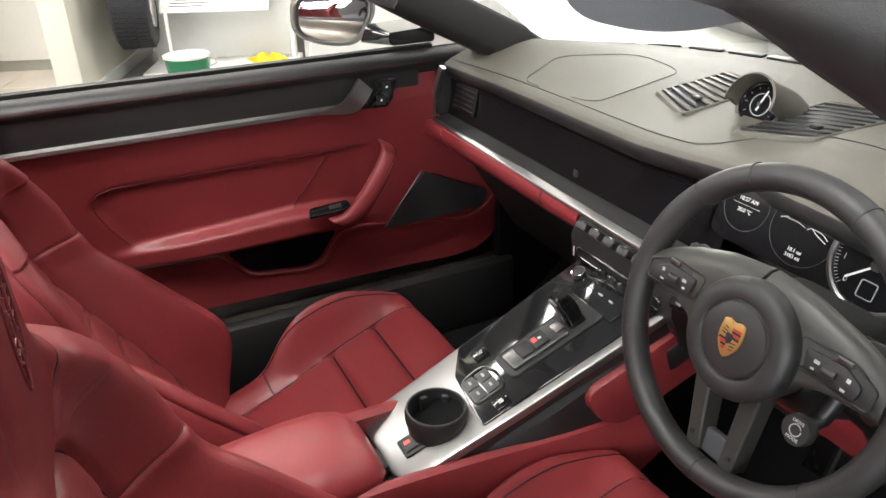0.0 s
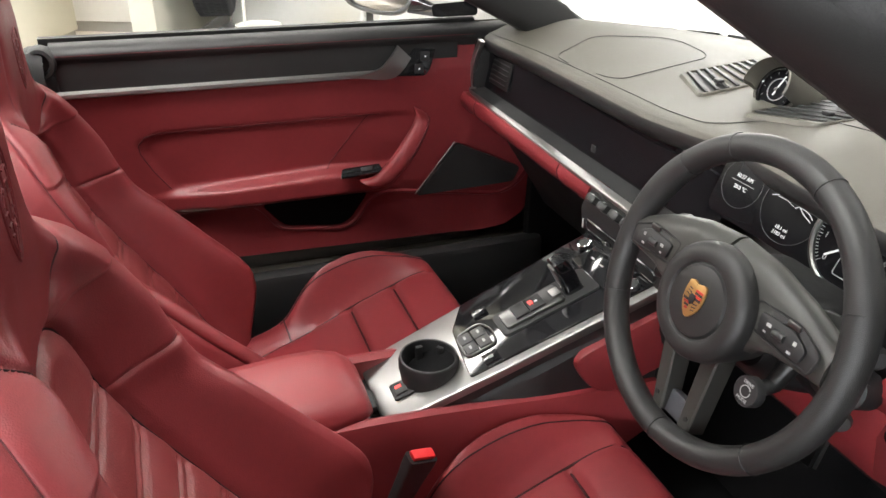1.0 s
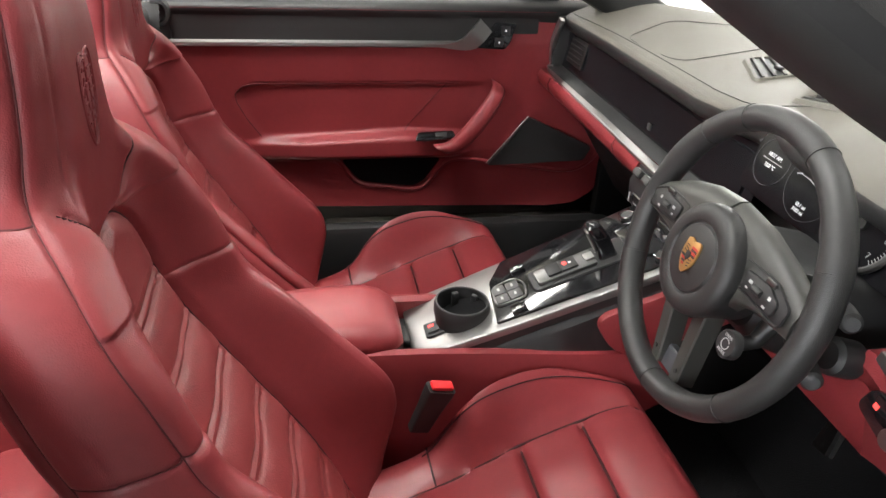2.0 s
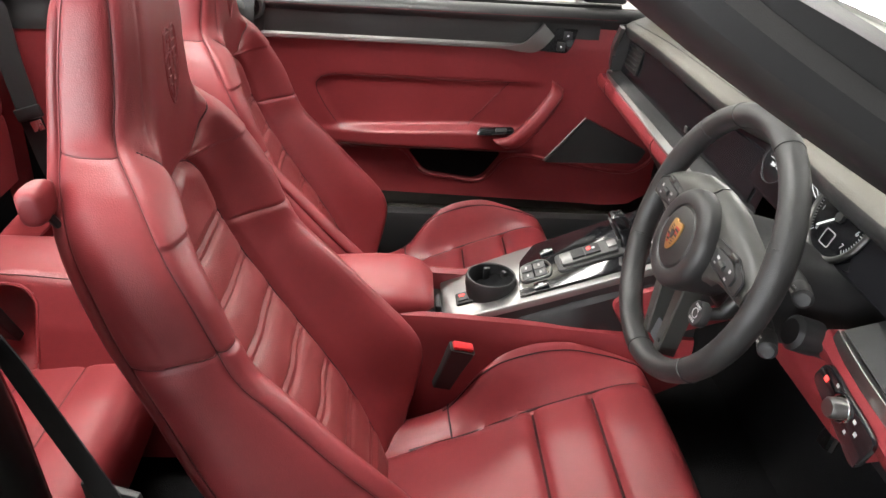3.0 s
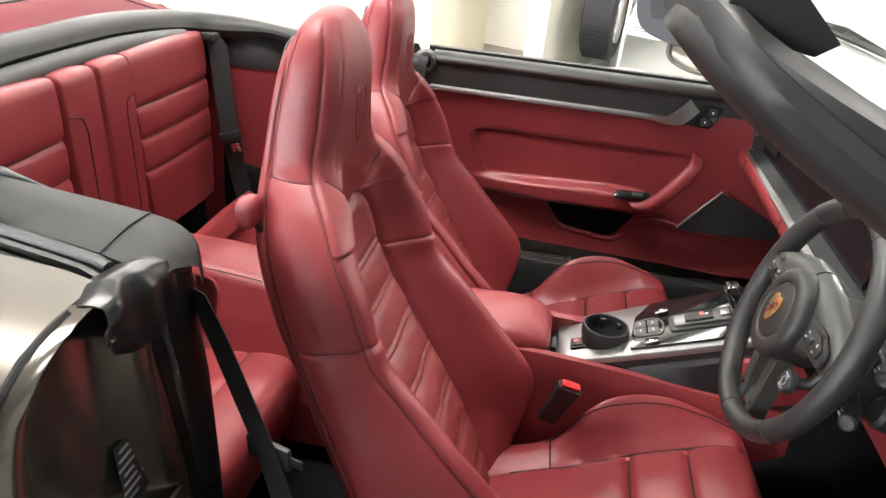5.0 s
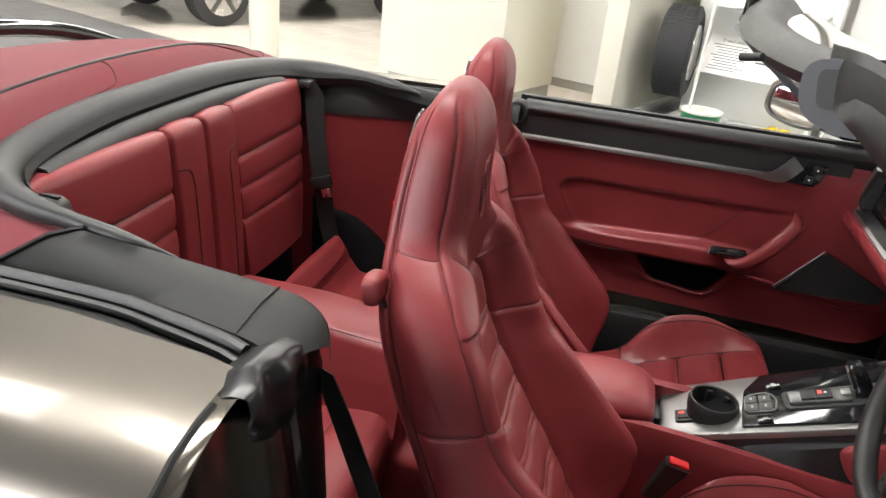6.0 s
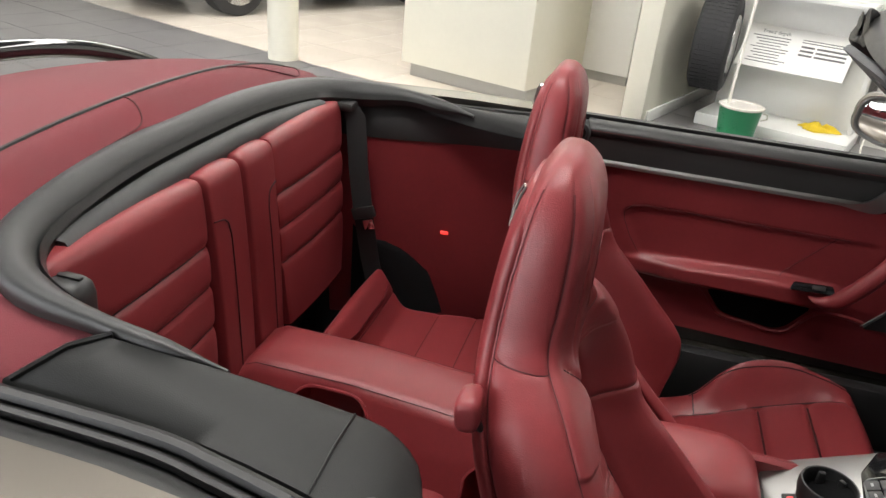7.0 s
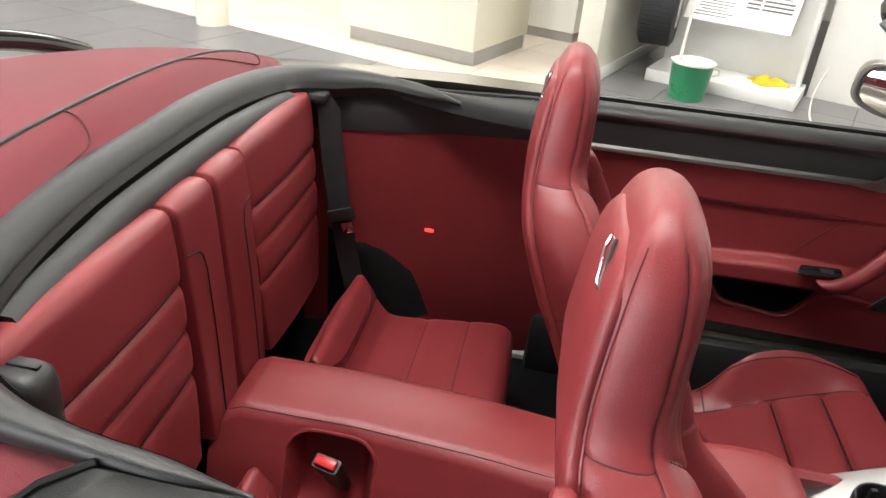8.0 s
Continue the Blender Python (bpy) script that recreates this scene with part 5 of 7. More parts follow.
# accelerator pedal in the driver's footwell: a black plate with a bright metal edge and studs
pedal = thing("pedal", "black accelerator pedal with a bright metal edge in the dark footwell", "pedal")
EDGE = [Vector((0.400, -0.287, 0.517)), Vector((0.400, -0.270, 0.380))]
FAR = [Vector((0.420, -0.248, 0.484)), Vector((0.420, -0.219, 0.354))]
plate = bmesh.new()
plate.faces.new([plate.verts.new(v) for v in (EDGE[0], EDGE[1], FAR[1], FAR[0])])
part("plate", thicken(plate, 0.010), RUBBER, pedal)
part("metal_edge", tube(EDGE, 0.0035, n=8), SATIN, pedal, "bright metal edge")
for t, u in ((0.88, 0.45), (0.70, 0.8), (0.95, 0.75)):
    stud = EDGE[0].lerp(EDGE[1], t).lerp(FAR[0].lerp(FAR[1], t), u)
    part("stud", tube([stud + Vector((0.002, 0, 0)), stud + Vector((-0.012, 0, 0.004))], 0.004, n=10), SATIN_DARK, pedal)
part("pedal_arm", tube([EDGE[0].lerp(FAR[0], 0.5), EDGE[0] + Vector((0.12, 0.03, 0.10)), EDGE[0] + Vector((0.22, 0.03, 0.16))], 0.010), BLACK, pedal)


# ---- passenger door, seen from inside ----
def door_y(x, z):
    """The inner face of the door: distance to the left at x, z."""
    y = np.interp(z, [0.20, 0.34, 0.46, 0.52, 0.60, 0.70, 0.76, 0.80, 0.84, 0.905], [0.75, 0.765, 0.765, 0.755, 0.752, 0.745, 0.738, 0.735, 0.742, 0.755])
    y -= 0.012 * smooth(0.16, 0.34, x)
    # armrest shelf that grows out between the recess and the pocket
    top = float(np.interp(x, [-0.55, -0.16, -0.05], [0.552, 0.574, 0.566]))
    y -= 0.034 * smooth(0.497, 0.520, z) * (1 - smooth(top - 0.008, top + 0.010, z)) * smooth(-0.60, -0.36, x) * (1 - smooth(-0.05, 0.03, x))
    # sunken upholstered field
    left = float(np.interp(z, [0.56, 0.66, 0.685, 0.70], [-0.512, -0.568, -0.562, -0.53]))
    inside = smooth(left - 0.008, left + 0.012, x) * (1 - smooth(0.692, 0.706, z)) * smooth(0.555, 0.575, z) * (1 - smooth(0.0, 0.05, x))
    y += 0.0065 * inside
    return float(y)


def build_door():
    door = thing("passenger_door", "closed car door lined in red leather with a black upper rail and silver strip", "car door")
    low = lambda x: float(np.interp(x, [-0.70, -0.39, 0.24, 0.32, 0.37, 0.405], [0.366, 0.366, 0.348, 0.358, 0.390, 0.47]))
    high = lambda x: float(strip_z(x) - 0.004 if x < 0.0 else np.interp(x, [0.0, 0.075, 0.098, 0.112, 0.405], [strip_z(0.0) - 0.008, 0.790, 0.822, 0.852, 0.845]))
    field = lambda x, k: (x, door_y(x, low(x) + (high(x) - low(x)) * k), low(x) + (high(x) - low(x)) * k)
    strip_z = lambda x: 0.800
    part("red_lining", sheet(field, np.linspace(-0.70, 0.405, 110), np.linspace(0, 1, 84)), RED, door, "red leather door lining", sharp=70)
    part("lower_shell", sheet(lambda x, k: (x, 0.772 + 0.03 * (1 - k), 0.27 + (low(x) - 0.255) * k), np.linspace(-0.70, 0.405, 30), np.linspace(0, 1, 6)), BLACK, door)
    xr = np.linspace(-0.70, 0.16, 50)
    part("upper_panel", loft([[(x, door_y(x, 0.84) - 0.001, max(strip_z(x), 0.776) - 0.006), (x, 0.738, 0.84), (x, 0.742, 0.868), (x, 0.738, 0.876)] for x in xr], closed=False), BLACK_PAD, door, "black leather upper panel")
    cap = lambda x: [(x, 0.738, 0.866), (x, 0.734, 0.872), (x, 0.736, 0.881), (x, 0.750, 0.892), (x, 0.772, 0.897), (x, 0.785, 0.894), (x, 0.785, 0.850), (x, 0.745, 0.850)]
    part("window_sill", loft([cap(x) for x in np.linspace(-0.70, 0.30, 30)]), BLACK_PAD, door, "padded black window sill", sharp=60)
    part("sill_seam", tube([(x, 0.7345, 0.876) for x in np.linspace(-0.70, 0.20, 12)], 0.0009, n=5), SHADED_THREAD, door)
    part("window_seal", loft([[(x, 0.786, 0.890), (x, 0.786, 0.902), (x, 0.800, 0.904), (x, 0.806, 0.895), (x, 0.806, 0.86)] for x in np.linspace(-0.72, 0.22, 12)]), RUBBER, door, "black rubber window seal")
    # silver strip and door pull
    xs2 = np.linspace(-0.70, -0.02, 30)
    part("silver_strip", loft([[(x, 0.731, strip_z(x) - 0.008), (x, 0.725, strip_z(x) - 0.005), (x, 0.726, strip_z(x) + 0.002), (x, 0.734, strip_z(x) + 0.007), (x, 0.742, strip_z(x))] for x in xs2]), SATIN, door, "brushed silver strip")
    handle = [(-0.125, 0.727, 0.799), (-0.060, 0.721, 0.797), (-0.022, 0.715, 0.804), (0.002, 0.713, 0.826), (0.022, 0.720, 0.849)]
    rings = []
    for (x, y, z), k in zip(spline(handle, 16), np.linspace(0, 1, 16)):
        hw = 0.005 + 0.018 * smooth(0.15, 0.8, k)
        rings.append([(x - hw * 0.5, y, z + hw * 0.55), (x + hw * 0.8, y, z - hw * 0.7), (x + hw * 0.8, y + 0.010, z - hw * 0.7), (x - hw * 0.5, y + 0.010, z + hw * 0.55)])
    part("door_handle", loft(rings), SATIN, door, "brushed silver inner door handle")
    panel = basis((0.058, 0.7325, 0.819), (1, 0, -0.05), (0, 0.12, 1))
    sp = part("switch_panel", place(prism(rounded([(-0.054, -0.030), (-0.008, 0.032), (0.044, 0.032), (0.032, -0.014), (0.020, -0.030)], 0.006), 0.004, 0.001), panel @ pose(0, 0, 0)), GLOSS, door, "gloss black lock switch panel")
    for x, y in ((0.018, 0.014), (0.004, -0.014)):
        part("lock_switch", place(box((0.022, 0.022, 0.003), (x, y, 0.005), 0.001), panel), BLACK, sp)
        part("switch_mark", place(box((0.004, 0.004, 0.0004), (x, y, 0.0068)), panel), WHITE_INK, sp)
    # grab handle rising to the front, with the window switch at its foot
    path = spline([(-0.075, 0.700, 0.545), (-0.04, 0.690, 0.556), (0.0, 0.684, 0.600), (0.04, 0.688, 0.655), (0.062, 0.700, 0.690), (0.068, 0.735, 0.704)], 24)
    rings = []
    for (x, y, z), k in zip(path, np.linspace(0, 1, 24)):
        r = 0.021 - 0.003 * smooth(0.5, 1, k)
        rings.append([(x + r * 0.9 * math.cos(a), y + r * 0.8 * math.sin(a), z + r * -0.55 * math.cos(a)) for a in np.linspace(0, 2 * math.pi, 14, endpoint=False)])
    grab = part("grab_handle", loft(rings), RED, door, "padded red leather grab handle", sharp=70)
    part("grab_seam", tube([(x + 0.012, y - 0.014, z) for x, y, z in path[4:22]], 0.0011, n=5), SHADED_THREAD, grab)
    ws = basis((-0.085, 0.712, 0.573), (1, 0, 0.05), (0, 0.55, 0.4))
    wsw = part("window_switch_plate", place(prism(rounded([(-0.055, -0.010), (-0.045, 0.014), (0.045, 0.014), (0.050, -0.010)], 0.006), 0.004, 0.001), ws), GLOSS, door, "gloss black window switch")
    part("window_switch", place(box((0.030, 0.012, 0.005), (0.012, 0.002, 0.006), 0.0015), ws), BLACK, wsw)
    # recessed field outline
    line = [(x, 0.7005) for x in np.linspace(-0.03, -0.525, 30)] + [(-0.552, 0.694), (-0.568, 0.676), (-0.566, 0.655), (-0.545, 0.612), (-0.514, 0.566)]
    part("field_seam", tube([(x, door_y(x, z) - 0.0008, z) for x, z in line], 0.0012, n=5), SHADED_THREAD, door)
    part("field_seam", tube([(x, door_y(x, z) - 0.0008, z) for x, z in zip(np.linspace(-0.161, -0.059, 12), np.linspace(0.577, 0.699, 12))], 0.0011, n=5), SHADED_THREAD, door)
    # pocket below the armrest: a flat dark sheet stands for its shaded opening
    pocket = rounded([(-0.325, 0.503), (-0.273, 0.436), (-0.135, 0.418), (-0.105, 0.432), (-0.058, 0.503)], 0.022, 5)
    bm = bmesh.new()
    bm.faces.new([bm.verts.new((x, door_y(x, z) - 0.003, z)) for x, z in pocket])
    part("pocket_shade", bm, CARPET, door, "flat dark sheet in place of the shaded door pocket opening")
    rail = spline([(-0.60, 0.508), (-0.42, 0.503), (-0.335, 0.497), (-0.278, 0.431), (-0.20, 0.417), (-0.135, 0.408), (-0.095, 0.422), (-0.045, 0.486), (0.02, 0.492), (0.10, 0.478), (0.28, 0.455), (0.345, 0.480), (0.375, 0.53)], 80)
    part("pocket_lip", tube([(x, door_y(x, z) + 0.001, z) for x, z in rail], 0.0060, n=8), RED, door, "red leather pocket lip")
    # speaker
    spk = [(0.158, 0.618), (0.335, 0.535), (0.318, 0.498), (0.055, 0.490)]
    g = bmesh.new()
    g.faces.new([g.verts.new((x, 0.7275 + 0.02 * (0.62 - z), z)) for x, z in rounded(spk, 0.008)])
    sg = part("speaker_grille", thicken(g, 0.012), BLACK_PAD, door, "black door speaker grille")
    part("speaker_edge", tube([(0.155, 0.7255, 0.620), (0.053, 0.7285, 0.491)], 0.0014, n=6), SATIN, sg, "thin silver edge")
    bars([(-0.004, 0, 0.004, 0.005), (0.012, 0.001, 0.022, 0.0035)], DIM_INK, sg, basis((0.185, 0.7262, 0.597), (1, 0, -0.42), (0.42, 0.05, 1)), "maker_bar")
    # outer skin and sill
    part("outer_skin", loft([[(x, 0.808, 0.893), (x, 0.850, 0.870), (x, 0.885, 0.80), (x, 0.905, 0.66), (x, 0.905, 0.46), (x, 0.885, 0.30), (x, 0.84, 0.28), (x, 0.80, 0.30)] for x in np.linspace(-0.70, 0.46, 12)], closed=True), PAINT, door, "champagne silver outer skin")
    return door


build_door()


# ---- door mirror on the passenger's side ----
def build_mirror():
    mir = thing("door_mirror", "silver door mirror with a dark foot on the passenger's side", "mirror")
    m = basis((0.055, 0.985, 0.945), (0.93, -0.37, -0.02), (0.0, 0, 1))
    shell = []
    prof = rounded([(-0.105, -0.035), (-0.10, 0.060), (0.085, 0.072), (0.098, 0.02), (0.055, -0.062), (-0.03, -0.062)], 0.04, 6)
    for z, k in ((0.012, 1.0), (0.0, 1.05), (-0.03, 1.05), (-0.07, 0.9), (-0.10, 0.6), (-0.11, 0.2)):
        shell.append([(x * k, y * k, z) for x, y in prof])
    part("housing", place(loft(shell), m), PAINT, mir, "champagne silver mirror housing", sharp=60)
    part("mirror_glass", place(prism([(x * 0.84, y * 0.84) for x, y in prof], 0.003, 0.001), m @ pose(0, 0, 0.013)), MIRROR, mir, "mirror glass")
    part("glass_rim", place(tube([(x * 0.90, y * 0.90, 0.014) for x, y in prof], 0.005, n=6, closed=True), m), SATIN_DARK, mir)
    part("mirror_foot", loft([[(x, 0.80 + k * 0.10, z) for x, z in rounded([(0.12 - 0.02 * k, 0.905 - 0.01 * k), (0.115, 0.935), (0.23, 0.94), (0.235, 0.905)], 0.012)] for k in (0, 0.4, 0.8, 1.3)]), GLOSS, mir, "gloss black mirror foot")
    return mir


build_mirror()


# ---- windscreen frame ----
def build_windscreen():
    ws = thing("windscreen_frame", "dark windscreen frame with sun visors and a raked windscreen", "windscreen")
    for side in (-1, 1):
        path = spline([(0.47, 0.71, 0.855), (0.44, 0.70, 0.872), (0.27, 0.68, 0.955), (0.10, 0.648, 1.038), (-0.05, 0.618, 1.118), (-0.13, 0.598, 1.166), (-0.172, 0.572, 1.195), (-0.202, 0.53, 1.222), (-0.222, 0.47, 1.234), (-0.235, 0.40, 1.234)], 30)
        rings = []
        for i, (x, y, z) in enumerate(path):
            k = i / 29
            t = Vector(path[min(i + 1, 29)] - path[max(i - 1, 0)]).normalized()
            up = Vector((-t.z, 0, t.x)).normalized()
            if up.z < 0:
                up = -up
            a = 0.036 + 0.012 * (1 - k)
            slim = 1 - 0.6 * smooth(0.78, 1.0, k)
            w = 0.024 * smooth(0.85, 0.55, k)
            prof = ((-0.036, 0.012 + w), (-0.047, -0.006 + w), (-0.049, -0.022), (-0.040, -a), (-0.014, -a * 1.1), (0.022, -a * 0.8), (0.036, -a * 0.3), (0.038, 0.010 + w), (0.010, 0.022 + w), (-0.03, 0.022 + w))
            rings.append([Vector((x, y, z)) + Vector((0, dy * slim, 0)) + up * dz for dy, dz in prof])
        rings = [[Vector((p.x, side * p.y, p.z)) for p in r] for r in rings]
        part("pillar", loft(rings), BLACK_PAD, ws, "dark lined windscreen pillar", sharp=60)
        outer = [[Vector((x, side * (y + 0.038), z + 0.012)), Vector((x, side * (y + 0.052), z - 0.006)), Vector((x, side * (y + 0.046), z - 0.026)), Vector((x, side * (y + 0.030), z + 0.0))] for x, y, z in path]
        part("pillar_skin", loft(outer), BLACK, ws, "black outer pillar skin", sharp=60)
    ys = np.linspace(-0.56, 0.56, 30)
    hx = lambda y: -0.235 + 0.085 * (abs(y) / 0.56) ** 2
    lift = lambda y: 0.015 * (abs(y) / 0.56) ** 2
    rings = [[(hx(y) + a, y, b + lift(y)) for a, b in ((-0.035, 1.226), (-0.042, 1.208), (-0.024, 1.190), (0.05, 1.176), (0.07, 1.190), (0.03, 1.228), (-0.01, 1.238))] for y in ys]
    part("header", loft(rings), BLACK_PAD, ws, "dark lined header", sharp=60)
    # sun visors: the passenger's folded flat, the driver's hanging a little
    for side, m, lab in ((1, basis((-0.185, 0.305, 1.142), (0.80, 0, -0.60), (0, 1, 0)), "folded dark grey sun visor"), (-1, basis((-0.203, -0.452, 1.212), (0.16, -0.10, -1.0), (-0.68, 0.73, 0)), "dark sun visor with a mirror slot, hanging a little")):
        out = rounded([(-0.075, -0.165), (-0.075, 0.165), (0.055, 0.160), (0.075, -0.150)] if side > 0 else [(-0.040, -0.075), (-0.040, 0.075), (0.020, 0.080), (0.042, 0.02), (0.036, -0.075)], 0.028, 8)
        v = part("sun_visor", place(prism(out, 0.014, 0.005), m @ pose(0, 0, -0.007)), VISOR_GREY, ws, lab, sharp=60)
        part("visor_slot", place(prism(rounded([(-0.030, -0.02), (-0.030, 0.055), (0.012, 0.055), (0.012, -0.02)], 0.012), 0.018, 0.001), m @ pose(0, 0, -0.009)), GREY_TRIM, v)
        part("visor_hinge", place(tube([(-0.040, 0.135, 0), (-0.040, 0.165, 0)], 0.005, n=10), m), BLACK, v)
    # glass
    def pane(k, y):
        x0 = 0.82 - 0.38 * (abs(y) / 0.66) ** 2.2
        x1 = hx(y) + 0.035
        yy = y * (1 - 0.14 * k)
        return (x0 + (x1 - x0) * k, yy, 0.902 + (1.222 - 0.902) * k ** 0.92 + 0.025 * math.sin(math.pi * k))
    g = part("windscreen_glass", sheet(pane, np.linspace(0, 1, 14), np.linspace(-0.66, 0.66, 24)), GLASS, ws, "clear raked windscreen", sharp=80)
    g.visible_shadow = False
    part("lower_seal", tube([pane(0.0, y) for y in np.linspace(-0.66, 0.66, 30)], 0.010, n=6), RUBBER, ws)
    return ws


build_windscreen()


# ---- rear bench ----
MID = 0.03


def rear_backrest(side):
    back = thing("rear_bench_chair", "red leather rear seat with a folding pleated backrest", "seat", "rear seats")
    spine = [(-1.236, 0.490), (-1.241, 0.62), (-1.246, 0.72), (-1.253, 0.82), (-1.259, 0.890), (-1.264, 0.910), (-1.276, 0.917), (-1.31, 0.915)]
    outer = Pad(spine, [(0, 0.150), (0.2, 0.163), (0.8, 0.176), (1, 0.173)], [(0, 0), (1, 0)], [(0, 0), (1, 0)], [(0, 0.05), (0.8, 0.06), (1, 0.03)], stations=80, across=29, seams=(0.33, 0.50, 0.66), crown=0.006, edge=0.955, groove=0.55)
    inner = Pad(spine, [(0, 0.050), (0.2, 0.053), (0.8, 0.056), (1, 0.055)], [(0, 0), (1, 0)], [(0, 0), (1, 0)], [(0, 0.05), (0.8, 0.06), (1, 0.03)], stations=60, across=25, crown=0.005, edge=0.94)
    for pad, y, name, lab in ((outer, 0.294, "outer_pad", "pleated red leather pad"), (inner, 0.061, "inner_pad", "plain red leather pad")):
        for bm in pad.pieces(lambda s, v, f: "all").values():
            part(name, place(bm, pose(0.004 if name == "inner_pad" else 0, side * y, 0)), RED, back, lab, sharp=60)
    for s in (0.33, 0.50, 0.66):
        part("pleat_seam", place(outer.cross_seam(s, -0.93, 0.93, r=0.0016, lift=0.0005), pose(0, side * 0.294, 0)), DEEP_SEAM_SHADE, back)
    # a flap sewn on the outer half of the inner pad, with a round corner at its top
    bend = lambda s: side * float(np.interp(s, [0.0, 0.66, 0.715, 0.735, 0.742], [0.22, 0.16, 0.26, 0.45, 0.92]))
    part("pad_seam", place(inner.seam(bend, 0.05, 0.742, r=0.0014, n=110), pose(0.004, side * 0.061, 0)), DEEP_SEAM_SHADE, back)
    back.location = (0, MID, 0)
    return back


def rear_cushion(side, c):
    pad = Pad([(-1.165, 0.440), (-1.158, 0.480), (-1.142, 0.486), (-1.112, 0.440), (-1.088, 0.398), (-1.055, 0.383), (-0.95, 0.388), (-0.86, 0.399), (-0.80, 0.398), (-0.775, 0.365), (-0.775, 0.28)],
              [(0, 0.17), (0.2, 0.18), (0.5, 0.195), (0.85, 0.195), (1, 0.17)], [(0, 0), (1, 0)], [(0, 0), (1, 0)], [(0, 0.05), (0.2, 0.08), (0.5, 0.11), (1, 0.05)], flip=-1, stations=70, across=31, seams=(0.22, 0.47, 0.64), crown=0.006, edge=0.95, groove=0.4)
    m = pose(0, side * 0.315, 0)
    for bm in pad.pieces(lambda s, v, f: "all").values():
        part("cushion", place(bm, m), RED, c, sharp=60)
    for s in (0.22, 0.47, 0.64):
        part("panel_seam", place(pad.cross_seam(s, -0.9, 0.9, lift=0.001), m), SHADED_THREAD, c)


for side in (1, -1):
    seat = rear_backrest(side)
    rear_cushion(side, seat)
    seat["label"] = "red leather rear seat with a pleated backrest, " + ("passenger's side" if side > 0 else "driver's side")


# hollows for belt buckles in the tunnel's flank: from x, to x, top, foot
HOLLOWS = [(-1.112, -0.962, 0.530, 0.40), (-0.765, -0.640, 0.468, 0.36)]


def tunnel_y(z):
    return float(np.interp(z, [0.20, 0.36, 0.46, 0.535], [-0.125, -0.118, -0.086, -0.052]))


def hollow_top(x, x0, x1, top):
    return top - 0.030 * abs(2 * (x - x0) / (x1 - x0) - 1) ** 5


def build_tunnel():
    t = thing("rear_tunnel", "red leather centre tunnel between the rear seats with a buckle tray", "tunnel")
    crown = [(-1.245, 0.50), (-1.225, 0.535), (-1.20, 0.548), (-1.0, 0.549), (-0.80, 0.535), (-0.60, 0.51), (-0.55, 0.49)]
    rings = []
    for x in np.concatenate([[-1.245, -1.235, -1.225, -1.215, -1.20], np.linspace(-1.19, -0.60, 110), [-0.575, -0.55]]):
        zt = float(np.interp(x, *zip(*crown)))
        wall = []
        for z in np.linspace(0.20, zt - 0.014, 44):
            y = tunnel_y(z)
            for x0, x1, top, low in HOLLOWS:
                if x0 < x < x1 and low - 0.06 < z < top:
                    e = hollow_top(x, x0, x1, top)
                    y += 0.046 * min(smooth(0, 0.14, (x - x0) / (x1 - x0)), smooth(0, 0.14, (x1 - x) / (x1 - x0)), smooth(0, 0.022, e - z)) * smooth(low - 0.06, low, z)
            wall.append((x, min(y, -0.02), z))
        rings.append(wall + [(x, -0.041, zt - 0.004), (x, -0.028, zt), (x, 0.082, zt), (x, 0.094, zt - 0.004), (x, 0.106, zt - 0.016), (x, 0.125, 0.46), (x, 0.15, 0.36), (x, 0.155, 0.20)])
    part("tunnel_cover", loft(rings), RED, t, "red leather tunnel cover", sharp=50)
    for y, dz in ((-0.0445, -0.0060), (0.099, -0.008)):
        part("tunnel_seam", tube([(x, y, float(np.interp(x, *zip(*crown))) + dz) for x in np.linspace(-1.22, -0.56, 30)], 0.0011, n=5), SHADED_THREAD, t)
    for x0, x1, top, low in HOLLOWS:
        arch = [(x0, low)] + [(x, hollow_top(x, x0, x1, top)) for x in np.linspace(x0, x1, 40)] + [(x1, low)]
        part("hollow_edge", tube([(x, tunnel_y(z) - 0.001, z) for x, z in arch], 0.0034, n=6), RED, t)
    return t


build_tunnel()
buckle((-1.033, -0.104, 0.512), pose(0, 0, 0, 28, 0, -14), "black rear belt buckle with a red button in its tray")


# ---- rear surround, stowed roof and body ----
def mirror_path(pts):
    """Right-hand points, then the same to the left."""
    right = [Vector(p) for p in pts]
    return right + [Vector((p.x, 2 * MID - p.y, p.z)) for p in right[::-1]]


def ribbon(path, profile, n, taper=True):
    """A profile of (inward, up) offsets along a path round the cabin's rear."""
    pts = spline([tuple(p) for p in path], n)
    rings = []
    for i, p in enumerate(pts):
        d = Vector(pts[min(i + 1, n - 1)] - pts[max(i - 1, 0)])
        d.z = 0
        d.normalize()
        inward = Vector((d.y, -d.x, 0))
        k = (0.12 + 0.43 * smooth(0, 5, min(i, n - 1 - i)) + 0.45 * smooth(-1.10, -1.26, p[0])) if taper else 1
        rings.append([Vector(p) + inward * a * k + Vector((0, 0, b * k)) for a, b in profile])
    return loft(rings)


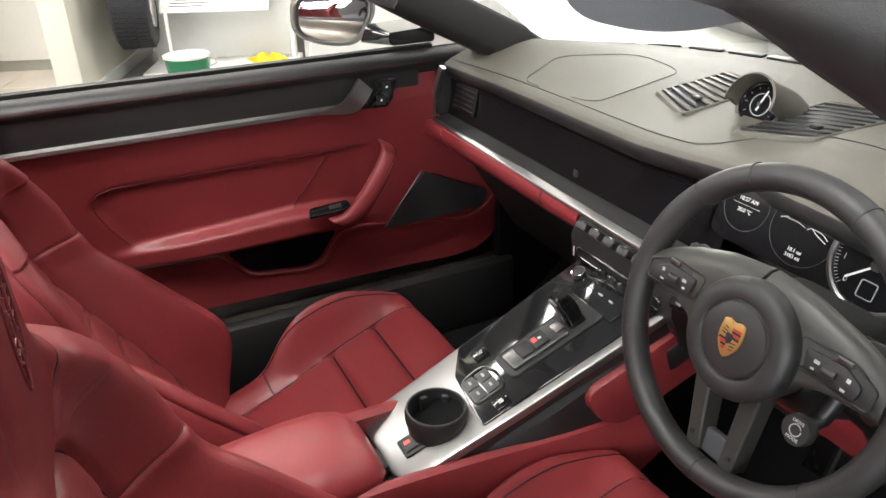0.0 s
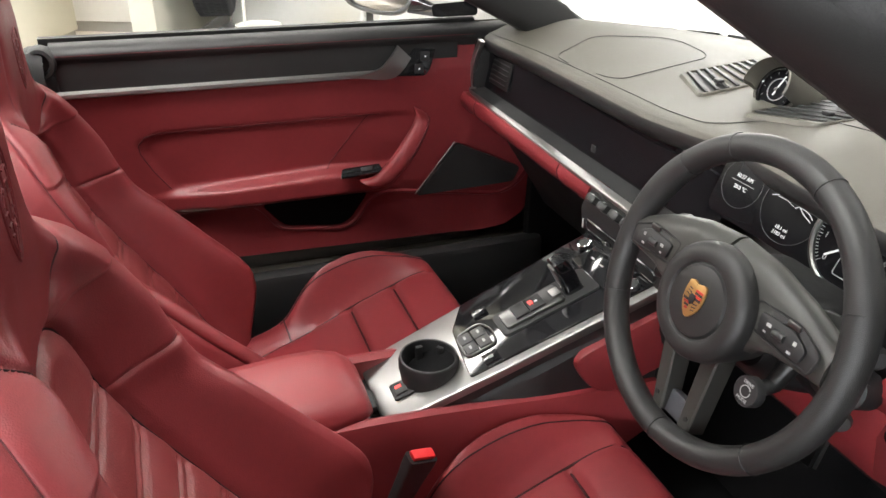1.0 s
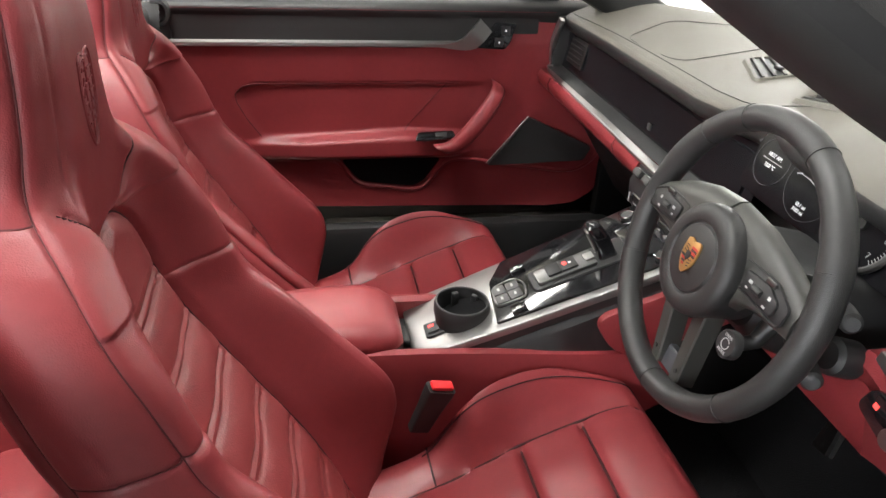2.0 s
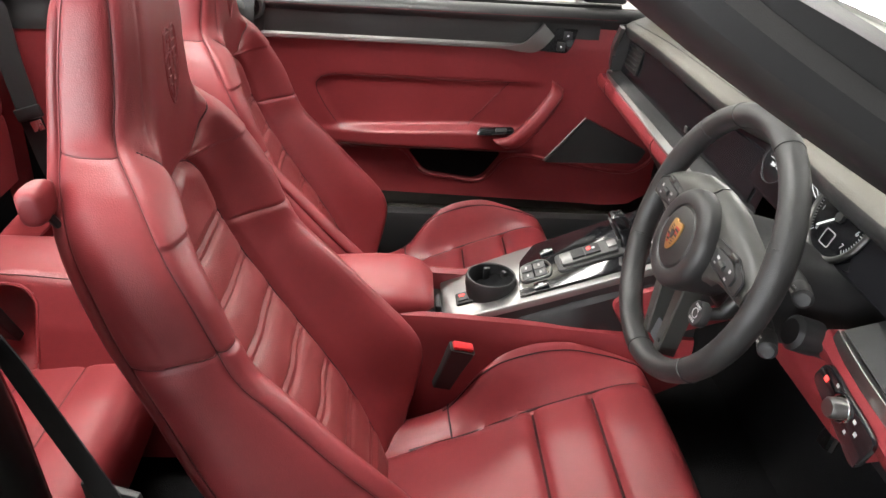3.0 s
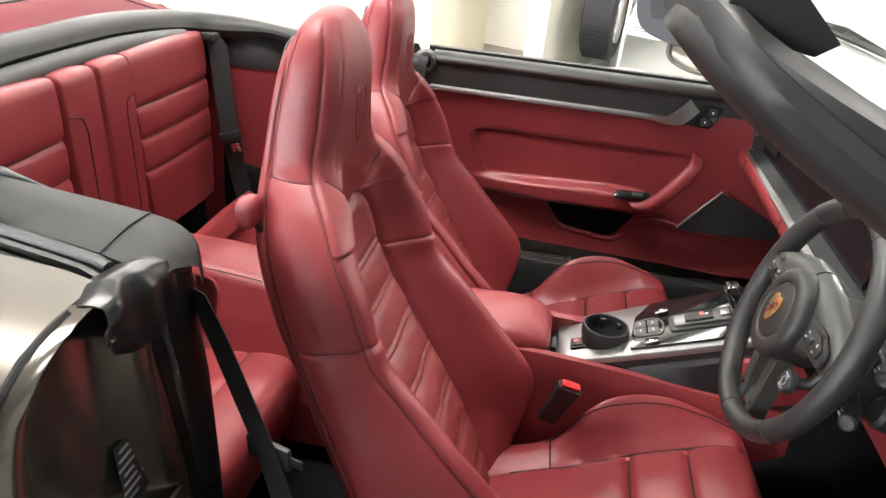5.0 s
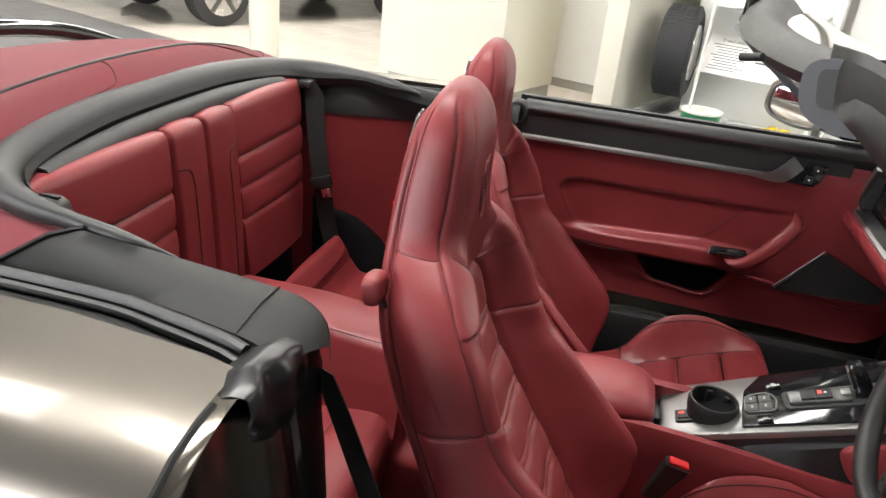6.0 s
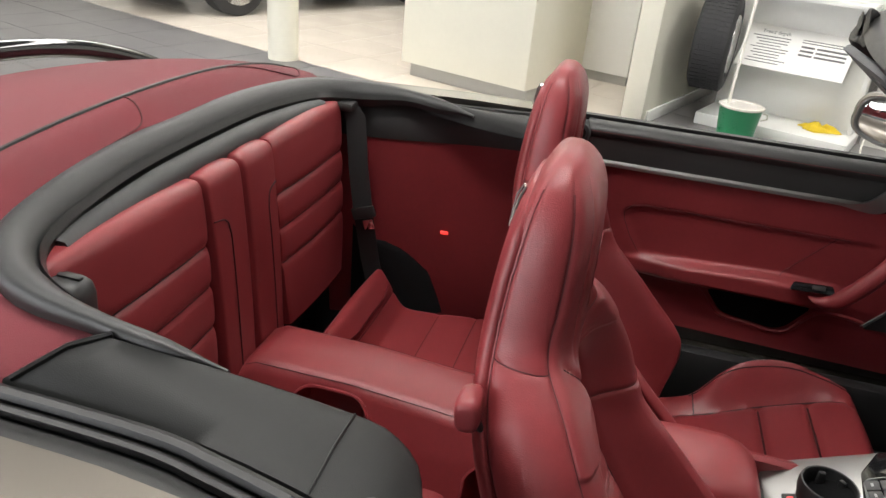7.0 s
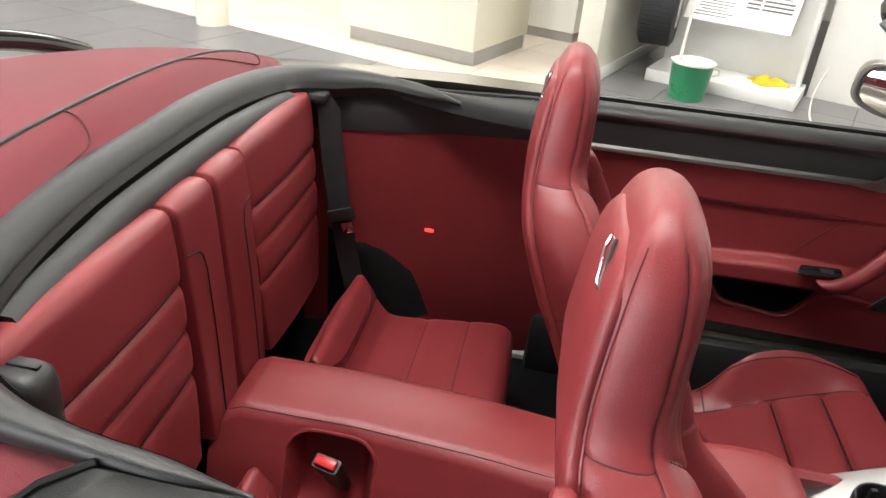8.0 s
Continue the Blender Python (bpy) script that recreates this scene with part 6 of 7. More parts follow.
def build_surround():
    s = thing("rear_surround", "dark grey soft trim ring round the rear of the cabin", "trim")
    path = mirror_path([(-0.960, -0.528, 0.906), (-1.03, -0.531, 0.924), (-1.12, -0.528, 0.936), (-1.20, -0.513, 0.942), (-1.275, -0.475, 0.948), (-1.325, -0.40, 0.957), (-1.350, -0.26, 0.968), (-1.360, -0.10, 0.974)])
    ring = [(-0.022, -0.026), (-0.024, 0.000), (-0.012, 0.010), (0.006, 0.007), (0.022, -0.006), (0.030, -0.026), (0.026, -0.044), (0.0, -0.05)]
    part("ring", ribbon(path, ring, 90), GREY_TRIM, s, "dark grey padded ring", sharp=60)
    part("ring_underside", ribbon(path, [(0.030, -0.014), (0.036, -0.026), (0.031, -0.047), (0.022, -0.047)], 90), RUBBER, s, "black rubber underside")
    shelf = mirror_path([(-1.290, -0.385, 0.912), (-1.296, -0.33, 0.916), (-1.304, -0.22, 0.922), (-1.310, -0.10, 0.926)])
    part("lower_band", ribbon(shelf, [(-0.010, 0.016), (0.010, 0.014), (0.022, -0.004), (0.018, -0.020), (-0.012, -0.02)], 50, False), GREY_TRIM, s, "lower dark grey band", sharp=60)
    part("gap_floor", ribbon(mirror_path([(-1.290, -0.40, 0.90), (-1.315, -0.33, 0.912), (-1.335, -0.2, 0.92), (-1.340, -0.1, 0.922)]), [(-0.03, 0.01), (0.03, -0.01), (0.03, -0.03), (-0.03, -0.03)], 40, False), RUBBER, s)
    return s


build_surround()


def deck_z(x, y):
    """Height of the stowed roof and rear deck."""
    k = (x + 1.36) / -1.0
    z = 1.020 - 0.30 * max(0, k - 0.12) ** 1.7 - 0.085 * (abs(y - MID) / 0.62) ** 2.2
    return z - 0.052 * smooth(-1.43, -1.335, x)


def build_roof():
    roof = thing("folded_roof_cover", "red fabric cover over the folded convertible roof", "convertible roof")

    def edge(a):
        # front edge of the cover follows the ring
        y = MID + 0.635 * math.sin(a)
        x = -1.02 - 0.325 * math.cos(a) ** 0.55
        return x, y

    def f(a, k):
        x0, y0 = edge(a)
        x1 = -1.82 - 0.05 * math.cos(a)
        x, y = x0 + (x1 - x0) * k, y0 * (1 + 0.08 * math.sin(math.pi * k)) - 0.12 * (y0 - MID) * k
        return (x, y, deck_z(x, y))

    part("fabric", sheet(f, np.linspace(-1.51, 1.51, 70), np.linspace(0, 1, 30)), RED_FABRIC, roof, "red roof fabric", sharp=70)
    for side in (-1, 1):
        def corner(x, v):
            # the fabric's front corner between the ring and the window seals
            inner = float(np.interp(x, [-1.44, -1.28, -1.18, -1.10], [0.43, 0.510, 0.540, 0.565]))
            outer = float(np.interp(x, [-1.44, -1.30, -1.16, -1.10], [0.635, 0.642, 0.640, 0.580]))
            top = float(np.interp(x, [-1.44, -1.28, -1.10], [0.955, 0.930, 0.918]))
            return (x, MID + side * (inner + (outer - inner) * v), top + (0.884 - top) * v ** 1.3)
        part("fabric_corner", sheet(corner, np.linspace(-1.44, -1.10, 14), np.linspace(0, 1, 8)), RED_FABRIC, roof, sharp=70)
    lift = lambda x, y, d=0.001: (x, y, deck_z(x, y) + d)
    part("cross_seam", tube([lift(-1.435 - 0.035 * ((y - MID) / 0.6) ** 2, y, 0.001) for y in np.linspace(-0.60, 0.62, 40)], 0.0036, n=6), GREY_TRIM, roof, "black seam cord")
    # stitched flaps in front of the cord
    near = [(-1.436, -0.045), (-1.405, -0.050), (-1.380, -0.075), (-1.374, -0.130), (-1.370, -0.220), (-1.360, -0.320)]
    far = [(-1.442, 0.290), (-1.415, 0.380), (-1.395, 0.480), (-1.392, 0.540), (-1.415, 0.585), (-1.462, 0.600)]
    for flap in (near, far):
        part("flap_seam", tube([lift(x, y) for x, y in spline(flap, 40)], 0.0016, n=5), SHADED_THREAD, roof)
    return roof


build_roof()


def build_body():
    body = thing("convertible_car", "champagne silver convertible sports car body", "car")
    # black quarter covers behind the doors
    for side in (-1, 1):
        Y = lambda y: MID + side * (y - 0.0)
        inner = spline([(-1.10, 0.578, 0.930), (-0.96, 0.568, 0.914), (-0.81, 0.570, 0.902), (-0.765, 0.580, 0.896), (-0.735, 0.602, 0.886), (-0.722, 0.630, 0.874)], 24)
        outer = spline([(-1.17, 0.640, 0.893), (-1.02, 0.645, 0.896), (-0.90, 0.662, 0.896), (-0.81, 0.680, 0.895), (-0.765, 0.690, 0.890), (-0.742, 0.690, 0.878)], 24)
        rings = []
        for a, b in zip(inner, outer):
            rings.append([(a[0], Y(a[1] - 0.012), a[2] - 0.035), (a[0], Y(a[1] - 0.006), a[2] - 0.006), (a[0], Y(a[1] + 0.003), a[2]), ((a[0] + b[0]) / 2, Y((a[1] + b[1]) / 2), (a[2] + b[2]) / 2 + 0.005), (b[0], Y(b[1]), b[2]), (b[0], Y(b[1] + 0.006), b[2] - 0.02)])
        cover = part("quarter_cover", loft(rings, closed=False), COVER_GREY, body, "dark grey quarter cover", sharp=60)
        part("cover_joint", tube([(-0.812, Y(0.570), 0.9025), (-0.812, Y(0.62), 0.9045), (-0.812, Y(0.681), 0.896)], 0.0014, n=5), BLACK, cover)
        part("cover_joint", tube([(-1.085, Y(0.575), 0.930), (-1.12, Y(0.60), 0.922), (-1.160, Y(0.640), 0.896)], 0.004, n=6), RUBBER, cover)
        # rubber seal strips along the outside of the cover
        sp = spline([(-1.55, 0.635, 0.868), (-1.30, 0.650, 0.882), (-1.0, 0.660, 0.890), (-0.90, 0.675, 0.891), (-0.81, 0.694, 0.890), (-0.789, 0.700, 0.887)], 36)
        for dy, dz, r in ((0.0, 0.003, 0.0085), (0.018, -0.001, 0.0065)):
            part("window_seal", tube([(x, Y(y + dy), z + dz) for x, y, z in sp], r, n=8), RUBBER, body)
        part("seal_bed", loft([[(x, Y(y - 0.02), z - 0.010), (x, Y(y + 0.048), z - 0.004), (x, Y(y + 0.060), z - 0.03), (x, Y(y - 0.02), z - 0.03)] for x, y, z in sp]), GREY_TRIM, body)
        # rear quarter in silver paint, flaring over the wheel
        def quarter(x, k):
            y0 = float(np.interp(x, [-2.3, -2.0, -1.55, -1.30, -1.0, -0.82, -0.774], [0.58, 0.67, 0.695, 0.708, 0.718, 0.732, 0.742]))
            z0 = float(np.interp(x, [-2.3, -2.0, -1.55, -1.30, -1.0, -0.80, -0.765], [0.72, 0.82, 0.880, 0.893, 0.902, 0.899, 0.897]))
            wide = float(np.interp(x, [-2.3, -2.0, -1.55, -1.2, -0.95, -0.765], [0.74, 0.88, 0.945, 0.95, 0.948, 0.948]))
            g = wide - y0
            prof = spline([(y0, z0), (y0 + g * 0.46, z0 - 0.008), (y0 + g * 0.66, z0 - 0.021), (y0 + g * 0.80, z0 - 0.040), (y0 + g * 0.945, z0 - 0.10), (wide, z0 - 0.22), (wide - 0.003, 0.45), (wide - 0.023, 0.24)], 20)
            p = prof[int(round(k * 19))]
            return (x, Y(p[0]), p[1])
        part("rear_quarter", sheet(quarter, np.linspace(-2.3, -0.774, 36), np.linspace(0, 1, 20)), PAINT, body, "champagne silver rear quarter", sharp=60)
        if side > 0:
            continue
        # the jamb: from the skin's edge a rim, a hollow, a rounded post and a groove; the edge leans in as it rises
        skin = [quarter(-0.774, k / 19) for k in range(19, -1, -1)]
        edge_d = lambda z: float(np.interp(z, [p[2] for p in skin], [abs(p[1] - MID) for p in skin])) - 0.002
        post_d = lambda z: float(np.interp(z, [0.24, 0.50, 0.58, 0.80, 0.90], [0.600, 0.630, 0.642, 0.698, 0.705]))
        rows = []
        for z in [0.24, 0.32, 0.40, 0.48, 0.56, 0.62, 0.68, 0.74, 0.78, 0.81, 0.835, 0.853, 0.867, 0.877, 0.884, 0.889, 0.892, 0.894]:
            o, q = edge_d(z), post_d(z)
            h = o - q
            pts = [(o - 0.002, -0.785), (o, -0.776), (o - 0.003, -0.769), (o - min(0.012, 0.1 * h), -0.757), (o - min(0.024, 0.16 * h), -0.753), (o - 0.26 * h, -0.768), (o - 0.40 * h, -0.784), (o - 0.60 * h, -0.786), (o - 0.76 * h, -0.776), (q + 0.13 * h, -0.756), (q + 0.06 * h, -0.748), (q + 0.004, -0.746), (q - 0.002, -0.750), (q - 0.006, -0.770)]
            rows.append([(x, Y(d), z) for d, x in pts])
        jf = part("door_jamb", loft(rows, closed=False), PAINT_IN, body, "silver painted door jamb", sharp=50)
        # dark tube along the skin's edge, laid in for the shadow gap there
        part("edge_shadow_seal", tube([(-0.770, Y(edge_d(z) - 0.001), z - 0.001) for z in np.concatenate([np.linspace(0.26, 0.86, 24), np.linspace(0.864, 0.893, 16)])], 0.0045, n=6), RUBBER, body)
        # rubber groove and the dark trimmed post behind it
        post_in = lambda z: float(np.interp(z, [0.20, 0.50, 0.67, 0.77, 0.834, 0.868, 0.885], [0.525, 0.552, 0.570, 0.592, 0.592, 0.606, 0.630]))
        rows = []
        for z in [0.20, 0.35, 0.50, 0.60, 0.70, 0.76, 0.80, 0.834, 0.855, 0.868, 0.878, 0.884]:
            a, b = post_d(z) - 0.004, post_in(z)
            low = smooth(0.84, 0.885, z) * 0.012
            rows.append([(-0.775, Y(a), z), (-0.752, Y(a - 0.006), z), (-0.750, Y(a - 0.020), z), (-0.758, Y(a - 0.024), z), (-0.745 - low, Y(a - 0.030), z), (-0.738 - low, Y((a + b) / 2 - 0.012), z), (-0.736 - low, Y(b + 0.016), z), (-0.742 - low, Y(b + 0.004), z), (-0.765, Y(b), z), (-0.86, Y(b + 0.01), z)])
        part("door_post_trim", loft(rows, closed=False), BOOT, body, "glossy dark door post trim", sharp=50)
        part("post_red_edge", tube([(-0.752, Y(post_in(z) - 0.006), z) for z in np.linspace(0.22, 0.76, 20)], 0.004, n=8), RED, body)
        part("post_cap", loft([[(x, Y(d), zz) for x, d, zz in ((-0.80, 0.690, z - 0.010), (-0.748, 0.688, z - 0.014), (-0.738, 0.66, z - 0.012), (-0.736, 0.630, z - 0.022), (-0.742, 0.604, z - 0.040), (-0.80, 0.592, z - 0.03))] for z in (0.885, 0.896)], caps=True), GREY_TRIM, body)
        def boot(a, k):
            # a soft flap draped over the corner: a across from outside to inside, k from its back edge over the top and down
            d = 0.786 - 0.138 * a + 0.006 * math.sin(3.3 * math.pi * k + 1) * (1 - a)
            top = float(np.interp(a, [0, 0.3, 0.7, 1], [0.896, 0.906, 0.901, 0.890]))
            low = float(np.interp(a, [0, 0.12, 0.3, 0.6, 1], [0.852, 0.828, 0.815, 0.806, 0.796]))
            x = float(np.interp(k, [0, 0.22, 0.36, 0.50, 0.8, 1], [-0.790, -0.762, -0.744, -0.736, -0.736, -0.742]))
            z = float(np.interp(k, [0, 0.22, 0.36, 0.50, 1], [top - 0.012, top, top - 0.004, top - 0.022, low]))
            fold = (0.004 * math.sin(9 * a + 3 * k) + 0.0025 * math.sin(17 * a - 5 * k + 1)) * smooth(0.1, 0.5, k)
            return (x + fold, Y(d), z + 0.4 * fold)
        part("seal_boot", thicken(sheet(boot, np.linspace(0, 1, 30), np.linspace(0, 1, 30)), 0.003), BOOT, body, "folded black rubber corner boot", sharp=80)
        if side < 0:
            lab = basis((-0.770, -0.693, 0.632), (0.0, 1, 0.02), (-0.08, -0.3, 1))
            part("type_label", place(box((0.055, 0.095, 0.001), (0, 0, 0)), lab), BLACK, jf, "black label with small unreadable print")
            bars([(-0.010, 0.036 - 0.012 * k, 0.020 + 0.008 * (k % 3), 0.004) for k in range(7)] + [(0.018, 0.030 - 0.012 * k, 0.010, 0.004) for k in range(5)], DIM_INK, jf, lab @ pose(0, 0, 0.0006), "label_bar")
            st = Vector((-0.748, -0.655, 0.520))
            part("striker_plate", place(prism(rounded([(-0.03, -0.03), (0.03, -0.03), (0.03, 0.03), (-0.03, 0.03)], 0.015), 0.006, 0.002), basis(st, (0, 1, 0), (0, 0, 1))), SATIN_DARK, jf)
            part("striker_loop", tube([st + Vector((0.005, -0.02, 0.01)), st + Vector((0.03, -0.018, 0.008)), st + Vector((0.034, 0.012, 0)), st + Vector((0.005, 0.02, -0.005))], 0.005, n=8), CHROME, jf)
    # rear deck behind the roof cover, with a dark lip
    part("rear_lid", sheet(lambda x, y: (x, y, deck_z(-1.82, y) - 0.035 - 0.32 * (-1.83 - x) ** 1.2 * 1.0), np.linspace(-1.83, -2.32, 12), np.linspace(-0.62, 0.68, 24)), PAINT, body, "champagne silver rear lid", sharp=60)
    part("lid_lip", tube([(-1.86 - 0.04 * (1 - ((y - MID) / 0.6) ** 2), y, deck_z(-1.82, y) + 0.030 - 0.03 * abs((y - MID) / 0.6) ** 3) for y in np.linspace(-0.58, 0.64, 30)], 0.022, n=10), GLOSS, body, "gloss black lip at the rear edge")
    part("tail", sheet(lambda k, y: (-2.32 - 0.08 * math.sin(k * 1.6), y * (1 - 0.05 * k), float(np.interp(k, [0, 0.3, 1], [0.75, 0.62, 0.25]))), np.linspace(0, 1, 8), np.linspace(-0.72, 0.78, 10)), PAINT, body, sharp=60)
    # bonnet and front wings as one crowned skin
    def front(x, y):
        a = abs(y) / 0.9
        nose = smooth(0.9, 2.05, x)
        z = 0.880 - 0.28 * nose * (0.6 + 0.4 * nose) + 0.0 * a
        crown = 0.035 * math.exp(-((abs(y) - 0.70) / 0.12) ** 2) * (1 - 0.4 * nose)
        return (x, y, z + crown - 0.26 * smooth(0.78, 1.0, a) ** 1.6)
    part("bonnet", sheet(front, np.linspace(0.60, 1.98, 24), np.linspace(-0.9, 0.9, 48)), PAINT, body, "champagne silver bonnet and wings", sharp=60)
    for side in (-1, 1):
        part("front_wing", sheet(lambda x, k: (x, side * (0.90 - 0.03 * k), float(np.interp(k, [0, 0.5, 1], [front(max(x, 0.6), 0.9)[2] + 0.01, 0.45, 0.22]))), np.linspace(0.47, 1.98, 16), np.linspace(0, 1, 8)), PAINT, body, sharp=60)
        part("wing_top", sheet(lambda x, k: (x, side * (0.66 + 0.24 * k), float(np.interp(k, [0, 0.35, 0.7, 1], [0.900, 0.888, 0.81, 0.63]))), np.linspace(0.30, 0.62, 6), np.linspace(0, 1, 12)), PAINT, body, sharp=60)
        part("cowl_side", box((0.16, 0.03, 0.22), (0.39, side * 0.735, 0.79), 0.01), BLACK, body)
        part("footwell_side", box((0.40, 0.03, 0.72), (0.575, side * 0.742, 0.49), 0.008), CARPET, body)
        part("sill_cover", box((1.16, 0.05, 0.19), (-0.16, side * 0.728, 0.235), 0.02), BLACK, body, "black plastic sill cover")
        part("sill", box((1.3, 0.13, 0.13), (-0.14, side * 0.80, 0.255), 0.03), PAINT_IN, body, "painted door sill")
    part("nose", sheet(lambda k, y: (1.98 + 0.10 * math.sin(1.5 * k), y * (1 - 0.04 * k), float(np.interp(k, [0, 1], [front(1.98, y)[2], 0.22]))), np.linspace(0, 1, 8), np.linspace(-0.9, 0.9, 20)), PAINT, body, sharp=60)
    part("cowl_tray", sheet(lambda x, y: (x + 0.10 * (1 - (y / 0.66) ** 2) - 0.08, y, 0.885 - 0.02 * smooth(0.6, 0.7, x)), np.linspace(0.50, 0.82, 6), np.linspace(-0.66, 0.66, 12)), BLACK, body, "black cowl tray")
    # floor pan, carpets, inner sills, bulkheads
    part("floor_pan", box((3.9, 1.60, 0.03), (-0.15, 0, 0.115), 0.005), BLACK, body)
    part("carpet", box((2.1, 1.50, 0.02), (-0.32, 0, 0.142), 0.004), CARPET, body, "black carpet")
    part("rear_bulkhead", box((0.04, 1.25, 0.74), (-1.36, MID, 0.52), 0.01), CARPET, body)
    part("rear_floor", box((0.40, 1.20, 0.14), (-1.20, MID, 0.24), 0.02), CARPET, body)
    part("front_bulkhead", box((0.04, 1.45, 0.72), (0.74, 0, 0.50), 0.01), CARPET, body)
    part("footwell_slope", place(box((0.40, 1.42, 0.02), (0, 0, 0), 0.004), pose(0.58, 0, 0.28, 0, -42, 0)), CARPET, body)
    # inner quarter panels with their black rails
    for side in (-1, 1):
        Yq = lambda x: MID + side * float(np.interp(x, [-1.30, -1.15, -0.95, -0.70], [0.50, 0.535, 0.61, 0.672]))
        top = lambda x: float(np.interp(x, [-1.30, -0.95, -0.70], [0.830, 0.822, 0.815]))
        xs = np.linspace(-1.30, -0.765 if side < 0 else -0.71, 20)
        q = part("quarter_lining", sheet(lambda x, k: (x, Yq(x) - side * 0.012 * math.sin(math.pi * k) + side * 0.03 * (1 - k), 0.20 + (top(x) - 0.20) * k), xs, np.linspace(0, 1, 12)), RED, body, "red leather quarter lining", sharp=60)
        part("quarter_rail", sheet(lambda x, k: (x, Yq(x) + side * 0.03 * k * k - side * 0.003, min(top(x) - 0.004 + k * float(np.interp(x, [-1.3, -1.0, -0.70], [0.095, 0.086, 0.076])), 0.95 if side > 0 else 0.878)), xs, np.linspace(0, 1, 8)), BLACK_PAD, body, "black leather quarter rail", sharp=60)
        if side > 0:
            part("courtesy_lamp", box((0.022, 0.006, 0.009), (-1.01, Yq(-1.01) - 0.006, 0.578), 0.003), RED_GLOW, q, "glowing red courtesy lamp")
        part("belt_shroud", sheet(lambda t, k: (-1.235 + 0.24 * t * (0.45 + 0.55 * math.sqrt(1 - k)), MID + side * (0.505 - 0.035 * math.sin(math.pi * t) + 0.075 * t), 0.34 + 0.25 * k * (1 - 0.25 * t)), np.linspace(0, 1, 12), np.linspace(0, 1, 16)), CARPET, body, "dark carpeted shroud")
    # underbody skins that close the sides below the doors, and the open doorway on the driver's side
    part("door_post_lining", box((0.06, 0.075, 0.68), (-0.722, 0.768, 0.548), 0.012), BLACK, body, "black lining of the passenger's door post")
    guide = part("belt_guide", place(loft([[(r * k * math.cos(a), 1.15 * r * k * math.sin(a), z) for a in np.linspace(0, 2 * math.pi, 28, endpoint=False)] for r, k, z in ((0.028, 1, -0.030), (0.028, 1, -0.004), (0.025, 1, 0.003), (0.019, 1, 0.004), (0.016, 1, -0.001), (0.015, 1, -0.012))]), basis((-0.716, 0.724, 0.866), (1, 0, 0), (0, 0, 1))), GREY_TRIM, body, "grey round belt guide on the door post")
    part("guide_socket", place(tube([(0, 0, -0.012), (0, 0, -0.007)], 0.0152, n=24), basis((-0.716, 0.724, 0.866), (1, 0, 0), (0, 0, 1))), RUBBER, guide)
    part("guide_stud", place(tube([(0, 0, -0.008), (0, 0, -0.002), (0, 0, 0.001)], [0.005, 0.0048, 0.002], n=14), basis((-0.716, 0.724, 0.866), (1, 0, 0), (0, 0, 1))), SATIN, guide, "pale metal stud")
    for sx, sy in ((1.42, -0.80), (1.42, 0.80), (-1.55, -0.78), (-1.55, 0.78)):
        wheel = part("wheel", place(tube([(0, -0.11, 0), (0, -0.09, 0), (0, 0.09, 0), (0, 0.11, 0)], [0.29, 0.325, 0.325, 0.29], n=36), pose(sx, sy, 0.325)), TYRE, body, "black tyre")
        part("rim", place(tube([(0, -0.10, 0), (0, 0.10, 0)], 0.22, n=28), pose(sx, sy + (0.014 if sy > 0 else -0.014), 0.325)), ALLOY, wheel)
    return body


build_body()


# ---- seat belts ----
def strap(pts, width, name_parent, label=""):
    """A flat belt along points; its broad side follows the given side vectors."""
    rings = []
    for p, s in pts:
        p, s = Vector(p), Vector(s).normalized()
        rings.append([p - s * width / 2, p + s * width / 2])
    bm = bmesh.new()
    vs = [[bm.verts.new(q) for q in r] for r in rings]
    for a, b in zip(vs, vs[1:]):
        bm.faces.new((a[0], a[1], b[1], b[0]))
    return part("webbing", thicken(bm, 0.0016), WEBBING, name_parent, label)


belt = thing("front_seat_belt", "black front seat belt hanging beside the driver's seat", "seat belt", "seat belts")
strap([((-0.735, -0.585, 0.83), (0.5, -0.3, 0.05)), ((-0.71, -0.590, 0.78), (0.6, -0.3, 0.1)), ((-0.67, -0.603, 0.70), (0.6, -0.3, 0.2)), ((-0.632, -0.613, 0.62), (0.6, -0.3, 0.25)), ((-0.59, -0.625, 0.50), (0.6, -0.25, 0.2)), ((-0.55, -0.63, 0.30), (0.6, -0.2, 0.1))], 0.046, belt)
part("belt_tongue", place(box((0.075, 0.010, 0.035), (0, 0, 0), 0.004), basis((-0.630, -0.606, 0.615), (0.9, -0.35, 0.1), (0, 1, 0))), BLACK, belt)
part("tongue_blade", place(box((0.024, 0.003, 0.014), (0.045, 0, 0), 0.001), basis((-0.630, -0.606, 0.615), (0.9, -0.35, 0.1), (0, 1, 0))), BLACK, belt)

belt = thing("rear_seat_belt", "black rear seat belt with a chrome tongue", "seat belt", "seat belts")
strap([((-1.245, 0.505, 0.905), (0.6, 0.5, 0)), ((-1.228, 0.510, 0.88), (0.7, 0.4, 0)), ((-1.215, 0.505, 0.76), (0.8, 0.3, 0)), ((-1.195, 0.500, 0.64), (0.9, 0.2, 0.1)), ((-1.175, 0.505, 0.52), (0.9, 0.1, 0.2)), ((-1.15, 0.515, 0.40), (0.9, 0, 0.2))], 0.048, belt)
part("belt_tongue", place(box((0.060, 0.010, 0.030), (0, 0, 0), 0.004), basis((-1.190, 0.488, 0.648), (0.95, 0.1, 0.3), (0, 1, 0))), BLACK, belt)
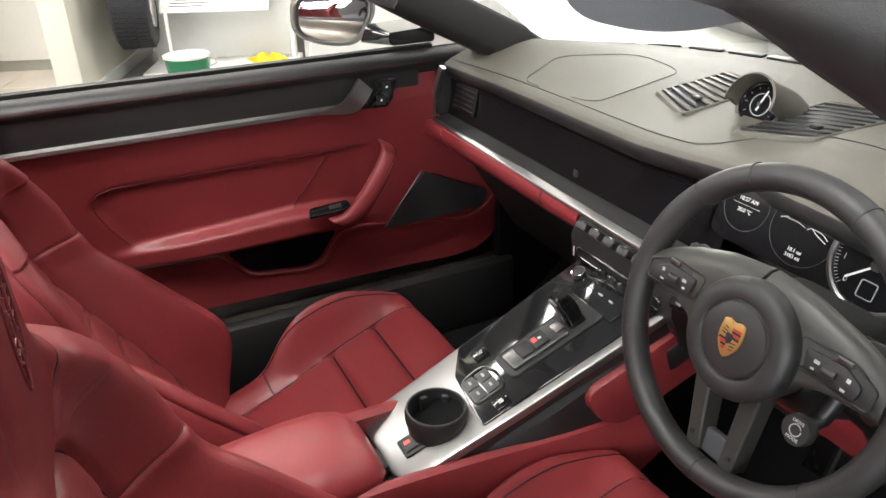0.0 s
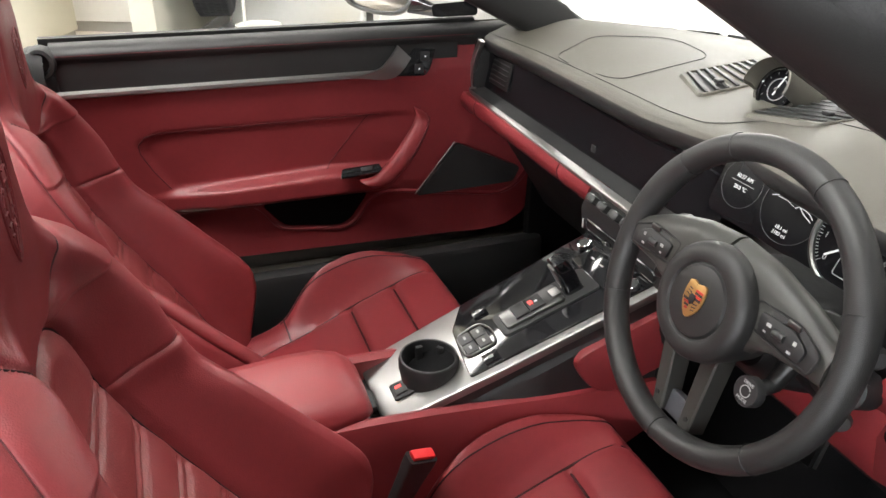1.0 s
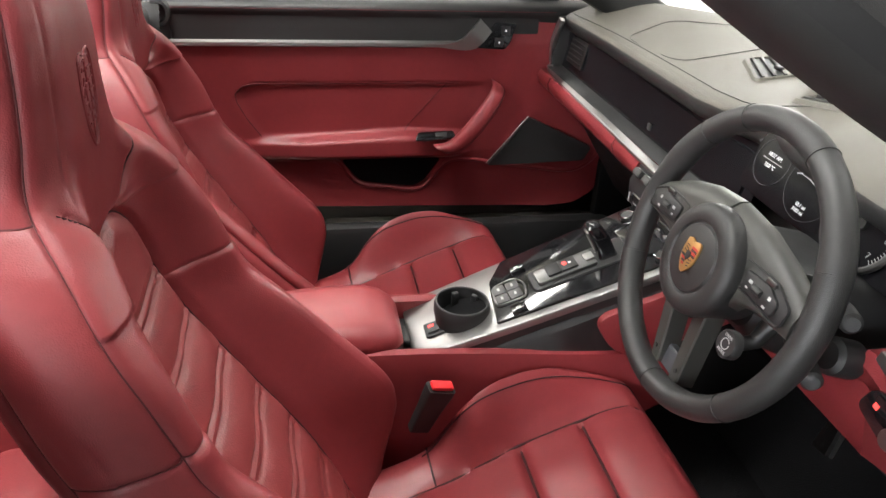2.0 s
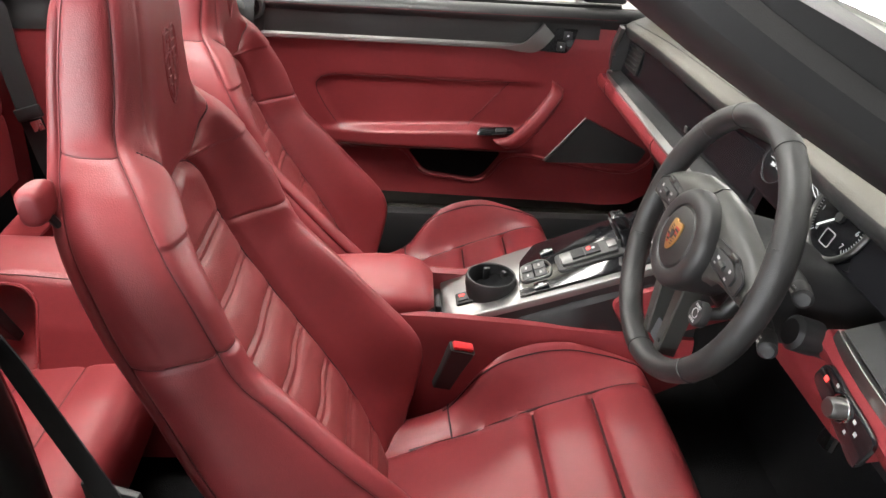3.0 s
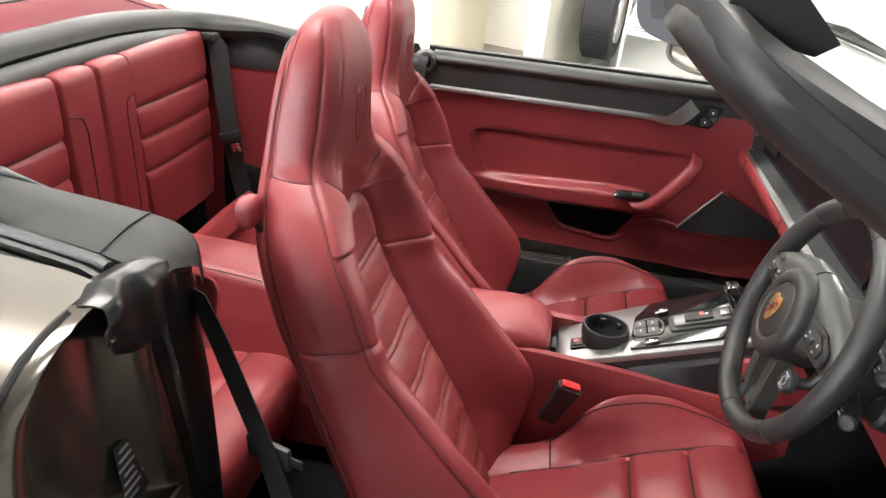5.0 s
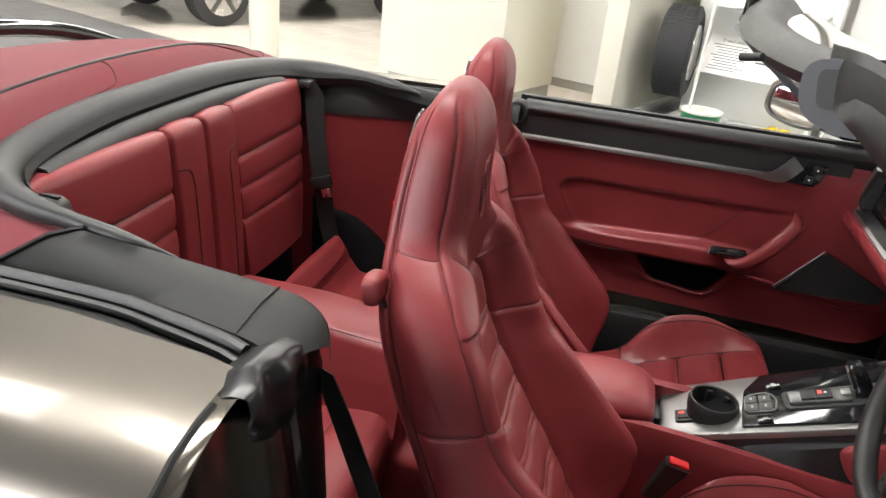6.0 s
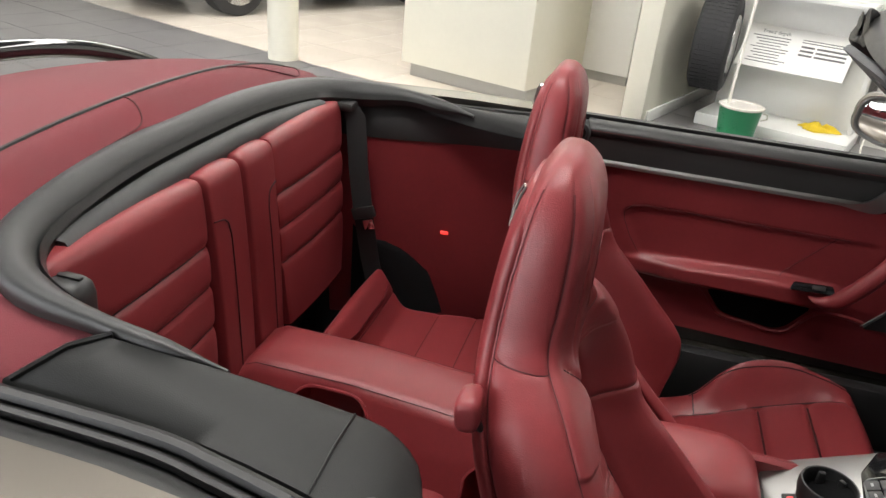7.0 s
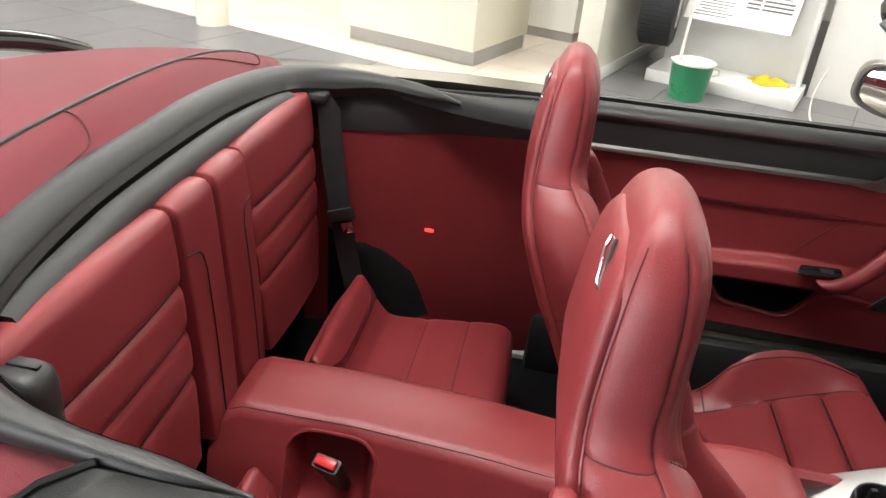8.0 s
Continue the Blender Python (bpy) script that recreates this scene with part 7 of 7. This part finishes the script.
part("tongue_blade", place(box((0.026, 0.003, 0.026), (0.0, -0.002, -0.026), 0.002), basis((-1.182, 0.486, 0.645), (0.95, 0.1, 0.3), (0, 1, 0))), CHROME, belt)
part("belt_outlet", box((0.04, 0.05, 0.02), (-1.25, 0.51, 0.905), 0.006), GREY_TRIM, belt)
guide = thing("belt_guide", "grey rounded belt guide in the rear corner beside the backrest", "belt guide")
part("housing", loft([[(-1.248 + x * k, -0.428 + y * k, z) for x, y in rounded([(-0.028, -0.022), (0.028, -0.022), (0.028, 0.022), (-0.028, 0.022)], 0.018)] for z, k in ((0.80, 1.1), (0.880, 1.2), (0.894, 1.1), (0.901, 0.85), (0.903, 0.5))]), GREY_TRIM, guide, sharp=60)
part("belt_mouth", box((0.034, 0.008, 0.004), (-1.242, -0.424, 0.904), 0.001), BLACK, guide)


# ---- showroom ----
E1, E2 = Vector((0.934, -0.357, 0)), Vector((0.357, 0.934, 0))
ROOM = Vector((-0.138, 4.568, 0))


def at_room(u, v, z=0.0):
    return ROOM + E1 * u + E2 * v + Vector((0, 0, z))


def room_m(u, v, z=0.0):
    return Matrix.Translation(at_room(u, v, z)) @ pose(0, 0, 0, 0, 0, math.degrees(math.atan2(-0.357, 0.934)))


def room_box(size, u, v, z, bevel=0.0):
    return place(box(size, (0, 0, 0), bevel), room_m(u, v, z))


solid("floor", room_box((26, 26, 0.2), -1.0, 0.0, -0.104), GROUT, "dark grey showroom floor", "floor", kind="structure")
floor = bpy.data.objects["floor"]
tile_grey = finish("tile", box((0.595, 0.595, 0.006), (0, 0, -0.003), 0.0008, segments=1), TILE_GREY)
tile_cream = finish("tile", box((0.595, 0.595, 0.006), (0, 0, -0.003), 0.0008, segments=1), TILE_CREAM)


def build_tiles():
    """Square tiles, cream beyond the threshold line and grey on this side; those by the display are pieces of their own."""
    turn = room_m(0, 0).to_3x3().to_4x4()
    rest = {True: bmesh.new(), False: bmesh.new()}
    count = 0
    for i in range(-15, 11):
        for j in range(-11, 9):
            u, v = (i + 0.5) * 0.6 - 0.4, (j + 0.5) * 0.6 - 1.08
            cream = v > -1.08 and u < -0.4
            m = Matrix.Translation(at_room(u, v, 0.0)) @ turn
            if -5.2 < u < 1.8 and -1.7 < v < 3.0 and count < 200:
                ob = new("floor_tile", tile_cream if cream else tile_grey)
                ob.parent = floor
                ob.matrix_basis = m
                count += 1
            else:
                bm = rest[cream]
                vs = [bm.verts.new(m @ Vector((a * 0.2975, b * 0.2975, z))) for z in (0.0, -0.006) for a, b in ((-1, -1), (1, -1), (1, 1), (-1, 1))]
                bm.faces.new(vs[:4])
                for k in range(4):
                    bm.faces.new((vs[k], vs[k + 4], vs[(k + 1) % 4 + 4], vs[(k + 1) % 4]))
    for cream, bm in rest.items():
        tagged(part("tile_field", bm, TILE_CREAM if cream else TILE_GREY, floor), kind="stuff")


def wall(name, a, b, mat, label):
    a, b = Vector((*a, 0)), Vector((*b, 0))
    d = b - a
    bm = place(box((d.length, 0.15, CEILING), (d.length / 2, 0, CEILING / 2)), basis(a, d, (-d.y, d.x, 0)))
    solid(name, bm, mat, label, "wall", kind="structure")


corner = [at_room(u, v) for u, v in ((-9.5, -9.0), (6.0, -9.0), (6.0, 4.2), (-9.5, 4.2))]
# south and east walls are greyed to keep bounced light on the car low
for k, nm in enumerate(("wall_south", "wall_east", "wall_north", "wall_west")):
    p, q = corner[k], corner[(k + 1) % 4]
    wall(nm, (p.x, p.y), (q.x, q.y), WALL_GREY if nm in ("wall_east", "wall_south") else WALL_WHITE, "plain showroom wall")
# unseen ceiling, grey so that little light bounces back down
solid("ceiling", room_box((16, 14, 0.1), -1.75, -2.4, CEILING + 0.05), CEIL_GREY, "unseen showroom ceiling, greyed to keep bounced light low", "ceiling", kind="structure")

# unseen glowing band added low in the wall to brighten the driver's side
pane_glow = glowing("fill_light_pane", (0.97, 0.98, 1.0), 18.0)
fill_band = thing("fill_light_band", "added, unseen low band of glowing panes that lights the driver's side", "window", kind="structure")
for k in range(6):
    u = -6.6 + 1.5 * k
    part("pane", room_box((1.40, 0.02, 1.05), u, -8.91, 1.35), pane_glow, fill_band)
    part("fill_band_frame", room_box((0.08, 0.06, 1.15), u + 0.75, -8.90, 1.35, 0.005), SATIN_DARK, fill_band)
for z in (0.79, 1.91):
    part("window_sill", room_box((9.0, 0.08, 0.06), -2.9, -8.89, z, 0.005), SATIN_DARK, fill_band)

for x, y, sx, sy, glow in PANELS:
    lamp = thing("added_ceiling_light", "white ceiling light panel added out of view to light the scene", "lamp", "ceiling lights")
    part("frame", box((sx + 0.06, sy + 0.06, 0.04), (x, y, CEILING - 0.02), 0.005), SATIN_DARK, lamp)
    part("diffuser", box((sx, sy, 0.01), (x, y, CEILING - 0.046)), glowing("added_light_panel", (1.0, 0.97, 0.92), glow), lamp)

# square pillar with a set-back foot
pil = thing("square_pillar", "cream square pillar on a recessed grey foot", "pillar", kind="structure")
part("shaft", room_box((1.17, 0.90, CEILING - 0.11), -1.63, -0.27, (CEILING + 0.11) / 2, 0.004), CREAM, pil)
part("foot", room_box((1.10, 0.83, 0.11), -1.61, -0.25, 0.055, 0.003), SKIRT_GREY, pil, "recessed grey foot")

# white cabinet behind, and the wing wall beside the tyre display
cab = thing("white_cabinet", "white lacquered showroom cabinet on a grey foot", "cabinet")
part("body", room_box((0.80, 0.60, 2.2), -1.22, 0.92, 1.18, 0.004), PANEL_WHITE, cab)
part("foot", room_box((0.78, 0.56, 0.08), -1.22, 0.92, 0.04), SKIRT_GREY, cab)
wing = thing("wing_wall", "cream wing wall with a white skirting", "wall", kind="structure")
part("wall_face", room_box((0.16, 1.60, CEILING), -0.33, 0.40, CEILING / 2, 0.006), CREAM, wing)
part("skirting", room_box((0.02, 1.50, 0.085), -0.24, 0.42, 0.0425, 0.004), PANEL_WHITE, wing, "white skirting board")

# round column
col = thing("round_column", "slim white round column", "column", kind="structure")
cpos = Vector((-3.48, 4.62, 0))
part("shaft", tube([cpos, cpos + Vector((0, 0, CEILING))], 0.125, n=40), CREAM, col)

# tyre display: plinth, back panel, shelf, tyre on a post, print board
dis = thing("display_stand", "white display stand with a plinth, back panel and printed board", "display stand")
part("plinth", room_box((1.03, 0.50, 0.085), 0.515, 0.25, 0.0425, 0.004), PANEL_WHITE, dis)
part("back_panel", room_box((0.98, 0.06, 2.1), 0.49, 0.47, 1.05 + 0.085, 0.003), PANEL_WHITE, dis)
part("side_panel", room_box((0.03, 0.14, 2.1), 0.985, 0.40, 1.05 + 0.085, 0.003), PANEL_WHITE, dis)
board = Matrix.Translation(at_room(0.495, 0.31, 0.575)) @ room_m(0, 0).to_3x3().to_4x4() @ pose(0, 0, 0, 48, 0, 0)
bd = part("print_board", place(box((0.73, 0.36, 0.012), (0, 0, 0), 0.002), board), PAPER, dis, "white board with dark print")
text_line("Tread depth", 0.040, board @ pose(-0.17, 0.125, 0.0066), INK, bd)
bars([(-0.19 + 0.012 * (k % 3), 0.085 - 0.024 * k, 0.26 - 0.03 * (k % 4), 0.007) for k in range(10)] + [(0.16, 0.10, 0.28, 0.007), (0.16, 0.08, 0.28, 0.007)], INK, bd, board @ pose(0, 0, 0.0061), "small_print")
bars([(0.07 + 0.0 * k, 0.045 - 0.034 * k, 0.09, 0.016) for k in range(3)] + [(0.23, 0.045 - 0.034 * k, 0.20, 0.016) for k in range(3)], INK, bd, board @ pose(0, 0, 0.0061), "table_bar")
part("upper_shelf", room_box((0.80, 0.22, 0.03), 0.52, 0.33, 0.935, 0.003), PANEL_WHITE, dis)

tyre = thing("tyre", "new black car tyre hung upright on the display stand", "tyre")
tm = Matrix.Translation(at_room(-0.005, 0.10, 0.575)) @ room_m(0, 0).to_3x3().to_4x4() @ pose(0, 0, 0, 0, 0, 10) @ pose(0, 0, 0, 0, 90, 0)
prof = [(-0.115, 0.225), (-0.125, 0.26), (-0.122, 0.30), (-0.105, 0.325), (-0.07, 0.330), (0.07, 0.330), (0.105, 0.325), (0.122, 0.30), (0.125, 0.26), (0.115, 0.225), (0.09, 0.215), (-0.09, 0.215)]
rings = [[(r * math.cos(a), r * math.sin(a), z) for z, r in prof] for a in np.linspace(0, 2 * math.pi, 72)]
part("carcass", place(loft(rings, caps=False), tm), TYRE, tyre)
tread = bmesh.new()
for z in (-0.085, -0.045, 0.0, 0.045, 0.085):
    for k in range(60):
        a = 2 * math.pi * (k + 0.25 * (z > 0)) / 60
        c = Vector((0.331 * math.cos(a), 0.331 * math.sin(a), z))
        m = Matrix.Translation(c) @ pose(0, 0, 0, 0, 0, math.degrees(a))
        vs = [tread.verts.new(m @ Vector((x, y, w))) for x, y, w in ((0.003, -0.0135, -0.017), (0.003, 0.0135, -0.015), (0.003, 0.0135, 0.017), (0.003, -0.0135, 0.015), (-0.003, -0.0135, -0.017), (-0.003, 0.0135, -0.015), (-0.003, 0.0135, 0.017), (-0.003, -0.0135, 0.015))]
        for f in ((0, 1, 2, 3), (0, 4, 5, 1), (1, 5, 6, 2), (2, 6, 7, 3), (3, 7, 4, 0)):
            tread.faces.new([vs[i] for i in f])
tagged(part("tread", place(tread, tm), TYRE, tyre, "square tread blocks"), kind="stuff")
part("hub_disc", place(tube([(0, 0, 0.05), (0, 0, 0.10), (0, 0, 0.125)], [0.21, 0.212, 0.20], n=40), tm), ALLOY, tyre)

buc = thing("bucket", "green enamel bucket with a white rim on the floor", "bucket")
bp = Vector((0.118, 4.225, 0.0))
prof = [(0.112, 0.0), (0.118, 0.004), (0.140, 0.235), (0.147, 0.243), (0.146, 0.252), (0.138, 0.250), (0.132, 0.235), (0.110, 0.02), (0.0, 0.018)]
circle = lambda r, z: [bp + Vector((r * math.cos(a), r * math.sin(a), z)) for a in np.linspace(0, 2 * math.pi, 44, endpoint=False)]
part("pail", loft([circle(r, z) for r, z in prof[:4]], caps=True), GREEN, buc, "green enamel pail")
part("rim", loft([circle(r, z) for r, z in ((0.143, 0.236), (0.150, 0.240), (0.150, 0.252), (0.138, 0.254), (0.132, 0.246), (0.0, 0.245))], caps=False), ENAMEL_WHITE, buc, "white rim and filling")
part("ear", tube([bp + Vector((0.143, -0.01, 0.215)), bp + Vector((0.175, -0.01, 0.21)), bp + Vector((0.178, -0.01, 0.18)), bp + Vector((0.14, -0.01, 0.165))], 0.006, n=8), ENAMEL_WHITE, buc)
solid("thin_pole", tube([bp + Vector((-0.085, 0.02, 0.226)), bp + Vector((-0.060, 0.10, 1.5))], 0.011, n=10), ENAMEL_WHITE, "thin white pole standing in the bucket", "pole")

cloth_bm = bmesh.new()


def cloth_point(i, j):
    a, r = 2 * math.pi * j / 24, 0.105 * i / 8
    out = r * (1 + 0.22 * math.sin(3 * a + 0.5) + 0.10 * math.sin(7 * a))
    lump = max(0.0, noise.noise(Vector((3 * math.cos(a) * i / 8, 3 * math.sin(a) * i / 8, 2.0))) * 0.7 + 0.6)
    return at_room(0.79 + out * 1.2 * math.cos(a), 0.27 + out * 0.75 * math.sin(a), 0.089 + 0.065 * lump * (1 - (i / 8) ** 2))


cg = [[cloth_bm.verts.new(cloth_point(i, j)) for j in range(24)] for i in range(1, 9)]
for i in range(7):
    for j in range(24):
        cloth_bm.faces.new((cg[i][j], cg[i + 1][j], cg[i + 1][(j + 1) % 24], cg[i][(j + 1) % 24]))
cloth_bm.faces.new(cg[0][::-1])
solid("cloth", thicken(cloth_bm, 0.003), YELLOW, "crumpled yellow cleaning cloth on the plinth", "cloth", sharp=60)

solid("wall_display", room_box((4.9, 0.12, CEILING), 3.5, 0.56, CEILING / 2), WALL_WHITE, "plain white wall beside the display", "wall", kind="structure")

# tripod and radiator by the far wall
rad = thing("radiator", "white ribbed panel radiator on the wall", "radiator")
RAD = room_m(2.45, 0.44)
part("panel", place(box((1.2, 0.05, 0.45), (0, 0, 0.47), 0.01), RAD), PANEL_WHITE, rad)
for k in range(22):
    part("rib", place(box((0.028, 0.012, 0.40), (-0.56 + 0.0533 * k, -0.030, 0.47), 0.004), RAD), PANEL_WHITE, rad)
part("valve", place(tube([(0.60, 0, 0.28), (0.68, 0, 0.28)], 0.025, n=10), RAD), SATIN_DARK, rad)
tri = thing("tripod", "dark lightweight tripod standing on the floor", "tripod")
tp = Vector((2.75, 3.13, 0))
part("column", tube([tp + Vector((0, 0, 0.35)), tp + Vector((0, 0, 1.25))], 0.02, n=10), BLACK, tri)
part("collar", tube([tp + Vector((0, 0, 0.60)), tp + Vector((0, 0, 0.68))], 0.035, n=12), BLACK, tri)
for a in (0.4, 2.5, 4.6):
    d = Vector((math.cos(a), math.sin(a), 0))
    part("leg", tube([tp + Vector((0, 0, 0.95)) + d * 0.02, tp + d * 0.42 + Vector((0, 0, 0.012))], 0.012, n=8), BLACK, tri)
    part("strut", tube([tp + Vector((0, 0, 0.62)), tp + d * 0.20 + Vector((0, 0, 0.51))], 0.008, n=8), BLACK, tri)
# cable on the floor by the display
solid("cable", tube(spline([at_room(1.15, 0.1, 0.3), at_room(1.12, -0.05, 0.12), at_room(1.2, -0.25, 0.008), at_room(1.5, -0.2, 0.008), at_room(1.7, 0.1, 0.008)], 30), 0.006, n=8), ENAMEL_WHITE, "thin white cable running down to the floor", "cable")


def parked_car(m, mat, label):
    car = thing("parked_car", label, "car", "parked cars")
    car.matrix_world = m
    rings = []
    for x, zl, zt, w in ((-2.15, 0.45, 0.85, 0.70), (-2.05, 0.30, 1.0, 0.86), (-1.3, 0.28, 1.08, 0.92), (0, 0.26, 1.10, 0.94), (1.2, 0.28, 1.06, 0.92), (1.95, 0.30, 0.95, 0.86), (2.12, 0.42, 0.80, 0.66)):
        rings.append([(x, -w * 0.9, zl), (x, -w, zl + 0.14), (x, -w, zl + 0.36), (x, -w * 0.93, zt), (x, w * 0.93, zt), (x, w, zl + 0.36), (x, w, zl + 0.14), (x, w * 0.9, zl)])
    part("body", loft(rings), mat, car, sharp=60)
    cabin = [[(x, -w, z0), (x, -w * 0.80, z1), (x, w * 0.80, z1), (x, w, z0)] for x, w, z0, z1 in ((-1.7, 0.82, 1.0, 1.05), (-1.0, 0.84, 1.05, 1.55), (0.3, 0.84, 1.05, 1.60), (1.0, 0.82, 1.02, 1.10))]
    part("cabin", loft(cabin), SCREEN, car, "dark cabin glass")
    part("sill_strip", box((2.0, 0.02, 0.02), (0, -0.925, 0.36), 0.005), CHROME, car, "bright sill strip")
    part("sill_strip", box((2.0, 0.02, 0.02), (0, 0.925, 0.36), 0.005), CHROME, car)
    for x in (-1.35, 1.35):
        for y in (-0.82, 0.82):
            wheel = part("wheel", place(tube([(0, -0.12, 0), (0, -0.10, 0), (0, 0.10, 0), (0, 0.12, 0)], [0.30, 0.345, 0.345, 0.30], n=40), pose(x, y, 0.345)), TYRE, car, "black tyre")
            part("rim", place(tube([(0, -0.115, 0), (0, 0.115, 0)], 0.235, n=32), pose(x, y * 1.015, 0.345)), ALLOY, wheel)
            for k in range(5):
                part("spoke", place(box((0.05, 0.012, 0.22), (0, 0, 0.12), 0.006), pose(x, y * 1.015 + (0.118 if y > 0 else -0.118), 0.345) @ pose(0, 0, 0, 0, 72 * k, 0)), SATIN_DARK, wheel)
    return car


parked_car(Matrix.Translation((-4.95, 7.80, 0)) @ pose(0, 0, 0, 0, 0, 62), DARK_PAINT, "dark parked car with alloy wheels on cream tiles")
build_tiles()
